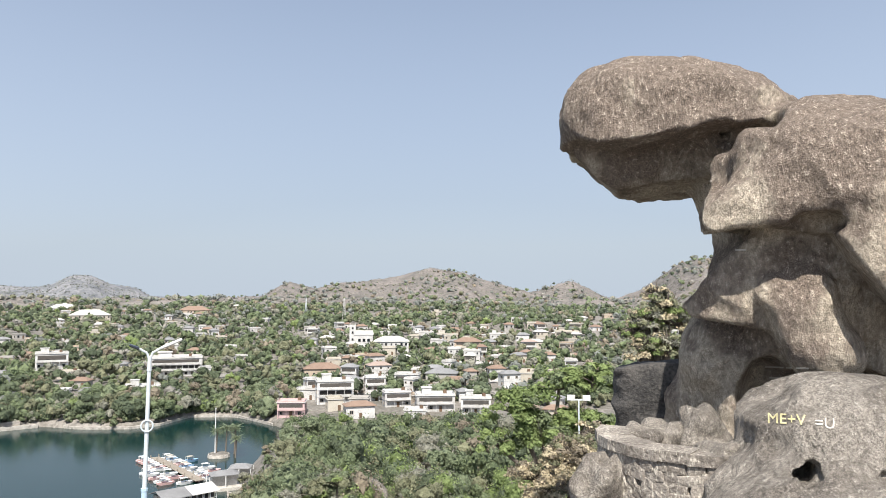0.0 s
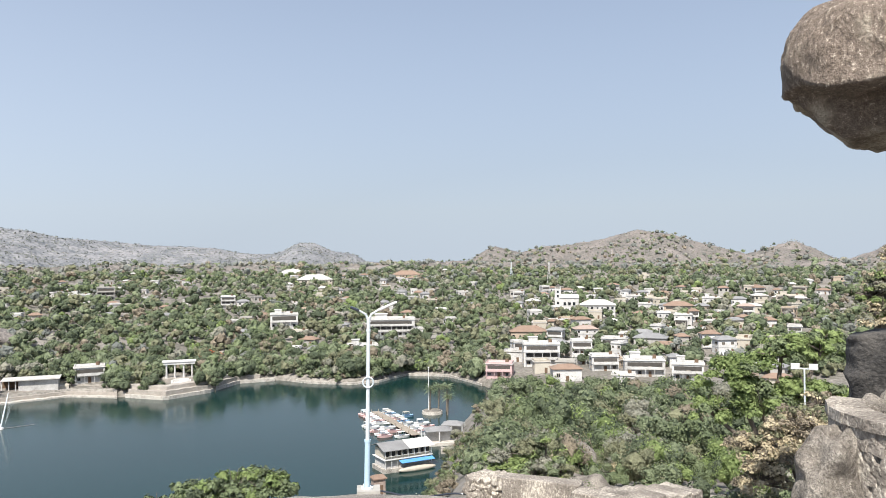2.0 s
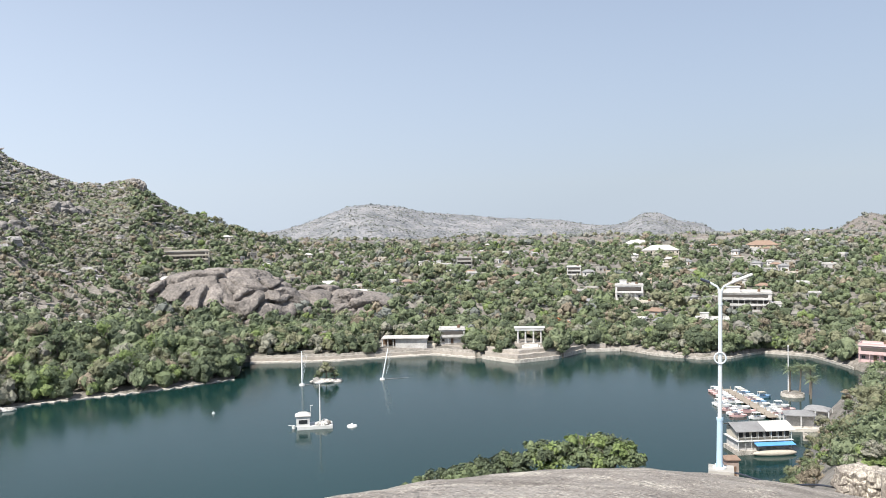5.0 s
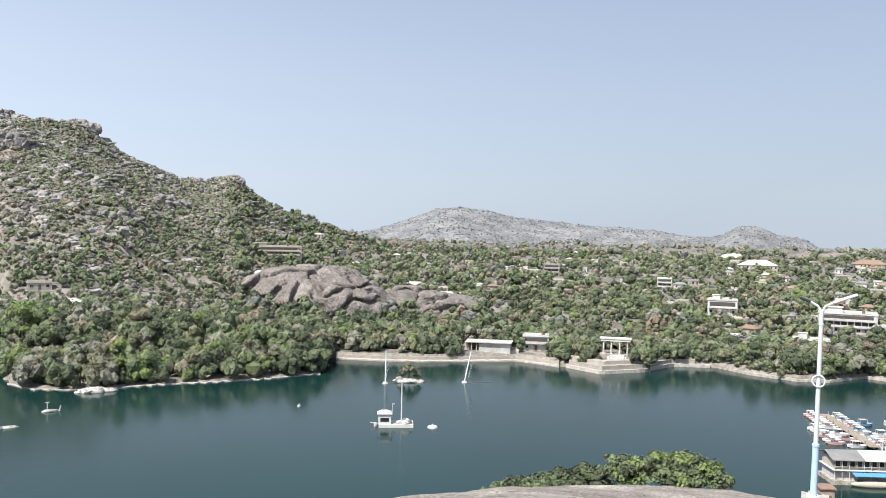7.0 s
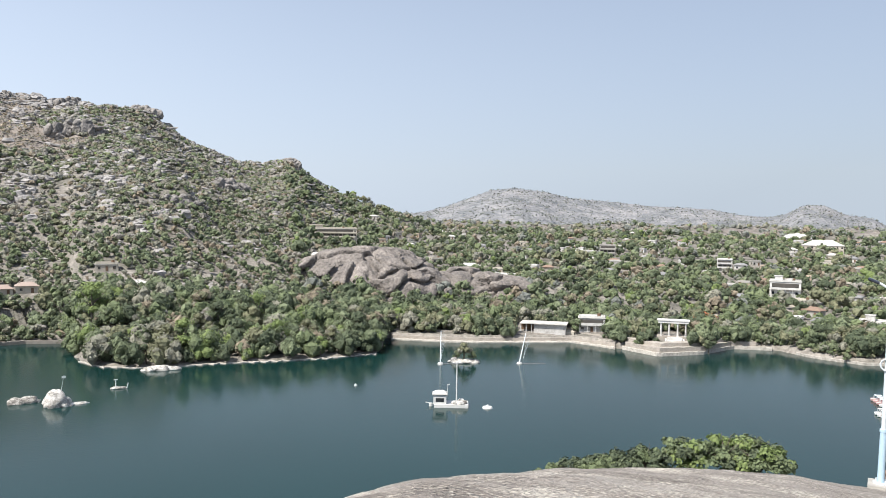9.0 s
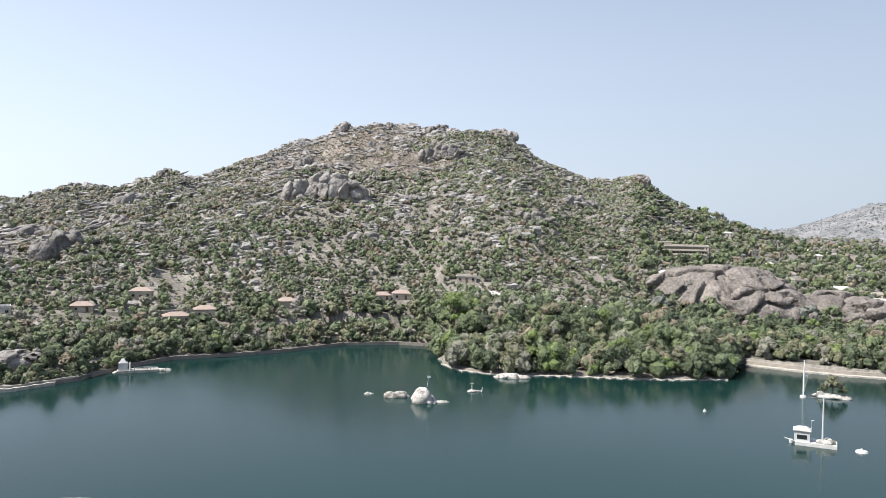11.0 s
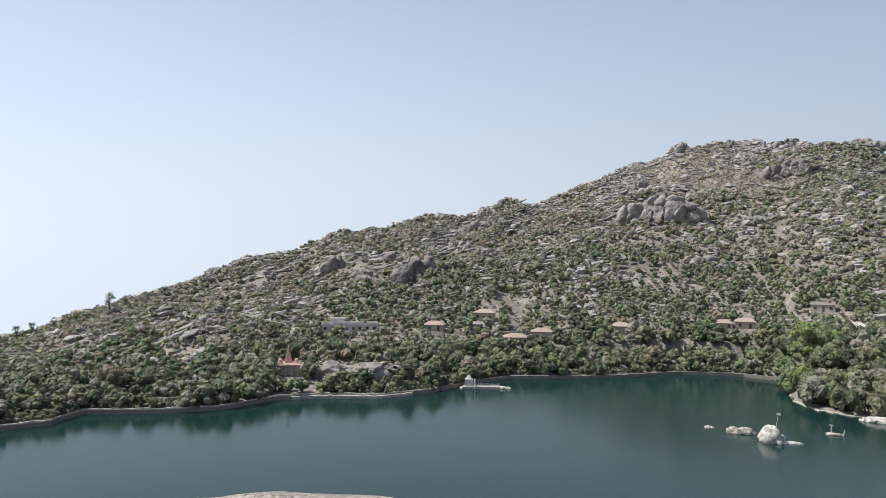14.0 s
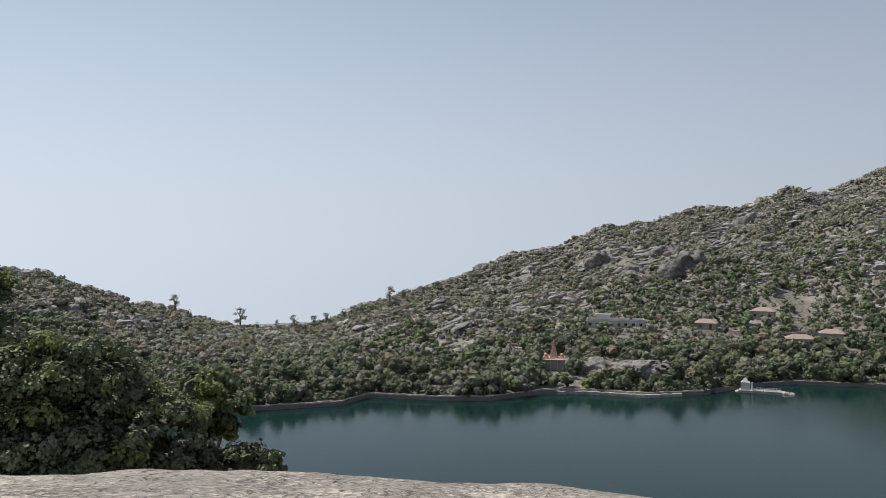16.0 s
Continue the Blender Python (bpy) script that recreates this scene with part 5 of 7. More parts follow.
lake_rock(77.2, 221, ((-0.4, 0, 1.0, 2.6, 2.4, 3.2), (1.4, 0, 0.4, 2.2, 2.0, 1.9), (-1.6, 0.3, 0.6, 1.6, 1.6, 2.0), (4.8, 0.5, 0.0, 2.8, 0.9, 0.55), (2.6, -0.8, 0.0, 1.4, 0.8, 0.7)), "pale rounded rock islet with a flagpole")
lake_rock(79.2, 228, ((-1.4, 0, 0.2, 2.4, 1.6, 1.3), (1.4, 0.2, 0.2, 2.4, 1.5, 1.5), (3.2, 0, 0, 1.0, 0.8, 0.8)), "low pale rock islet in the lake")
lake_rock(81.2, 232, ((-0.4, 0, 0, 1.0, 0.7, 0.6), (0.8, 0, 0, 0.7, 0.5, 0.4)), "small pale rock just above the water")
lake_rock(70.6, 261, ((-3.0, 0, 0.2, 2.0, 1.4, 1.2), (0, 0, 0.2, 3.0, 1.6, 1.4), (3.2, 0.2, 0.1, 2.6, 1.3, 1.0), (-5.0, 0.5, 0, 1.2, 1, 0.8)), "pale boulders at the edge of the wooded spit")
lake_rock(49.0, 266, ((0, 0, 0.2, 5.2, 2.6, 1.0), (-3.4, -0.6, 0.4, 1.2, 1.0, 1.5)), "low rock islet that carries a bush")


def flag(az, d, z):
    ob = basics("flagpole", az, d, z)
    bm = bmesh.new()
    tube(bm, (0, 0, -1.5), (0.9, 0, 4.2), 0.07, 0.05, 6)
    part("pole", bm, PAINT, ob)
    bm = bmesh.new()
    box(bm, (0.9, 0, 3.8), (1.0, 0.04, 0.6), 0)
    part("flag", bm, PAINT, ob)
    tagged(ob, "thin pole with a small pale flag", "flagpole")


flag(77.0, 221, 3.6)


def post_float(az, d):
    ob = basics("mooring_float", az, d)
    bm = bmesh.new()
    ball(bm, (0, 0, 0.1), (2.4, 0.9, 0.6), 2, 0.3, 3)
    part("float", bm, PALE_ROCK, ob)
    bm = bmesh.new()
    tube(bm, (-0.7, 0, 0.2), (-0.7, 0, 2.6), 0.14, 0.12, 8)
    box(bm, (-0.7, 0, 2.6), (1.0, 0.3, 0.16))
    tube(bm, (2.2, 0, 0), (2.6, 0, 1.5), 0.18, 0.1, 8)
    part("post", bm, PAINT, ob)
    tagged(ob, "small float with a short white post", "float")


post_float(73.4, 237)


def jetty(az, d):
    """A railed platform with a small shrine on the water."""
    ob = basics("railed_jetty", az, d)
    bm = bmesh.new()
    box(bm, (0, 0, 0.2), (13, 4.5, 1.2))
    part("deck", bm, STONE, ob)
    for i in range(8):
        bm = bmesh.new()
        box(bm, (-1.0 + i * 1.0, -2.1, 1.4), (0.22, 0.22, 1.3))
        part("post", bm, PAINT, ob)
    for z in (1.35, 1.9):
        bm = bmesh.new()
        box(bm, (2.5, -2.1, z), (7.2, 0.12, 0.12))
        part("rail", bm, PAINT, ob)
    bm = bmesh.new()
    box(bm, (-4.6, 0, 2.0), (2.8, 2.6, 2.6))
    shrine = part("shrine", bm, PAINT, ob)
    bm = bmesh.new()
    box(bm, (-4.6, 0, 3.9), (2.4, 2.2, 1.4), 0, 0.25)
    part("spire", bm, PAINT, shrine)
    bm = bmesh.new()
    tube(bm, (-2.4, -1.6, 0.6), (-2.4, -1.6, 3.6), 0.35, 0.25, 10)
    part("pillar", bm, PAINT, ob)
    for i, (x, s) in enumerate(((7.5, 1.2), (9.6, 0.9), (-7.0, 0.7))):
        lake_rock(az - math.degrees(x / d), d, ((0, 0, 0, s * 1.3, s, s * 0.8),), "pale boulder in shallow water beside the jetty")
    tagged(ob, "pale stone jetty with white rails and shrine", "jetty")


jetty(97.3, 279)

# wooden boats
HULLS = [material("boat_white", [(0.6, 0.6, 0.6), (0.78, 0.78, 0.78)], 1, rough=0.4, bump=0), material("boat_pink", [(0.5, 0.3, 0.3), (0.65, 0.45, 0.43)], 1, rough=0.4, bump=0), material("boat_blue", [(0.1, 0.22, 0.4), (0.25, 0.4, 0.55)], 1, rough=0.4, bump=0)]


def boat(kind):
    ob = new("boat")
    bm = bmesh.new()
    rings = []
    for i, (x, w, b) in enumerate(((-2.2, 0.55, 0.25), (-1.2, 0.85, 0.0), (0.2, 0.9, -0.05), (1.4, 0.65, 0.0), (2.3, 0.08, 0.35))):
        rings.append([bm.verts.new(p) for p in ((x, -w, 0.75), (x, -w * 0.75, b), (x, 0, b - 0.15), (x, w * 0.75, b), (x, w, 0.75), (x, w * 0.85, 0.72), (x, 0, b + 0.25), (x, -w * 0.85, 0.72))])
    for a, b in zip(rings, rings[1:]):
        for j in range(8):
            bm.faces.new((a[j], a[(j + 1) % 8], b[(j + 1) % 8], b[j]))
    bm.faces.new(rings[0][::-1])
    bm.faces.new(rings[-1])
    part("hull", bm, HULLS[kind], ob)
    for x in (-1.2, 0.4):
        bm = bmesh.new()
        box(bm, (x, 0, 0.55), (0.4, 1.4, 0.12))
        part("seat", bm, WOOD, ob)
    bm = bmesh.new()
    box(bm, (-0.4, 0, 1.75), (1.9, 1.4, 0.1), 0, 0.85)
    part("canopy", bm, (PAINT, STEEL, CREAM)[kind], ob)
    for x in (-1.4, 0.6):
        for y in (-0.7, 0.7):
            bm = bmesh.new()
            tube(bm, (x, y * 0.85, 0.7), (x, y * 0.85, 1.75), 0.04, 0.04, 5)
            part("canopy_post", bm, PAINT, ob)
    return tagged(ob, ("white", "pink", "blue")[kind] + " pleasure boat with a small canopy, moored at the pier", "boat", "boats at the pier")


pier_a, pier_b = heading(20.3, 250), heading(17.3, 216)
along = (pier_b - pier_a).normalized()
side = Vector((-along.y, along.x, 0))
pier = new("pier")
pier.matrix_basis = Matrix.Translation(pier_a)
n = 26
for i in range(n):
    c = along * ((i + 0.5) * (pier_b - pier_a).length / n)
    bm = bmesh.new()
    box(bm, (c.x, c.y, 0.75), ((pier_b - pier_a).length / n * 0.94, 2.6, 0.16), math.degrees(math.atan2(along.y, along.x)))
    part("plank", bm, WOOD, pier)
for i in range(0, n + 1, 4):
    for s in (-1.2, 1.2):
        c = along * (i * (pier_b - pier_a).length / n) + side * s
        bm = bmesh.new()
        tube(bm, (c.x, c.y, -1.5), (c.x, c.y, 1.5), 0.14, 0.14, 6)
        part("pile", bm, WOOD, pier)
tagged(pier, "wooden boat pier with piles", "pier")
fleet = random.Random(4)
protos = [boat(k) for k in range(3)]
L = (pier_b - pier_a).length
for i in range(30):
    s = 1 if i % 2 else -1
    row = fleet.choice((3.4, 3.4, 7.6))
    c = pier_a + along * (L * (i + 0.5) / 30) + side * s * row
    m = Matrix.Translation((c.x, c.y, -0.05)) @ Matrix.Rotation(math.atan2(side.y, side.x) + fleet.uniform(-0.2, 0.2), 4, "Z")
    k = fleet.choice((0, 0, 0, 0, 1, 1, 2))
    if protos[k].get("used"):
        copy_thing(protos[k], m)
    else:
        protos[k].matrix_basis = m
        protos[k]["used"] = 1
for k in range(3):
    if not protos[k].get("used"):
        protos[k].matrix_basis = Matrix.Translation(heading(20.8, 214, -0.05))


def boathouse():
    ob = basics("boathouse", 18.3, 186, 0, 26)
    ob.scale = (0.76, 0.76, 0.72)
    bm = bmesh.new()
    box(bm, (0, 0, 0.6), (17, 9, 1.4))
    part("deck", bm, STONE, ob)
    for z, name in ((1.3, "lower_floor"), (4.4, "upper_floor")):
        bm = bmesh.new()
        box(bm, (0, 0.3, z + 1.4), (15.4, 7.4, 2.8))
        part(name, bm, WHITE if z < 2 else CREAM, ob)
    bm = bmesh.new()
    box(bm, (0, 0, 4.2), (16.8, 9.2, 0.2))
    part("gallery", bm, PAINT, ob)
    for i in range(9):
        for z in (1.3, 4.3):
            bm = bmesh.new()
            tube(bm, (-7.9 + i * 1.97, -4.3, z), (-7.9 + i * 1.97, -4.3, z + 2.9), 0.09, 0.09, 6)
            part("column", bm, PAINT, ob)
        if i < 8:
            bm = bmesh.new()
            box(bm, (-6.9 + i * 1.97, -3.45, 5.9), (1.4, 0.1, 1.5))
            part("window", bm, GLASS, ob)
    for z in (5.3,):
        bm = bmesh.new()
        box(bm, (0, -4.3, z), (15.9, 0.08, 0.1))
        part("rail", bm, PAINT, ob)
    for sx, mat, nm in ((-1, SHEET, "grey_roof"), (1, PALE_ROOF, "pale_roof")):
        bm = bmesh.new()
        vs = [bm.verts.new(p) for p in ((sx * 0.02, -5.0, 7.3), (sx * 8.8, -5.0, 7.3), (sx * 8.8, 0.4, 9.0), (sx * 0.02, 0.4, 9.0), (sx * 8.8, 5.2, 7.3), (sx * 0.02, 5.2, 7.3))]
        lo = [bm.verts.new(v.co - Vector((0, 0, 0.18))) for v in vs]
        for q in ((0, 1, 2, 3), (3, 2, 4, 5)):
            bm.faces.new([vs[i] for i in q])
            bm.faces.new([lo[i] for i in q[::-1]])
        for a, b in ((0, 1), (1, 2), (2, 4), (4, 5), (5, 3), (3, 0)):
            bm.faces.new((vs[a], lo[a], lo[b], vs[b]))
        bmesh.ops.recalc_face_normals(bm, faces=bm.faces)
        part(nm, bm, mat, ob)
    bm = bmesh.new()
    made = box(bm, (2.4, -5.3, 3.7), (11.5, 2.2, 0.14))
    for v in made:
        if v.co.y < -5.3:
            v.co.z -= 0.5
    part("awning", bm, BLUE, ob, "blue canvas awning")
    bm = bmesh.new()
    ball(bm, (2.5, -5.2, 0.6), (6.5, 1.3, 1.1), 3, 0.0)
    part("moored_hull", bm, CREAM, ob)
    tagged(ob, "two storey lakeside boathouse with pale roof and awning", "boathouse")


boathouse()


def kiosk(az, d, w, turn, label):
    ob = basics("kiosk", az, d, 0.6, turn)
    bm = bmesh.new()
    box(bm, (0, 0, -0.6), (w + 2, 6.5, 1.6))
    part("floor", bm, STONE, ob)
    for x in (-w / 2, 0, w / 2):
        for y in (-2.4, 2.4):
            bm = bmesh.new()
            tube(bm, (x, y, 0), (x, y, 3), 0.15, 0.15, 8)
            part("column", bm, PAINT, ob)
    bm = bmesh.new()
    box(bm, (0, 0.8, 1.3), (w * 0.8, 2.6, 2.6))
    part("counter", bm, WHITE, ob)
    r = part("roof", hip(w * 0.8, 4, 0.9, 0.5, w * 0.4), SHEET, ob)
    r.location = (0, 0, 3)
    tagged(ob, label, "kiosk", "kiosks by the boathouse")


kiosk(15.7, 209, 8, 10, "white open kiosk with a pale hipped roof")
kiosk(14.6, 216, 6, -10, "small white ticket kiosk by the pier")
strip("boat_ramp", 13.4, 15.6, lambda a: 200, -0.6, 0.7, 5.0, EMBANK, "sloping stone boat ramp", 0.3)


def palm(x, y, z, h, seed, group):
    ob = new("palm_tree")
    r = random.Random(seed)
    v, f = [], []
    limb(v, f, (0, 0, -0.6), (0.3, 0.1, h), 0.26, 0.18, 8)
    part("trunk", mesh_of("trunk", v, f, BARK, smooth=True), None, ob, "slender ringed palm trunk")
    v, f = [], []
    for i in range(22):
        a, up = i * 2.4, 0.9 - 1.3 * (i / 22)
        ln = r.uniform(2.2, 2.8)
        for k in range(9):
            t0 = k / 9
            for s in (-1, 1):
                def at(t, w):
                    rr = ln * t
                    zz = h + up * rr - 0.33 * rr * rr * 0.5
                    return Vector((0.3 + math.cos(a) * rr - math.sin(a) * w * s, 0.1 + math.sin(a) * rr + math.cos(a) * w * s, zz - abs(w) * 0.4))
                b = len(v)
                wd = 0.55 * math.sin(math.pi * min(t0 + 0.12, 1)) + 0.05
                v += [at(t0, 0), at(t0 + 0.06, 0), at(t0 + 0.16, wd), at(t0 + 0.12, wd)]
                f.append((b, b + 1, b + 2, b + 3))
    part("fronds", mesh_of("fronds", v, f, LEAF[8]), None, ob)
    ob.location = (x, y, z)
    return tagged(ob, "date palm with a tuft of arching fronds", "palm tree", group)


def palm_island():
    ob = basics("islet_base", 16.1, 249)
    bm = bmesh.new()
    tube(bm, (0, 0, -1.5), (0, 0, 0.9), 3.6, 3.2, 20)
    part("rim", bm, STONE, ob)
    bm = bmesh.new()
    tube(bm, (0, 0, 0.9), (0, 0, 1.2), 2.9, 2.7, 20)
    part("bed", bm, GROUND, ob)
    tagged(ob, "round stone-edged islet with planting bed", "islet")
    for i, (x, y, h) in enumerate(((-0.8, 0, 7.2), (2.0, 0.6, 7.6), (4.6, 3.0, 8.6), (4.8, -3.0, 6.4))):
        q = ob.matrix_basis @ Vector((x, y, 1.0 if i < 2 else -0.4))
        palm(q.x, q.y, q.z, h, 50 + i, "palms by the islet")
    m = basics("flag_mast", 16.35, 249, 1.0)
    bm = bmesh.new()
    tube(bm, (0, 0, 0), (0, 0, 13.5), 0.22, 0.12, 8)
    part("pole", bm, PAINT, m)
    bm = bmesh.new()
    ball(bm, (0, 0, 13.6), (0.3, 0.3, 0.3), 1)
    part("finial", bm, PAINT, m)
    tagged(m, "tall white mast on the palm islet", "mast")


palm_island()


def pavilion():
    """A colonnaded gate over a flight of steps to the water."""
    ob = basics("lake_pavilion", 34.0, 314, 2.0)
    for x in (-4.6, -1.6, 1.6, 4.6):
        for y in (-1.6, 1.6):
            bm = bmesh.new()
            tube(bm, (x, y, 3.0), (x, y, 8.0), 0.38, 0.32, 10)
            box(bm, (x, y, 3.1), (0.9, 0.9, 0.3))
            box(bm, (x, y, 7.9), (0.8, 0.8, 0.3))
            part("column", bm, WHITE, ob)
    bm = bmesh.new()
    box(bm, (0, 0, 8.5), (11.4, 4.6, 0.9))
    box(bm, (0, 0, 9.1), (12.2, 5.2, 0.3))
    part("entablature", bm, WHITE, ob)
    bm = bmesh.new()
    box(bm, (0, 0, 0.8), (12, 6, 4.4))
    part("base", bm, EMBANK, ob)
    for i in range(14):
        bm = bmesh.new()
        box(bm, (0.6, -3.2 - i * 0.75, 2.85 - i * 0.27 - 1.5), (5.6, 0.75, 3.0))
        part("step", bm, WHITE, ob)
    for x in (-2.7, 3.9):
        bm = bmesh.new()
        made = box(bm, (x, -8.2, 0.6), (0.6, 10.5, 3.4))
        for v in made:
            if v.co.y < -8.2:
                v.co.z -= 3.2
        part("balustrade", bm, WHITE, ob)
    CLEAR.append((34.0, 314, 1.3, 30, 8))
    tagged(ob, "white columned pavilion above a stair to the lake", "pavilion")


pavilion()


SPIRE = material("pink_orange_plaster", [(0.45, 0.24, 0.19), (0.62, 0.38, 0.31)], 0.6, bump=0.2)


def temple():
    ob = basics("temple", 111.4, 288, float(land(111.4, 289)) + 0.6)
    bm = bmesh.new()
    box(bm, (0, 0, 1.2), (10, 7, 5.4))
    part("hall", bm, CREAM, ob)
    bm = bmesh.new()
    for i in range(7):
        s = 3.6 * (1 - i / 7.5)
        box(bm, (0, 0, 4.4 + i * 1.0), (s, s, 1.05), 0, 0.86)
    tube(bm, (0, 0, 11), (0, 0, 12.6), 0.25, 0.03, 8)
    part("spire", bm, SPIRE, ob, "orange pink stepped spire")
    for x in (-3.6, 3.6):
        bm = bmesh.new()
        box(bm, (x, -1.5, 4.5), (2.6, 2.6, 0.9), 0, 0.6)
        ball(bm, (x, -1.5, 5.2), (1.0, 1.0, 0.9), 2)
        part("dome", bm, SPIRE, ob)
    for x in (-4, -1.5, 1.5, 4):
        bm = bmesh.new()
        tube(bm, (x, -4.4, -1.5), (x, -4.4, 3.2), 0.2, 0.2, 8)
        part("column", bm, PAINT, ob)
    bm = bmesh.new()
    box(bm, (0, -4.2, 3.4), (10.6, 1.8, 0.3))
    part("porch_roof", bm, SPIRE, ob)
    CLEAR.append((111.4, 288, 1.2, 20, 8))
    ob.scale = (0.8, 0.8, 0.8)
    tagged(ob, "small lakeside temple with an orange spire", "temple")


temple()


# ---- boulders and scrub of the hills ----
def boulders(name, label, p, r, mat, seed, along=None, dip=0.0, stretch=1.0, sub=2):
    """Many worn boulders in one mesh."""
    bm = bmesh.new()
    bmesh.ops.create_icosphere(bm, subdivisions=sub, radius=1.0)
    base = np.array([v.co[:] for v in bm.verts])
    tri = np.array([[v.index for v in f.verts] for f in bm.faces])
    bm.free()
    g = np.random.default_rng(seed)
    k, n = len(p), len(base)
    ph = g.random((k, 1, 3)) * 10
    sc = np.stack([r * g.uniform(0.8, 1.5, k), r * g.uniform(0.8, 1.3, k), r * g.uniform(0.5, 0.95, k)], -1)[:, None]
    q = base[None] + ph
    wob = 1 + 0.24 * np.sin(q[..., 0] * 3.1) * np.cos(q[..., 1] * 2.7) + 0.16 * np.sin(q[..., 2] * 5 + q[..., 0] * 2)
    v = np.sign(base[None]) * np.abs(base[None]) ** 0.8 * wob[..., None] * sc
    a = g.random((k, 1)) * 6.28
    if along is not None:
        # ledges that run across the slope and dip to one side
        a = np.radians(along + g.normal(size=k) * 14)[:, None]
        v[..., 0] *= stretch
        v[..., 2] = v[..., 2] * 0.7 + v[..., 0] * np.tan(np.radians(dip + g.normal(size=(k, 1)) * 5))
    v = np.stack([v[..., 0] * np.cos(a) - v[..., 1] * np.sin(a), v[..., 0] * np.sin(a) + v[..., 1] * np.cos(a), v[..., 2]], -1) + p[:, None]
    f = tri[None] + (np.arange(k) * n)[:, None, None]
    return tagged(new(name, mesh_of(name, v.reshape(-1, 3), f.reshape(-1, 3), mat, smooth=False)), label, "boulders", kind="stuff")


def hill_t(az, d):
    s, rd = np.interp(az, SHORE_AZ, SHORE_D), np.interp(az, RIDGE_AZ, RIDGE_D)
    return (d - s) / (rd - s)


CLEAR.append((106.3, 281, 2.6, 10, 5))
# ---- woods of the valley ----
open_town = lambda az, d: 0.55 + 0.45 * (fractal(az * 0.35, d / 70, 3, 31) > -0.1)
az, d = scatter(10500, -32, 62, 322, 1000, open_town)
woods("valley_woods", "mixed green and olive trees between the town houses", az, d, (1.8, 6.0), 0.95, 15, 0.27, [5, 3, 2, 0.7, 0.3, 0.3, 0, 1, 3, 1.2], 1, 3)
az, d = scatter(2600, -14, 56, 325, 560, lambda a, d: 0.9 + 0 * d)
woods("bank_woods", "trees and bushes between the lower houses", az, d, (1.4, 4.6), 1.0, 17, 0.25, [5, 3, 2.5, 0.8, 0.3, 0.4, 0, 0, 3, 1], 1, 3)
az, d = scatter(900, 12.5, 56, 300, 350, lambda a, d: 1.0 * (d > np.interp(a, SHORE_AZ, SHORE_D) + 2.5))
woods("shore_woods", "dense dark green trees along the far bank", az, d, (2.2, 4.8), 1.05, 46, 0.15, [5, 3, 1.5, 0.35, 0.15, 0.5, 0, 0, 4, 1], 1, 5)
# LEAF[7], the green with haze painted in, leads in these distant mixes
az, d = scatter(4200, -32, 62, 950, 1900, lambda a, d: 0.8)
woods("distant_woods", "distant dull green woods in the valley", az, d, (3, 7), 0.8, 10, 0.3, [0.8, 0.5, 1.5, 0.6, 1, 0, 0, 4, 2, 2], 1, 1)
az, d = scatter(30000, -32, 45, 1250, 2450, lambda a, d: np.clip(0.9 + 0.3 * fractal(a * 0.8, d / 160, 3, 35), 0, 1))
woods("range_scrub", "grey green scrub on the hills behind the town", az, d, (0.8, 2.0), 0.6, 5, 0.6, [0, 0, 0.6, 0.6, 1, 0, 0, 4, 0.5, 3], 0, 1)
az, d = scatter(15000, 12, 62, 2450, 3500, lambda a, d: 0.9 + 0 * d)
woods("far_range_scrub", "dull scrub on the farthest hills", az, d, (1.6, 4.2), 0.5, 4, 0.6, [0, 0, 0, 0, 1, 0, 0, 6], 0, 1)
az = rng.uniform(12.6, 29.5, 420)
d = np.interp(az, SHORE_AZ, SHORE_D) + rng.uniform(1.8, 8.0, len(az))
open_bank = fractal(az * 1.3, 0 * az, 2, 88) < 0.45
woods("bank_bushes", "dark green bushes down to the water's edge", az[open_bank], d[open_bank], (1.0, 2.6), 0.95, 24, 0.2, [4, 3, 2, 0.3, 0.1, 0.5, 0, 0, 3, 1], 1, 3)
# the slope below the viewpoint is one thicket
az, d = scatter(330, -16, 13, 50, 120, lambda a, d: np.clip(0.75 + 1.4 * fractal(a * 0.25, d / 22, 2, 91), 0, 1))
woods("near_thicket", "dense thicket of green and olive bushes close below", az, d, (0.9, 3.2), 1.05, 240, 0.065, [1.5, 3, 2.5, 0.3, 0.15, 2.5, 0, 0, 3, 1.2, 0.15], 1, 5)
az, d = scatter(860, -16, 11.3, 120, 268, lambda a, d: np.clip(1.1 + 1.0 * fractal(a * 0.25, d / 30, 2, 93), 0, 1))
woods("slope_thicket", "dense dark green thicket on the near slope", az, d, (1.2, 4.6), 1.1, 96, 0.105, [4, 4, 1.5, 0.4, 0.15, 0.9, 0, 0, 3, 0.8], 1, 4)
az, d = scatter(300, 12, 24, 48, 190, lambda a, d: 1.0 * (d < np.interp(a, NEAR_AZ, NEAR_D) - 4))
woods("bank_thicket", "olive bushes on the bank by the boathouse", az, d, (0.6, 1.6), 0.9, 60, 0.13, [2, 2, 4, 1.6, 0.5, 0.3, 0, 0], 1, 4)
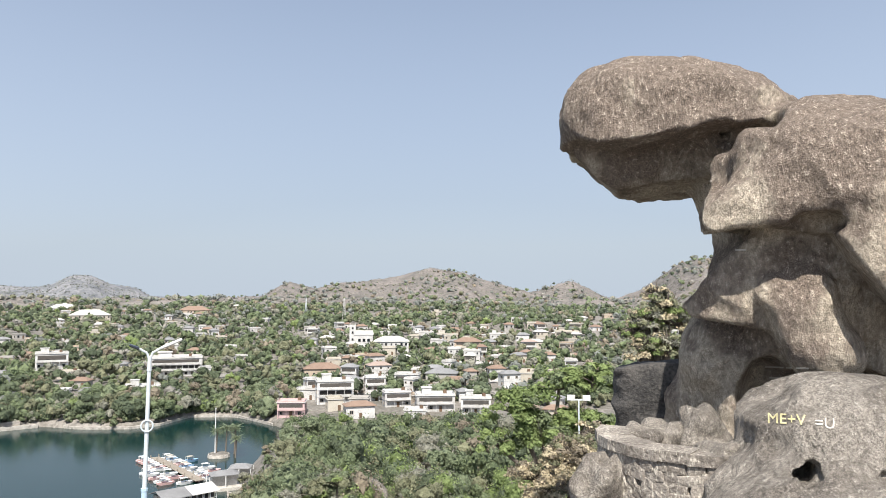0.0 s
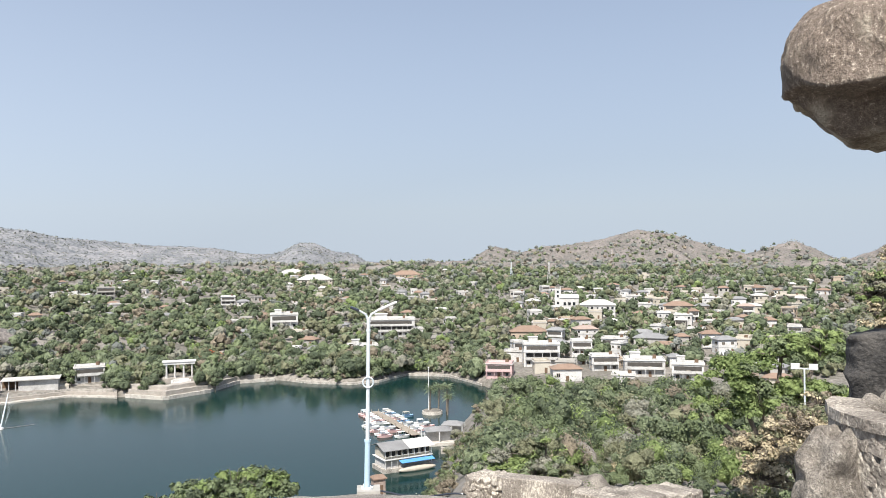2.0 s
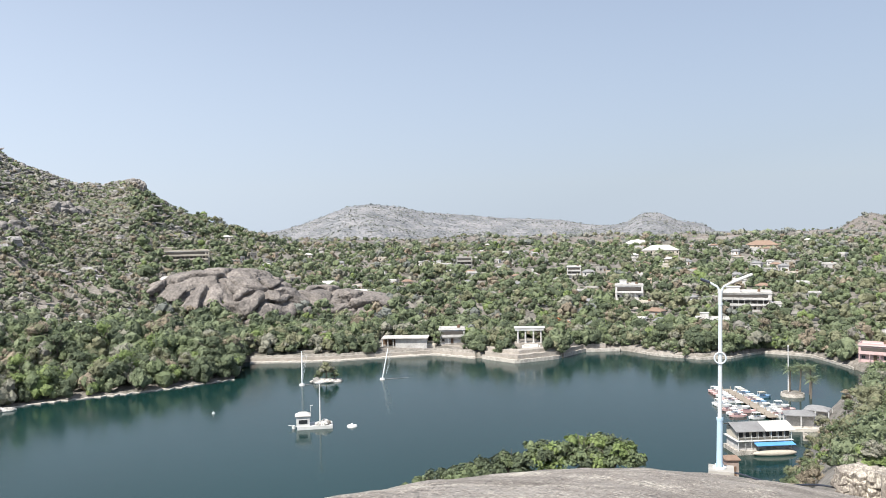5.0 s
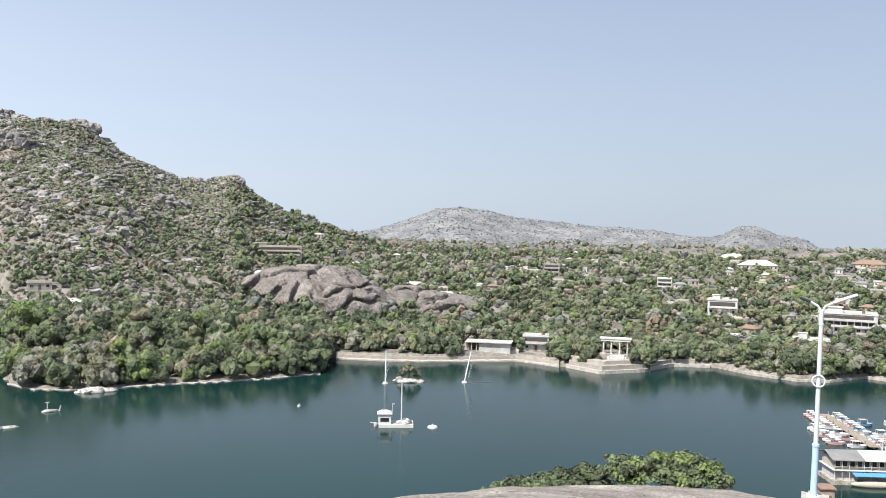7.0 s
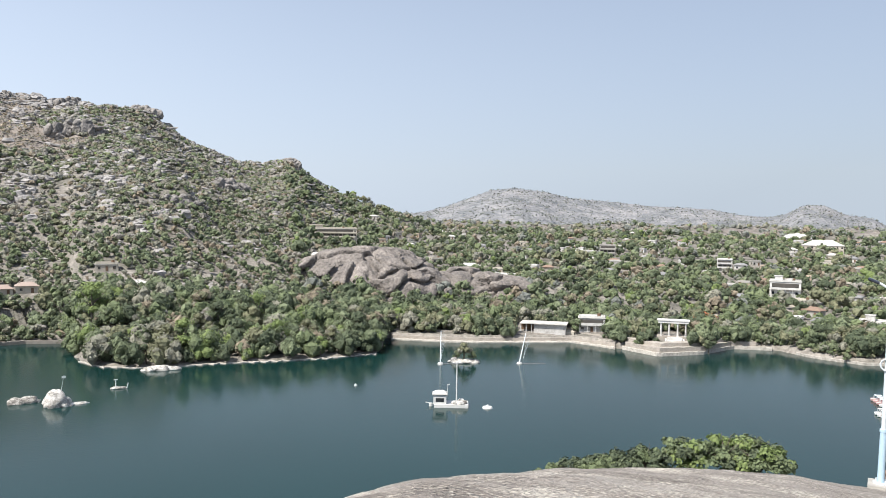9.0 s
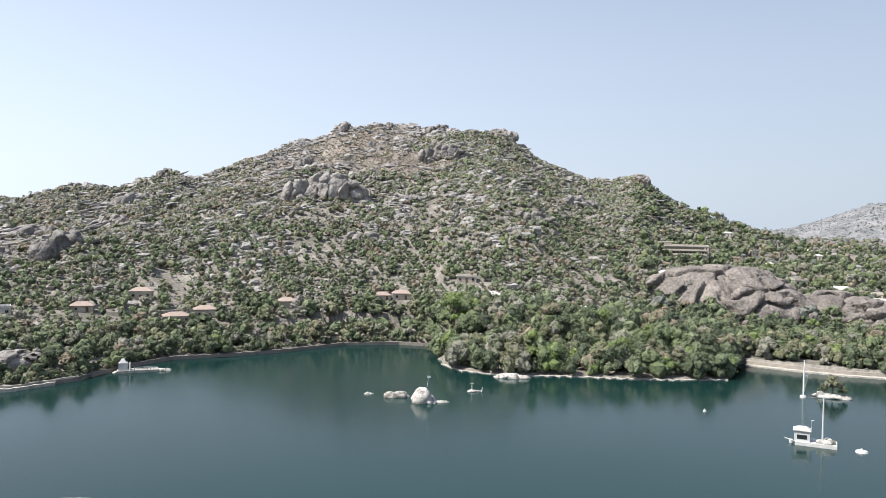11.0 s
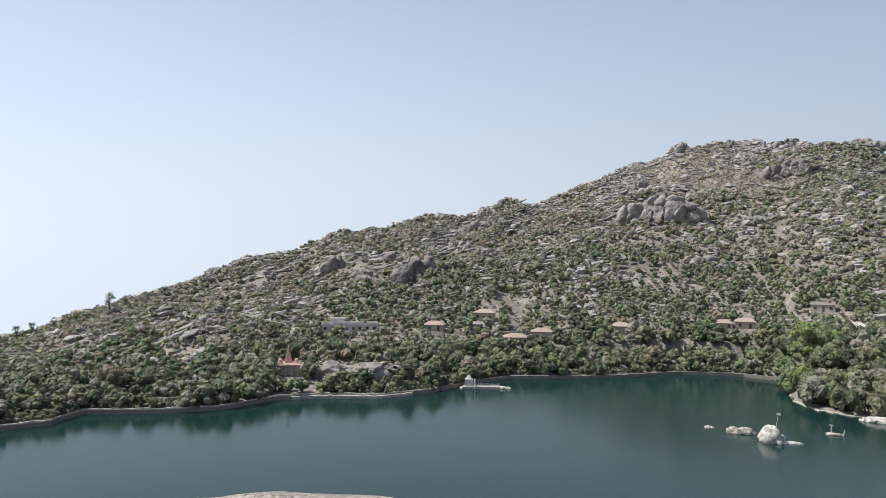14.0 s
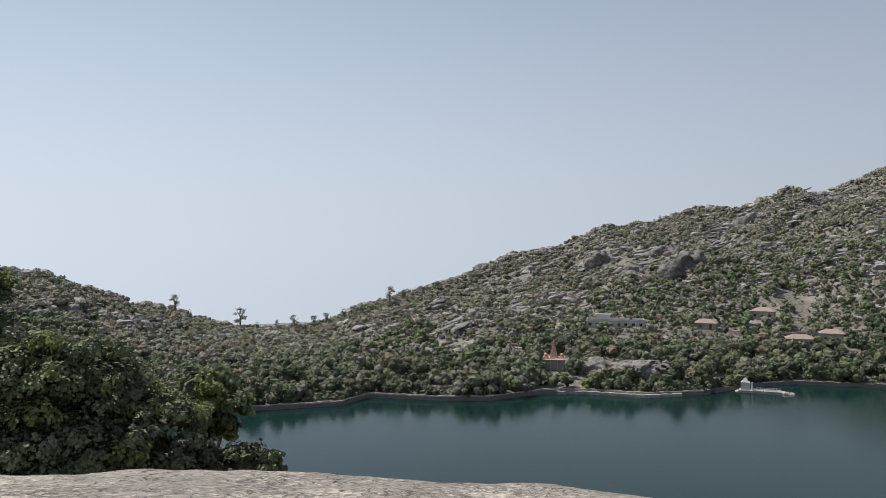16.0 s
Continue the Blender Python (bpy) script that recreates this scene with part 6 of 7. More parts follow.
# outcrops gather in bands and along the crest
az, d = scatter(70000, 56, 150, 250, 900, lambda a, d: np.clip(0.05 + 0.55 * (fractal(a * 0.22, d / 45, 3, 51) > 0.5) + 0.5 * (np.abs(hill_t(a, d) - 0.985) < 0.02), 0, 1) * (hill_t(a, d) > 0.14) * (hill_t(a, d) < 1.01))
az, d = az[:5200], d[:5200]
size = 0.7 + 2.9 * rng.random(len(az)) ** 3 + 1.4 * rng.random(len(az)) * (hill_t(az, d) > 0.95)
boulders("hill_boulders", "grey brown granite boulders strewn over the hillside", place(az, d)[size > 1.7], size[size > 1.7], BOULDER, 3)
boulders("small_boulders", "small grey granite stones strewn over the hillside", place(az, d)[size <= 1.7], size[size <= 1.7], BOULDER, 13, sub=1)
az, d = scatter(16000, 86, 128, 300, 800, lambda a, d: np.clip(0.22 + 0.78 * (fractal(a * 0.3, d / 40, 2, 57) > 0.2), 0, 1) * (hill_t(a, d) > 0.3) * (hill_t(a, d) < 0.985))
az, d = az[:4200], d[:4200]
boulders("hill_ledges", "long slanting granite ledges across the western hillside", place(az, d), 0.5 + 1.9 * rng.random(len(az)) ** 2.5, BOULDER, 4, az, 16.0, 3.2, sub=1)
az, d = scatter(9000, 58, 90, 380, 840, lambda a, d: (0.15 + 0.85 * (fractal(a * 0.3, d / 40, 2, 58) > 0.25)) * (hill_t(a, d) > 0.36) * (hill_t(a, d) < 0.985))
az, d = az[:2000], d[:2000]
boulders("summit_ledges", "level granite ledges below the summit", place(az, d), 0.6 + 1.9 * rng.random(len(az)) ** 2.5, BOULDER, 5, az, -4.0, 2.8, sub=1)
# scrub on the dry slopes, denser and greener towards the lake
az, d = scatter(92000, 55, 152, 240, 900, lambda a, d: np.clip(1.05 - 0.25 * hill_t(a, d) + 0.65 * fractal(a * 0.2, d / 50, 4, 61), 0.3, 1) * np.interp(hill_t(a, d), [0.3, 0.5], [0.7, 1.0]) * (hill_t(a, d) > 0.05) * (hill_t(a, d) < 1.02))
more_az, more_d = scatter(4200, 126, 152, 238, 500, lambda a, d: 1.0 * (hill_t(a, d) > 0.04) * (hill_t(a, d) < 1.01))
az, d = np.concatenate([az, more_az, rng.uniform(121, 137, 900)]), np.concatenate([d, more_d, rng.uniform(380, 470, 900)])
high = hill_t(az, d) > 0.36 + 0.18 * fractal(az * 0.15, d / 90, 2, 71)
brown = high & (np.abs(az - 85 + 6 * fractal(az * 0.1, d / 80, 2, 17)) < 7) & (hill_t(az, d) > 0.62)
green = high & ~brown & (az < 80 + 8 * fractal(az * 0.12, d / 90, 2, 19))
grey = high & ~brown & ~green
woods("slope_scrub", "green and olive scrub on the hillside above the spit", az[green], d[green], (0.7, 3.0), 0.75, 9, 0.36, [0.5, 0.6, 1.2, 1.0, 1.6, 0.1, 0, 0, 3.0, 3.6], 1, 1)
woods("brown_scrub", "dry pinkish brown scrub below the summit", az[brown], d[brown], (0.6, 1.9), 0.7, 8, 0.36, [0, 0, 0.6, 4, 3, 0, 0, 0, 0.4, 1.5, 0.8], 0, 1)
woods("grey_scrub", "dry grey brown scrub on the western hillside", az[grey], d[grey], (0.7, 2.6), 0.75, 9, 0.36, [0.8, 0.6, 2.0, 1.8, 3.2, 0, 0, 0.5, 1.0, 3.0], 1, 1)
woods("foot_scrub", "green and olive bushes at the foot of the hill", az[~high], d[~high], (1.0, 3.8), 0.9, 12, 0.3, [2.0, 1.4, 1.5, 1.2, 0.8, 0, 0, 0, 4.5, 3], 1, 2)
az, d = scatter(3400, 75.9, 152, 225, 375, lambda a, d: 1.0 * (d > np.interp(a, SHORE_AZ, SHORE_D) + 1.2) * (d < np.interp(a, SHORE_AZ, SHORE_D) + 46))
woods("hill_foot_trees", "dense dark trees along the foot of the hill", az, d, (1.6, 4.4), 1.0, 26, 0.2, [5, 2, 1.5, 0.8, 0.3, 0.1, 0, 0, 3, 1], 1, 4)
az = rng.uniform(77, 152, 900)
az = az[np.abs(az - 111.2) > 1.7]
d = np.interp(az, SHORE_AZ, SHORE_D) + rng.uniform(2.2, 6.5, len(az))
woods("shore_bushes", "low dark bushes hanging over the lake wall", az, d, (0.9, 2.0), 0.9, 14, 0.25, [5, 2, 2, 1, 0.5, 0, 0, 0, 2, 1], 1, 2)
az, d = scatter(620, 55.4, 76.4, 262, 340, lambda a, d: 1.0 * (d > np.interp(a, SHORE_AZ, SHORE_D) + 1.0))
woods("spit_trees", "dense green trees filling the wooded spit", az, d, (2.4, 5.2), 1.15, 56, 0.14, [5, 4, 1, 0.7, 0.1, 0.8, 0, 0, 4, 0.8], 1, 6)
# a few thin trees on the western saddle
sad = random.Random(21)
for a, dd, h in ((123.4, 440, 13), (122.4, 455, 9), (125.5, 420, 7), (126.8, 415, 9), (128.0, 405, 8), (128.9, 400, 11), (130.4, 392, 7), (131.6, 388, 7), (134.2, 402, 10), (138.6, 425, 9), (140.6, 436, 5), (145.2, 470, 4), (133.0, 392, 6), (121.0, 470, 6), (104.3, 690, 6), (103.9, 690, 5)):
    q = heading(a, dd, float(land(a, dd)))
    tree(sad.choice(("olive", "green", "dark")), 3, q.x, q.y, q.z - 0.3, h, sad.uniform(0, 360), "trees on the saddle")


# ---- granite outcrops of the far side ----
def local_frame(az, d, z):
    return Matrix.Translation(heading(az, d, z)) @ Matrix.Rotation(R(az), 4, "Z")


def slabs(count, lo, hi, stretch, seed, width, depth, step_out):
    """Relief of great slabs: each cell stands out by its own amount, with a cleft between neighbours."""
    g = np.random.default_rng(seed)
    c, off = g.uniform(lo, hi, (count, 3)), g.uniform(-step_out, step_out, count)
    k = np.array(stretch)

    def relief(p):
        q = p + noise3(p, 0.09, seed, 2)[..., None] * 4.0
        near = np.full(q.shape[:-1], 1e9)
        second, who = near.copy(), np.zeros(q.shape[:-1], int)
        for i in range(count):
            d = (((q - c[i]) * k) ** 2).sum(-1) ** 0.5
            first = d < near
            second = np.where(first, near, np.minimum(second, d))
            who = np.where(first, i, who)
            near = np.where(first, d, near)
        return off[who] + depth * np.exp(-((second - near) / width) ** 2) + noise3(p, 0.3, seed + 3, 3) * 0.5
    return relief


def whale(p):
    f = smin(egg(p, (1, 8, -4), (50, 38, 31), 2.3, -3), egg(p, (60, 14, -8), (52, 30, 23), 2.2, -5), 4)
    return smin(f, egg(p, (-32, 0, -5), (22, 26, 19), 2.2), 3)


rock("granite_dome", whale, slabs(150, (-56, -36, -8), (114, 40, 30), (0.6, 0.7, 1.1), 9, 1.5, 3.6, 1.5), (-58, -36, -6), (114, 46, 31), 0.9, DOME, "broad bare pinkish granite dome with dark cracks", local_frame(56.3, 412, 6.0))


def crag(p):
    f = smin(egg(p, (0, 0, 0), (16, 12, 13), 2.8), egg(p, (-20, 2, -3), (14, 10, 11), 2.4), 2)
    return smin(f, egg(p, (17, -2, -4), (9, 9, 12), 2.6), 1)


CRAG = material("dark_weathered_crag", [(0.08, 0.075, 0.071), (0.19, 0.176, 0.165), (0.32, 0.298, 0.28)], 0.25, bump=1.0, bump_scale=0.8, spread=0.16, crags=0.3)
crag_grain = slabs(60, (-36, -14, -12), (28, 14, 14), (1.0, 1.0, 0.7), 5, 1.2, 3.0, 2.2)


for a, dd, s, up in ((84.0, 552, 0.95, 2), (86.0, 690, 0.7, 0), (75.6, 700, 0.8, 0), (101.6, 470, 0.9, -2), (97.5, 640, 0.7, 0), (66.5, 640, 0.7, 0), (108, 520, 0.6, 0), (81.6, 474, 0.8, -5), (69.4, 500, 0.7, -4), (103.5, 520, 0.8, -4), (106.0, 470, 0.7, -5), (98.6, 560, 0.8, -4), (83.1, 812, 0.6, -1.5), (80.0, 818, 0.55, -1.5), (76.0, 826, 0.6, -2), (72.0, 828, 0.65, -2), (61.9, 850, 0.7, -1.5), (60.6, 860, 0.6, -3), (95.4, 752, 0.55, -1.5), (101.2, 712, 0.5, -2), (99.6, 722, 0.45, -1.5), (107.4, 655, 0.5, -2), (115.0, 570, 0.4, -1.5), (88.6, 790, 0.5, -4), (91, 780, 0.4, -3)):
    m = local_frame(a, dd, float(land(a, dd)) + up) @ Matrix.Scale(s, 4)
    if a == 84.0:
        first = rock("granite_crag", crag, crag_grain, (-38, -16, -12), (30, 18, 16), 1.0, CRAG, "rugged granite crag standing out of the slope", m)
        tagged(first, group="crags on the hillside")
    else:
        copy_thing(first, m @ Matrix.Rotation(a, 4, "Z"))



def quay_slab(p):
    return smin(egg(p, (0, 0, 0), (15, 9, 5.0), 2.2, 10), egg(p, (-12, 4, 1.5), (9, 7, 4.5), 2.2), 1.5)


rock("shore_slab", quay_slab, slabs(30, (-18, -8, -4), (16, 10, 6), (0.5, 0.8, 1.0), 15, 0.7, 1.2, 0.5), (-24, -11, -3), (17, 13, 8), 0.5, CRAG, "sloping grey granite slab above the lake quay", local_frame(106.3, 281, 3.2))

# ---- trees that can be told apart ----
wood = random.Random(8)
plant(wood, 12.6, 54.5, 85, lambda a, u: shore_of(a) + 5 + 45 * u * u, (6, 11), ("dark", "dark", "green", "olive", "green", "dry"), "trees along the far shore", 4.5, CLEAR)
plant(wood, 55.6, 75.6, 62, lambda a, u: shore_of(a) + 4 + 44 * u, (8, 13), ("dark", "green", "green", "dark", "olive", "dry", "fresh"), "trees of the wooded spit", 4.0, CLEAR)
plant(wood, 76.8, 152, 60, lambda a, u: shore_of(a) + 6 + 34 * u * u, (5, 10), ("dark", "dark", "green", "olive", "dry"), "trees at the foot of the hill", 4.0, CLEAR)
for az, d, h, k in ((32.4, 338, 9, "orange"), (31.6, 340, 8, "orange"), (49.0, 266, 7.0, "olive"), (48.4, 266, 5.5, "green"), (49.6, 266.5, 5.5, "green"), (23.0, 309, 5, "green"), (36.4, 302, 7, "green"), (31.6, 306, 7, "dark"), (28.2, 326, 7, "green")):
    q = heading(az, d, float(land(az, d)) if az not in (49.0, 48.4, 49.6) else 0.6)
    tree(k, 0, q.x, q.y, max(q.z, 0.4), h, 40, "trees along the far shore")
# slope below the viewpoint
plant(wood, -13, 9.5, 40, lambda a, u: 135 + 110 * u, (5, 9), ("dark", "green", "olive", "green", "dry", "dark"), "trees on the slope below", 5.0)
plant(wood, 11, 17, 12, lambda a, u: min(float(np.interp(a, NEAR_AZ, NEAR_D)) - 8, 140 + 80 * u), (3, 5), ("olive", "green", "dry"), "trees on the slope below", 5.0)


# ---- near trees with single leaves ----
def leafy(name, label, az, d, lobes, count, leaf, kinds, base=None, up=0.9, group="", seed=1, twigs=10):
    """A near tree: lobes (heading, drop angle, metres, radius) of single leaves round limbs."""
    ground_z = float(land(az, d)) if base is None else base
    ob = new(name)
    root = heading(az, d, ground_z)
    ob.location = root
    g = np.random.default_rng(seed)
    cs, rs = [], []
    for a, el, dd, r in lobes:
        c = heading(a, dd, EYE + dd * math.tan(R(el))) - root
        cs.append(c)
        rs.append(r)
    v, f = [], []
    mid = sum(cs, Vector()) / len(cs)
    fork = Vector((mid.x * 0.35, mid.y * 0.35, max(mid.z * 0.45, 0.4)))
    limb(v, f, (0, 0, -0.8), fork, 0.04 * max(mid.z, 2), 0.03 * max(mid.z, 2), 8)
    for i, c in enumerate(cs):
        limb(v, f, fork, c, 0.02 * max(mid.z, 2), 0.012 * max(mid.z, 2), 6)
        for j in range(twigs):
            w = Vector(g.normal(size=3)).normalized()
            w.z = abs(w.z)
            limb(v, f, c, c + w * rs[i] * 0.85, 0.008 * max(mid.z, 2), 0.003, 4)
    part("trunk", mesh_of("trunk", v, f, BARK, smooth=True), None, ob, "forked grey brown trunk and limbs")
    area = np.array(rs) ** 2
    vs, fs, ks, base_n = [], [], [], 0
    for i, (c, r) in enumerate(zip(cs, rs)):
        # each lobe is built of smaller sprays of leaves
        m = max(6, int(26 * r / max(rs)))
        w = g.normal(size=(m, 3))
        w /= np.linalg.norm(w, axis=1)[:, None]
        w[:, 2] = np.abs(w[:, 2]) * 1.05 - 0.35
        sub = np.array(c[:])[None] + w * r * g.uniform(0.45, 0.95, (m, 1))
        sr = np.full(m, r * 0.36) * g.uniform(0.7, 1.25, m)
        n = max(8, int(count * area[i] / area.sum() / m))
        vv, ff = clumps(g, sub, np.stack([sr, sr, sr * 0.8], -1), n, np.full(m, leaf), up)
        vs.append(vv)
        fs.append(ff + base_n)
        ks.append(np.repeat(g.choice(len(kinds), m), n))
        base_n += len(vv)
    part("crown", mesh_of("crown", np.concatenate(vs), np.concatenate(fs), kinds, np.concatenate(ks)), None, ob)
    return tagged(ob, label, "tree", group)


leafy("broadleaf_tree", "rounded green treetop just below the granite edge", 30, 47, [(27.9, -16.2, 47, 1.9), (30.4, -16.2, 47, 1.8), (33.0, -16.5, 48, 1.8), (29.2, -15.9, 48, 1.6), (31.6, -18.5, 46, 2.0), (28.4, -19, 46, 2.0), (34.4, -18.8, 46, 1.7)], 26000, 0.11, [LEAF[1], LEAF[0], LEAF[5]], seed=2)
leafy("broadleaf_tree", "low green treetop beside the granite edge", 37, 46, [(35.6, -17.2, 46, 1.6), (37.8, -17.5, 46, 1.4), (39.6, -17.9, 45, 1.3), (41.6, -18.3, 44, 1.2), (43.4, -18.8, 43, 1.0)], 16000, 0.10, [LEAF[1], LEAF[0]], seed=3)
leafy("broadleaf_tree", "bright green leafy tree below the rock", -7.5, 62, [(-5.0, -8.6, 60, 2.4), (-8.2, -6.9, 62, 2.4), (-10.6, -6.4, 62, 2.2), (-7.0, -10.4, 60, 2.6), (-10.0, -9.5, 61, 2.6), (-3.6, -10.8, 59, 1.8)], 42000, 0.11, [LEAF[5], LEAF[5], LEAF[1]], seed=4)
leafy("dry_shrub", "thin dry brown shrub with bare twigs", -9.3, 30, [(-8.2, -12.2, 30, 0.9), (-10.2, -11.8, 30, 1.0), (-9.2, -13.8, 29, 1.1), (-11.2, -13.4, 29, 0.8), (-7.4, -14, 29, 0.8), (-10.4, -9.9, 31, 0.7), (-6.2, -13.2, 30, 1.0), (-8.6, -11.2, 30.5, 0.9), (-6.8, -15.2, 29, 1.0), (-11.8, -12.2, 30, 0.9)], 26000, 0.045, [LEAF[10], LEAF[3], LEAF[10], LEAF[2]], seed=5, twigs=40)
leafy("dry_shrub", "yellowish dry tree behind the dark block", -15.2, 36, [(-14.4, -2.0, 36, 1.0), (-15.8, -1.2, 36, 1.1), (-16.8, -2.4, 36, 1.0), (-14.2, -4.0, 35, 1.0), (-15.8, -3.8, 35, 1.1), (-15.0, -0.2, 36, 0.8), (-13.6, -2.8, 36, 0.8)], 26000, 0.045, [LEAF[10], LEAF[2], LEAF[9], LEAF[5]], seed=6, twigs=30)
leafy("broadleaf_tree", "dark leafy tree beyond the granite edge", 144, 16, [(142.6, -9.6, 15.5, 1.0), (145.8, -10.8, 15, 1.3), (148.8, -9.5, 15, 1.25), (140.0, -12.5, 15, 1.0), (143.2, -13.2, 14.5, 1.2), (147, -14, 14.5, 1.2), (151, -12, 14.5, 1.3), (146.2, -8.4, 15, 1.1), (143.6, -8.9, 15.2, 0.9), (141.4, -15.2, 14.5, 1.0), (138.8, -14.6, 15, 0.75)], 60000, 0.045, [LEAF[1], LEAF[8], LEAF[1], LEAF[5]], base=44.0, seed=7)
leafy("broadleaf_tree", "light green young tree with drooping leaves", 136.2, 17, [(136.2, -10.6, 16.5, 0.75), (134.9, -11.6, 16.4, 0.6), (137.4, -11.8, 16.6, 0.6), (136.0, -13.2, 16.5, 0.6)], 13000, 0.06, [LEAF[5], LEAF[5], LEAF[1]], base=44.2, seed=8)
leafy("broadleaf_tree", "low dark bush at the granite edge", 133, 15.5, [(134.2, -14.9, 15.2, 0.5), (132.6, -15.3, 15, 0.42), (137.0, -15.0, 15.2, 0.5)], 4000, 0.06, [LEAF[1], LEAF[0]], base=44.3, seed=9)
leafy("broadleaf_tree", "tall leafy tree at the end of the granite top", 152, 17, [(150.3, -3.0, 16, 0.8), (151.6, -5.5, 16, 1.1), (150.2, -7.2, 16, 0.7), (153.5, -2.5, 16, 1.1)], 16000, 0.05, [LEAF[1], LEAF[8], LEAF[5]], base=44.0, seed=10)


leafy("broadleaf_tree", "yellow green bushy tree behind the stone stack", 7.0, 46, [(7.8, -13.6, 47, 1.3), (9.6, -14.2, 47, 1.4), (11.4, -14.9, 46, 1.2), (8.6, -15.6, 45, 1.4), (10.4, -16.2, 45, 1.3), (12.4, -15.6, 45, 0.9), (7.0, -15.4, 45, 1.2)], 36000, 0.07, [LEAF[5], LEAF[9], LEAF[2], LEAF[8]], seed=14)


# ---- street lamp on the granite top ----
POLE = material("pale_blue_pole_paint", [(0.32, 0.45, 0.56), (0.46, 0.58, 0.67)], 2.0, rough=0.4, bump=0.05)
PANEL = material("dark_solar_cell", [(0.02, 0.025, 0.035), (0.04, 0.045, 0.06)], 4.0, rough=0.2, bump=0)


def street_lamp(az, d):
    ob = new("street_lamp")
    ob.matrix_basis = Matrix.Translation(heading(az, d, float(top_height(az, d)))) @ Matrix.Rotation(R(az), 4, "Z")
    bm = bmesh.new()
    box(bm, (0.05, 0, 0.0), (0.75, 0.75, 0.4))
    part("footing", bm, GREY, ob, "square concrete footing")
    bm = bmesh.new()
    tube(bm, (0, 0, 0.2), (0, 0, 0.24), 0.2, 0.2, 16)
    for i in range(4):
        tube(bm, (0.16 * math.cos(i * 1.57 + 0.8), 0.16 * math.sin(i * 1.57 + 0.8), 0.2), (0.16 * math.cos(i * 1.57 + 0.8), 0.16 * math.sin(i * 1.57 + 0.8), 0.32), 0.018, 0.018, 6)
    part("base_plate", bm, STEEL, ob)
    bm = bmesh.new()
    tube(bm, (0, 0, 0.2), (0.03, 0, 1.7), 0.095, 0.09, 16)
    tube(bm, (0.03, 0, 1.7), (0.03, 0, 1.78), 0.105, 0.105, 16)
    part("pole_sleeve", bm, POLE, ob, "pale blue lower sleeve")
    bm = bmesh.new()
    tube(bm, (0.03, 0, 1.78), (0.09, 0, 5.75), 0.068, 0.058, 16)
    tube(bm, (0.085, 0, 5.3), (0.085, 0, 5.36), 0.075, 0.075, 16)
    part("pole", bm, STEEL, ob, "grey white upper pole")
    bm = bmesh.new()
    rings = []
    for i in range(18):
        a = i * math.tau / 18
        rings.append([bm.verts.new((0.06 + (0.17 + 0.025 * math.cos(b)) * math.cos(a), -0.08 + 0.025 * math.sin(b), 3.65 + (0.17 + 0.025 * math.cos(b)) * math.sin(a))) for b in (0, 1.57, 3.14, 4.71)])
    for i in range(18):
        for k in range(4):
            bm.faces.new((rings[i][k], rings[(i + 1) % 18][k], rings[(i + 1) % 18][(k + 1) % 4], rings[i][(k + 1) % 4]))
    part("cable_coil", bm, STEEL, ob, "coil of pale cable tied to the pole")
    for sx, tip, paint in ((1, (1.02, 0, 6.25), PAINT), (-1, (-0.5, 0, 6.1), PANEL)):
        bm = bmesh.new()
        pts = [(0.09, 0, 5.6), (0.09 + sx * 0.08, 0, 5.85), (0.09 + sx * 0.3, 0, 5.98)]
        for a, b in zip(pts, pts[1:]):
            tube(bm, a, b, 0.035, 0.035, 8)
        arm = part("arm", bm, STEEL, ob)
        bm = bmesh.new()
        a, b = Vector(pts[-1]), Vector(tip)
        made = box(bm, (0, 0, 0), ((b - a).length, 0.3, 0.08))
        bmesh.ops.bevel(bm, geom=[e for e in bm.edges], offset=0.025, segments=1, affect="EDGES")
        bm.transform(Matrix.Translation((a + b) / 2) @ Matrix.Rotation(-math.atan2(b.z - a.z, b.x - a.x), 4, "Y"))
        part("lamp_head", bm, paint, arm)
    tagged(ob, "pale blue street lamp with two angled heads", "street lamp")


street_lamp(20.9, 25.6)




def path_lamp(az, d):
    """A thin lamp post on the lakeside path."""
    ob = basics("path_lamp", az, d, float(land(az, d)))
    bm = bmesh.new()
    tube(bm, (0, 0, -0.5), (0, 0, 9.0), 0.13, 0.09, 8)
    part("pole", bm, STEEL, ob)
    bm = bmesh.new()
    box(bm, (0.5, 0, 9.05), (1.1, 0.3, 0.14), 0, 0.8)
    part("lamp_head", bm, PAINT, ob)
    tagged(ob, "tall thin grey lamp post by the lake path", "lamp post")


path_lamp(137.5, 246)


# ---- stones, steps and walls by the viewpoint ----
def stone_mesh(seed, mat, sub=2):
    bm = bmesh.new()
    ball(bm, (0, 0, 0), (1, 1, 1), sub, 0.25, seed)
    for v in bm.verts:
        v.co = Vector([math.copysign(abs(c) ** 0.27, c) for c in v.co]) * 0.5
    me = bpy.data.meshes.new("stone")
    bm.to_mesh(me)
    bm.free()
    me.materials.append(mat)
    return me


STONES = [stone_mesh(i, PALE_STONE) for i in range(5)]
MORTAR = material("grey_mortar", [(0.16, 0.14, 0.12), (0.3, 0.265, 0.23)], 3.0, bump=0.5)


def stone(parent, m, r):
    s = new("stone", STONES[r.randrange(5)])
    s.parent = parent
    s.matrix_basis = m


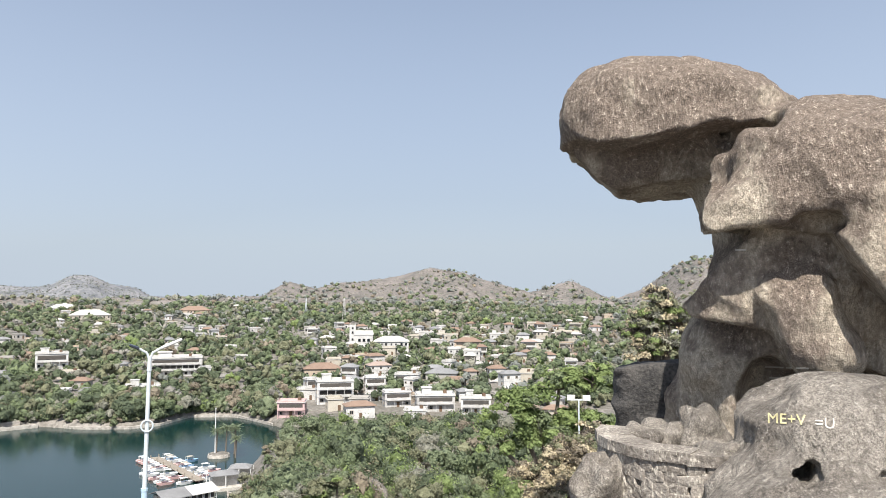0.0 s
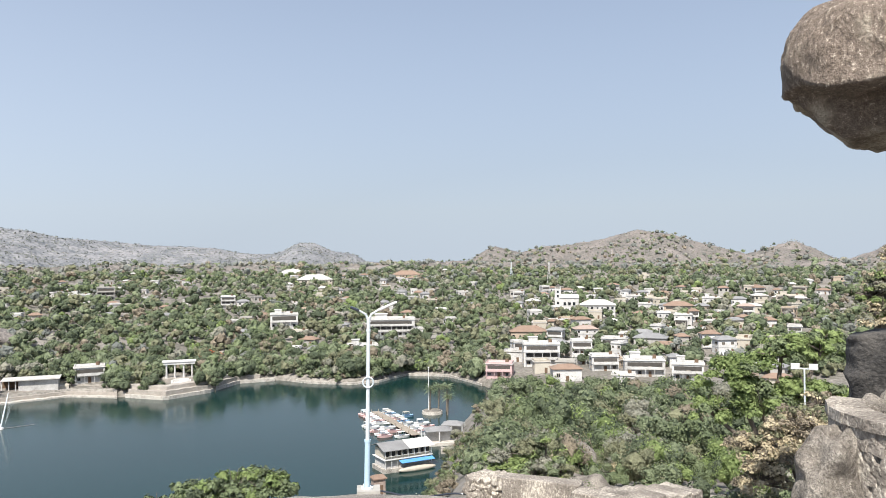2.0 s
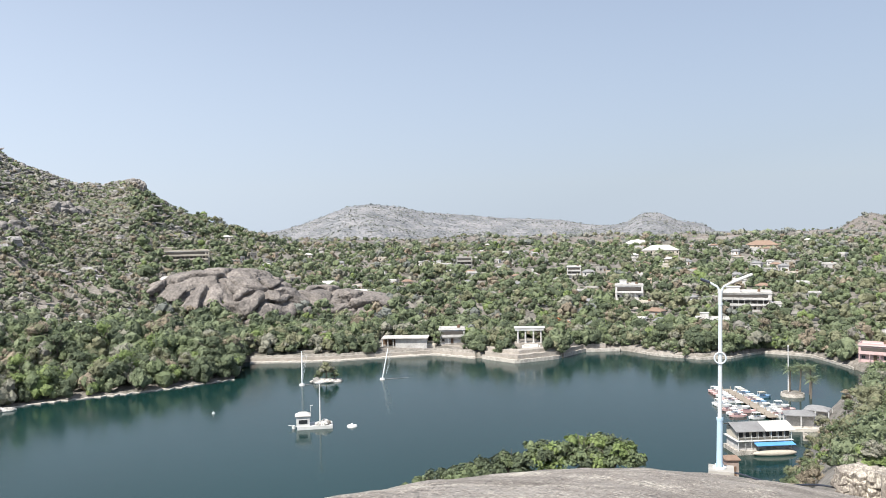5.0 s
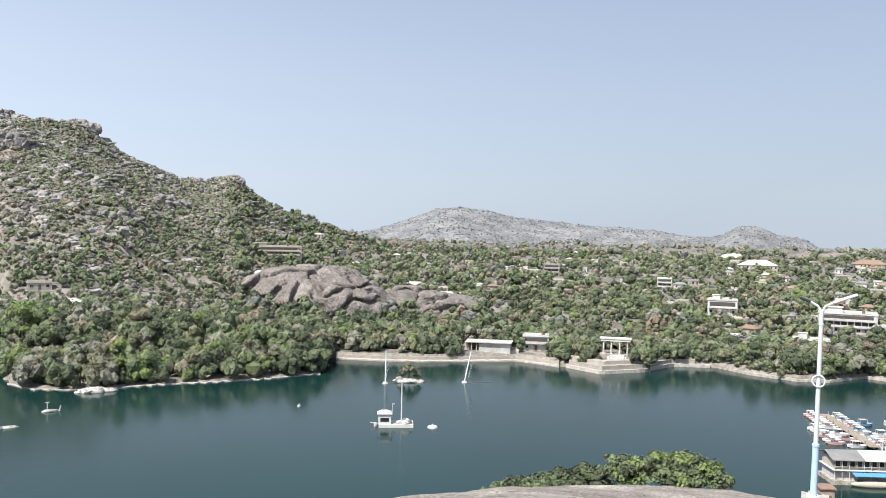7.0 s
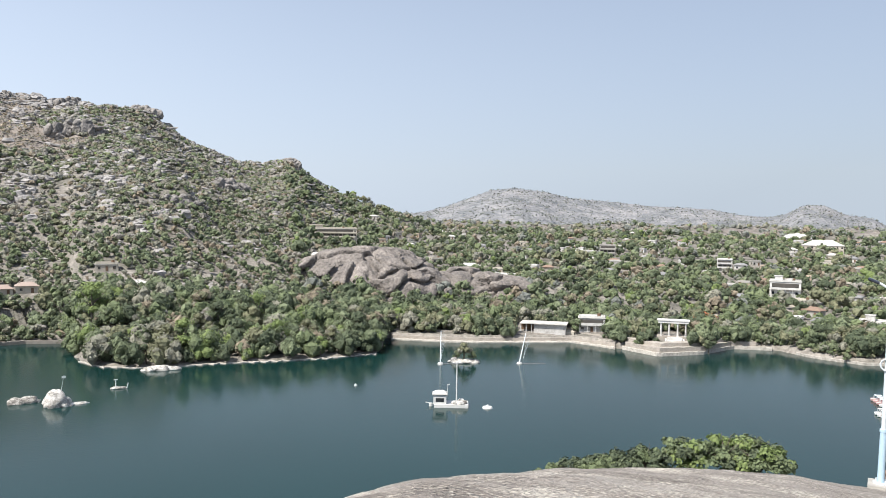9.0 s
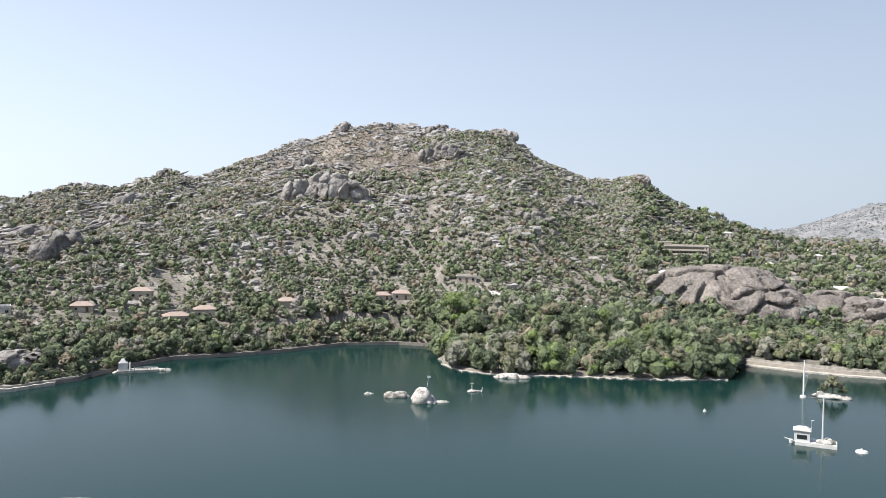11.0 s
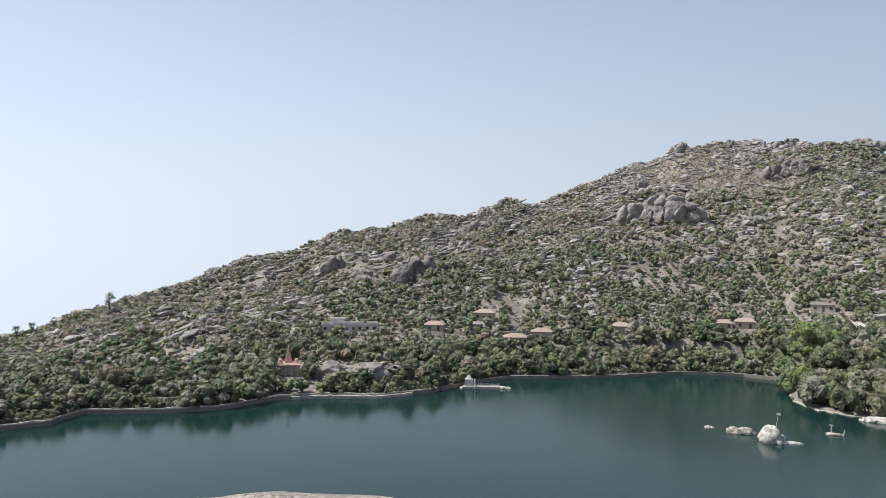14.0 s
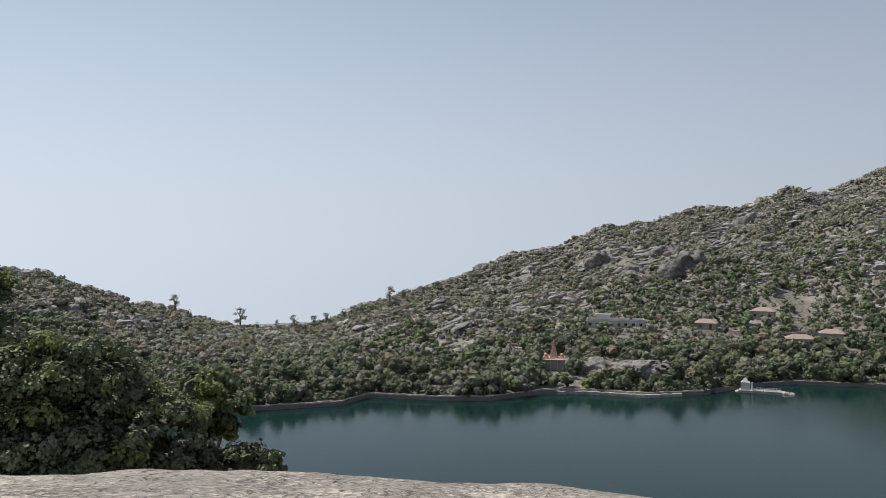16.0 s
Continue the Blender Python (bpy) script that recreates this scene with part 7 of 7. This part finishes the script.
def planter_wall():
    """A curved dry wall with flat coping in front of the rock."""
    r = random.Random(12)
    ob = new("stone_wall")
    c = heading(-18.4, 15.4, EYE - 2.68)
    ob.location = c
    rad, low = 1.75, -1.9
    bm = bmesh.new()
    n = 40
    for i in range(n):
        a0 = R(150 + 200 * i / n + R(-17.6))
        box(bm, (rad * math.cos(a0), rad * math.sin(a0), (low - 0.1) / 2), (0.34, 2 * 3.1416 * rad * 200 / 360 / n * 1.1, -low - 0.16), math.degrees(a0))
    part("core", bm, MORTAR, ob)
    rows = 10
    for k in range(rows):
        z = low + 0.1 + k * (-low - 0.2) / rows
        m = 24
        for i in range(m):
            a = R(150 + 200 * (i + 0.5 * (k % 2) + r.uniform(-0.15, 0.15)) / m)
            p = Vector((rad * math.cos(a) * 1.06, rad * math.sin(a) * 1.06, z + 0.1))
            stone(ob, Matrix.Translation(p) @ Matrix.Rotation(a, 4, "Z") @ Euler((r.uniform(-0.2, 0.2), r.uniform(-0.15, 0.15), r.uniform(-0.15, 0.15))).to_matrix().to_4x4() @ Matrix.Diagonal((0.34, 0.33 * r.uniform(0.75, 1.35), 0.24 * r.uniform(0.85, 1.2), 1)), r)
    m = 13
    for i in range(m):
        a = R(150 + 200 * (i + 0.5) / m)
        p = Vector((rad * math.cos(a), rad * math.sin(a), 0.0))
        bm = bmesh.new()
        box(bm, (0, 0, 0), (0.62, 2 * rad * math.sin(R(100 / m)) * 1.3, 0.18), 0, 0.98)
        o = part("coping", bm, PALE_STONE, ob)
        o.matrix_basis = Matrix.Translation(p + Vector((0, 0, 0.012 * (i % 2) + 0.005 * (i % 3)))) @ Matrix.Rotation(a, 4, "Z")
    bm = bmesh.new()
    tube(bm, (0, 0, low), (0, 0, -0.25), rad * 0.95, rad * 0.95, 24)
    part("fill", bm, GROUND, ob, "dry soil fill inside the wall")
    tagged(ob, "curved rubble stone wall with flat coping slabs", "wall")


planter_wall()


def small_boulder(az, el, d, s, seed, label, sink=0.2, mat=None):
    bm = bmesh.new()
    ball(bm, (0, 0, 0), s, 4, 0.5, seed)
    for v in bm.verts:
        v.co += v.co.normalized() * 0.06 * min(s) * noise.noise(v.co * 5)
    me = bpy.data.meshes.new("boulder")
    bm.to_mesh(me)
    bm.free()
    me.materials.append(mat or PALE_GRANITE)
    me.polygons.foreach_set("use_smooth", np.full(len(me.polygons), True))
    ob = new("boulder", me)
    z = float(land(az, d)) + s[2] * 0.1 if d > 40 else EYE + d * math.tan(R(el))
    ob.matrix_basis = Matrix.Translation(heading(az, d, z)) @ Matrix.Rotation(R(az), 4, "Z")
    return tagged(ob, label, "boulder", "boulders by the viewpoint")


small_boulder(-10.9, -14.3, 14.2, (0.55, 0.5, 0.75), 2, "pale upright boulder beside the stone wall")
small_boulder(-15.6, -10.4, 16.0, (0.62, 0.5, 0.5), 3, "broken granite lump on the wall fill")
small_boulder(-17.9, -9.9, 15.9, (0.5, 0.45, 0.6), 4, "pointed granite lump on the wall fill")
small_boulder(-13.7, -10.4, 15.6, (0.5, 0.45, 0.35), 5, "flat granite lump on the wall fill")
small_boulder(-20.0, -11.2, 13.9, (0.6, 0.5, 0.35), 9, "low granite lump beside the carved boulder")
small_boulder(5.0, -12.4, 60, (3.2, 5.0, 2.6), 6, "brown granite hump among the trees")
small_boulder(6.6, -10.6, 84, (3.4, 4.4, 2.8), 7, "grey granite hump among the trees")
small_boulder(3.6, -9.5, 104, (2.6, 3.0, 2.2), 8, "grey rock among the slope trees")


def step_block(az, d, w, deep, top, turn, name, label, group, h=0.9):
    ob = new(name)
    bm = bmesh.new()
    box(bm, (0, 0, -0.3), (w, deep, h + 0.6))
    bmesh.ops.subdivide_edges(bm, edges=bm.edges[:], cuts=4, use_grid_fill=True)
    bmesh.ops.bevel(bm, geom=[e for e in bm.edges if e.calc_face_angle(0) > 1.0], offset=0.03, segments=1, affect="EDGES")
    for v in bm.verts:
        v.co += Vector((noise.noise(v.co * 3 + Vector((az, 0, 0))), noise.noise(v.co * 3 + Vector((0, az, 5))), noise.noise(v.co * 3 + Vector((9, 0, az))))) * 0.035
    me = bpy.data.meshes.new(name)
    bm.to_mesh(me)
    bm.free()
    me.materials.append(PALE_STONE)
    bpy.data.objects.remove(ob)
    ob = new(name, me)
    ob.matrix_basis = Matrix.Translation(heading(az, d, EYE + d * math.tan(R(top)) - h / 2)) @ Matrix.Rotation(R(az + turn), 4, "Z")
    return tagged(ob, label, "stone", group)


step_block(8.1, 23.6, 2.35, 0.6, -15.75, -14, "stone_block", "long rough granite kerb block", "blocks at the steps", 0.55)
for az, d in ((4.1, 20.6), (2.5, 21.8), (1.2, 23.0), (0.2, 24.2), (-0.7, 25.4), (-1.5, 26.6)):
    step_block(az, d, 1.35, 0.55, -16.6 + 0.12 * (d - 20.6), -32, "stair_block", "worn granite stair block stepping down the slope", "blocks at the steps")


def stone_pile(az, d):
    r = random.Random(6)
    ob = new("stone_pile")
    ob.matrix_basis = Matrix.Translation(heading(az, d, float(top_height(az, d)))) @ Matrix.Rotation(R(az), 4, "Z")
    for k in range(4):
        for i in range(6 - k // 2):
            for j in range(2):
                stone(ob, Matrix.Translation((-0.55 + i * 0.24 + r.uniform(-0.04, 0.04), j * 0.3, 0.02 + k * 0.2)) @ Euler((r.uniform(-0.5, 0.5), r.uniform(-0.5, 0.5), r.uniform(-1.5, 1.5))).to_matrix().to_4x4() @ Matrix.Diagonal((0.42 * r.uniform(0.7, 1.3), 0.36, 0.3 * r.uniform(0.7, 1.2), 1)), r)
    tagged(ob, "rough stack of granite rubble", "stones")


stone_pile(12.0, 25.2)


def cable():
    cu = bpy.data.curves.new("cable", "CURVE")
    cu.dimensions, cu.bevel_depth = "3D", 0.03
    sp = cu.splines.new("POLY")
    pts = [heading(a, 25.3 + 0.3 * math.sin(a), float(top_height(a, 25.3)) + 0.04) for a in np.arange(20.4, 9.5, -0.6)]
    sp.points.add(len(pts) - 1)
    for p, q in zip(sp.points, pts):
        p.co = (*q, 1)
    cu.materials.append(PANEL)
    tagged(new("cable", cu), "black cable lying along the granite edge", "cable")


cable()


def brick_hut(az, d, z):
    ob = basics("brick_hut", az, d, z, 20)
    bm = bmesh.new()
    box(bm, (0, 0, 0), (2.0, 1.8, 3.4))
    part("wall", bm, TILE, ob)
    r = part("roof", hip(2.0, 1.8, 0.5, 0.25, 1.6), SLATE, ob)
    r.location = (0, 0, 1.7)
    bm = bmesh.new()
    box(bm, (0.2, -0.92, -0.1), (0.7, 0.06, 1.6))
    part("door", bm, DOOR, ob)
    ob.scale = (0.46, 0.46, 0.46)
    tagged(ob, "small brick hut with a brown roof", "hut")


brick_hut(20.1, 62, EYE - 62 * math.tan(R(16.4)))


def floodlight(az, d, el):
    z = EYE + d * math.tan(R(el))
    g0 = float(land(az, d))
    ob = basics("floodlight", az, d, g0)
    bm = bmesh.new()
    tube(bm, (0, 0, -0.5), (0, 0, z - g0), 0.06, 0.05, 8)
    part("pole", bm, STEEL, ob)
    bm = bmesh.new()
    box(bm, (0, 0, z - g0), (1.3, 0.08, 0.08))
    part("crossbar", bm, STEEL, ob)
    for x in (-0.5, 0.5):
        bm = bmesh.new()
        box(bm, (x, -0.1, z - g0 + 0.14), (0.5, 0.25, 0.34))
        part("lamp_head", bm, PAINT, ob)
    tagged(ob, "twin floodlights on a thin pole", "floodlight")


floodlight(-9.6, 52, -7.6)


def letters(text, az, el, d, size, mat, name, label):
    """Scratched letters that lie on the boulder's face."""
    cu = bpy.data.curves.new(name, "FONT")
    cu.body, cu.size, cu.extrude, cu.align_x, cu.align_y = text, size, 0.01, "CENTER", "CENTER"
    tmp = bpy.data.objects.new(name, cu)
    scene.collection.objects.link(tmp)
    me = bpy.data.meshes.new_from_object(tmp)
    bpy.data.objects.remove(tmp)
    me.materials.clear()
    me.materials.append(mat)
    bpy.context.view_layer.update()
    eye = Vector((0, 0, EYE))
    m = Matrix.Translation(heading(az, d, EYE + d * math.tan(R(el)))) @ Matrix.Rotation(R(az), 4, "Z") @ Matrix.Rotation(R(90), 4, "X")
    inv = carved_rock.matrix_world.inverted()
    for v in me.vertices:
        p = m @ v.co
        way = (p - eye).normalized()
        hit, where, nrm, _ = carved_rock.ray_cast(inv @ eye, (inv.to_3x3() @ way).normalized())
        v.co = (carved_rock.matrix_world @ where) - way * (0.012 + 0.01 * (v.co.z > 0)) if hit else p
    ob = new(name, me)
    return tagged(ob, label, "lettering")


letters("ME+V", -23.2, -8.25, 12.6, 0.21, YELLOW, "scratched_letters", "yellow hand-scratched letters on the boulder")
letters("=U", -25.5, -8.35, 12.6, 0.21, PALE, "scratched_letters", "faint pale scratched letters on the boulder")


def scratches(spots):
    """Unreadable scratched lines on the shaded foot of the big rock."""
    inv = toad_rock.matrix_world.inverted()
    eye = Vector((0, 0, EYE))
    for az, el, wide, high in spots:
        bm = bmesh.new()
        box(bm, (0, 0, 0), (wide, high, 0.012))
        bmesh.ops.subdivide_edges(bm, edges=[e for e in bm.edges if e.calc_length() > wide * 0.9], cuts=6)
        me = bpy.data.meshes.new("scratched_line")
        bm.to_mesh(me)
        bm.free()
        me.materials.append(PALE)
        m = Matrix.Translation(heading(az, 17, EYE + 17 * math.tan(R(el)))) @ Matrix.Rotation(R(az), 4, "Z") @ Matrix.Rotation(R(90), 4, "X")
        for v in me.vertices:
            p = m @ v.co
            way = (p - eye).normalized()
            hit, where, nrm, _ = toad_rock.ray_cast(inv @ eye, (inv.to_3x3() @ way).normalized())
            v.co = (toad_rock.matrix_world @ where) - way * (0.01 + 0.012 * (v.co.z > 0)) if hit else p
        tagged(new("scratched_line", me), "thin pale scratched line on shaded granite", "scratch", "scratches on the rock")


scratches([(-22.6, -4.9, 0.34, 0.03), (-24.0, -4.9, 0.4, 0.03), (-22.8, -5.6, 0.3, 0.03), (-24.4, -5.7, 0.6, 0.035), (-26.6, -5.5, 0.55, 0.035), (-25.6, -6.2, 0.9, 0.03), (-28.0, -5.1, 0.4, 0.03), (-20.6, 3.0, 0.2, 0.03)])
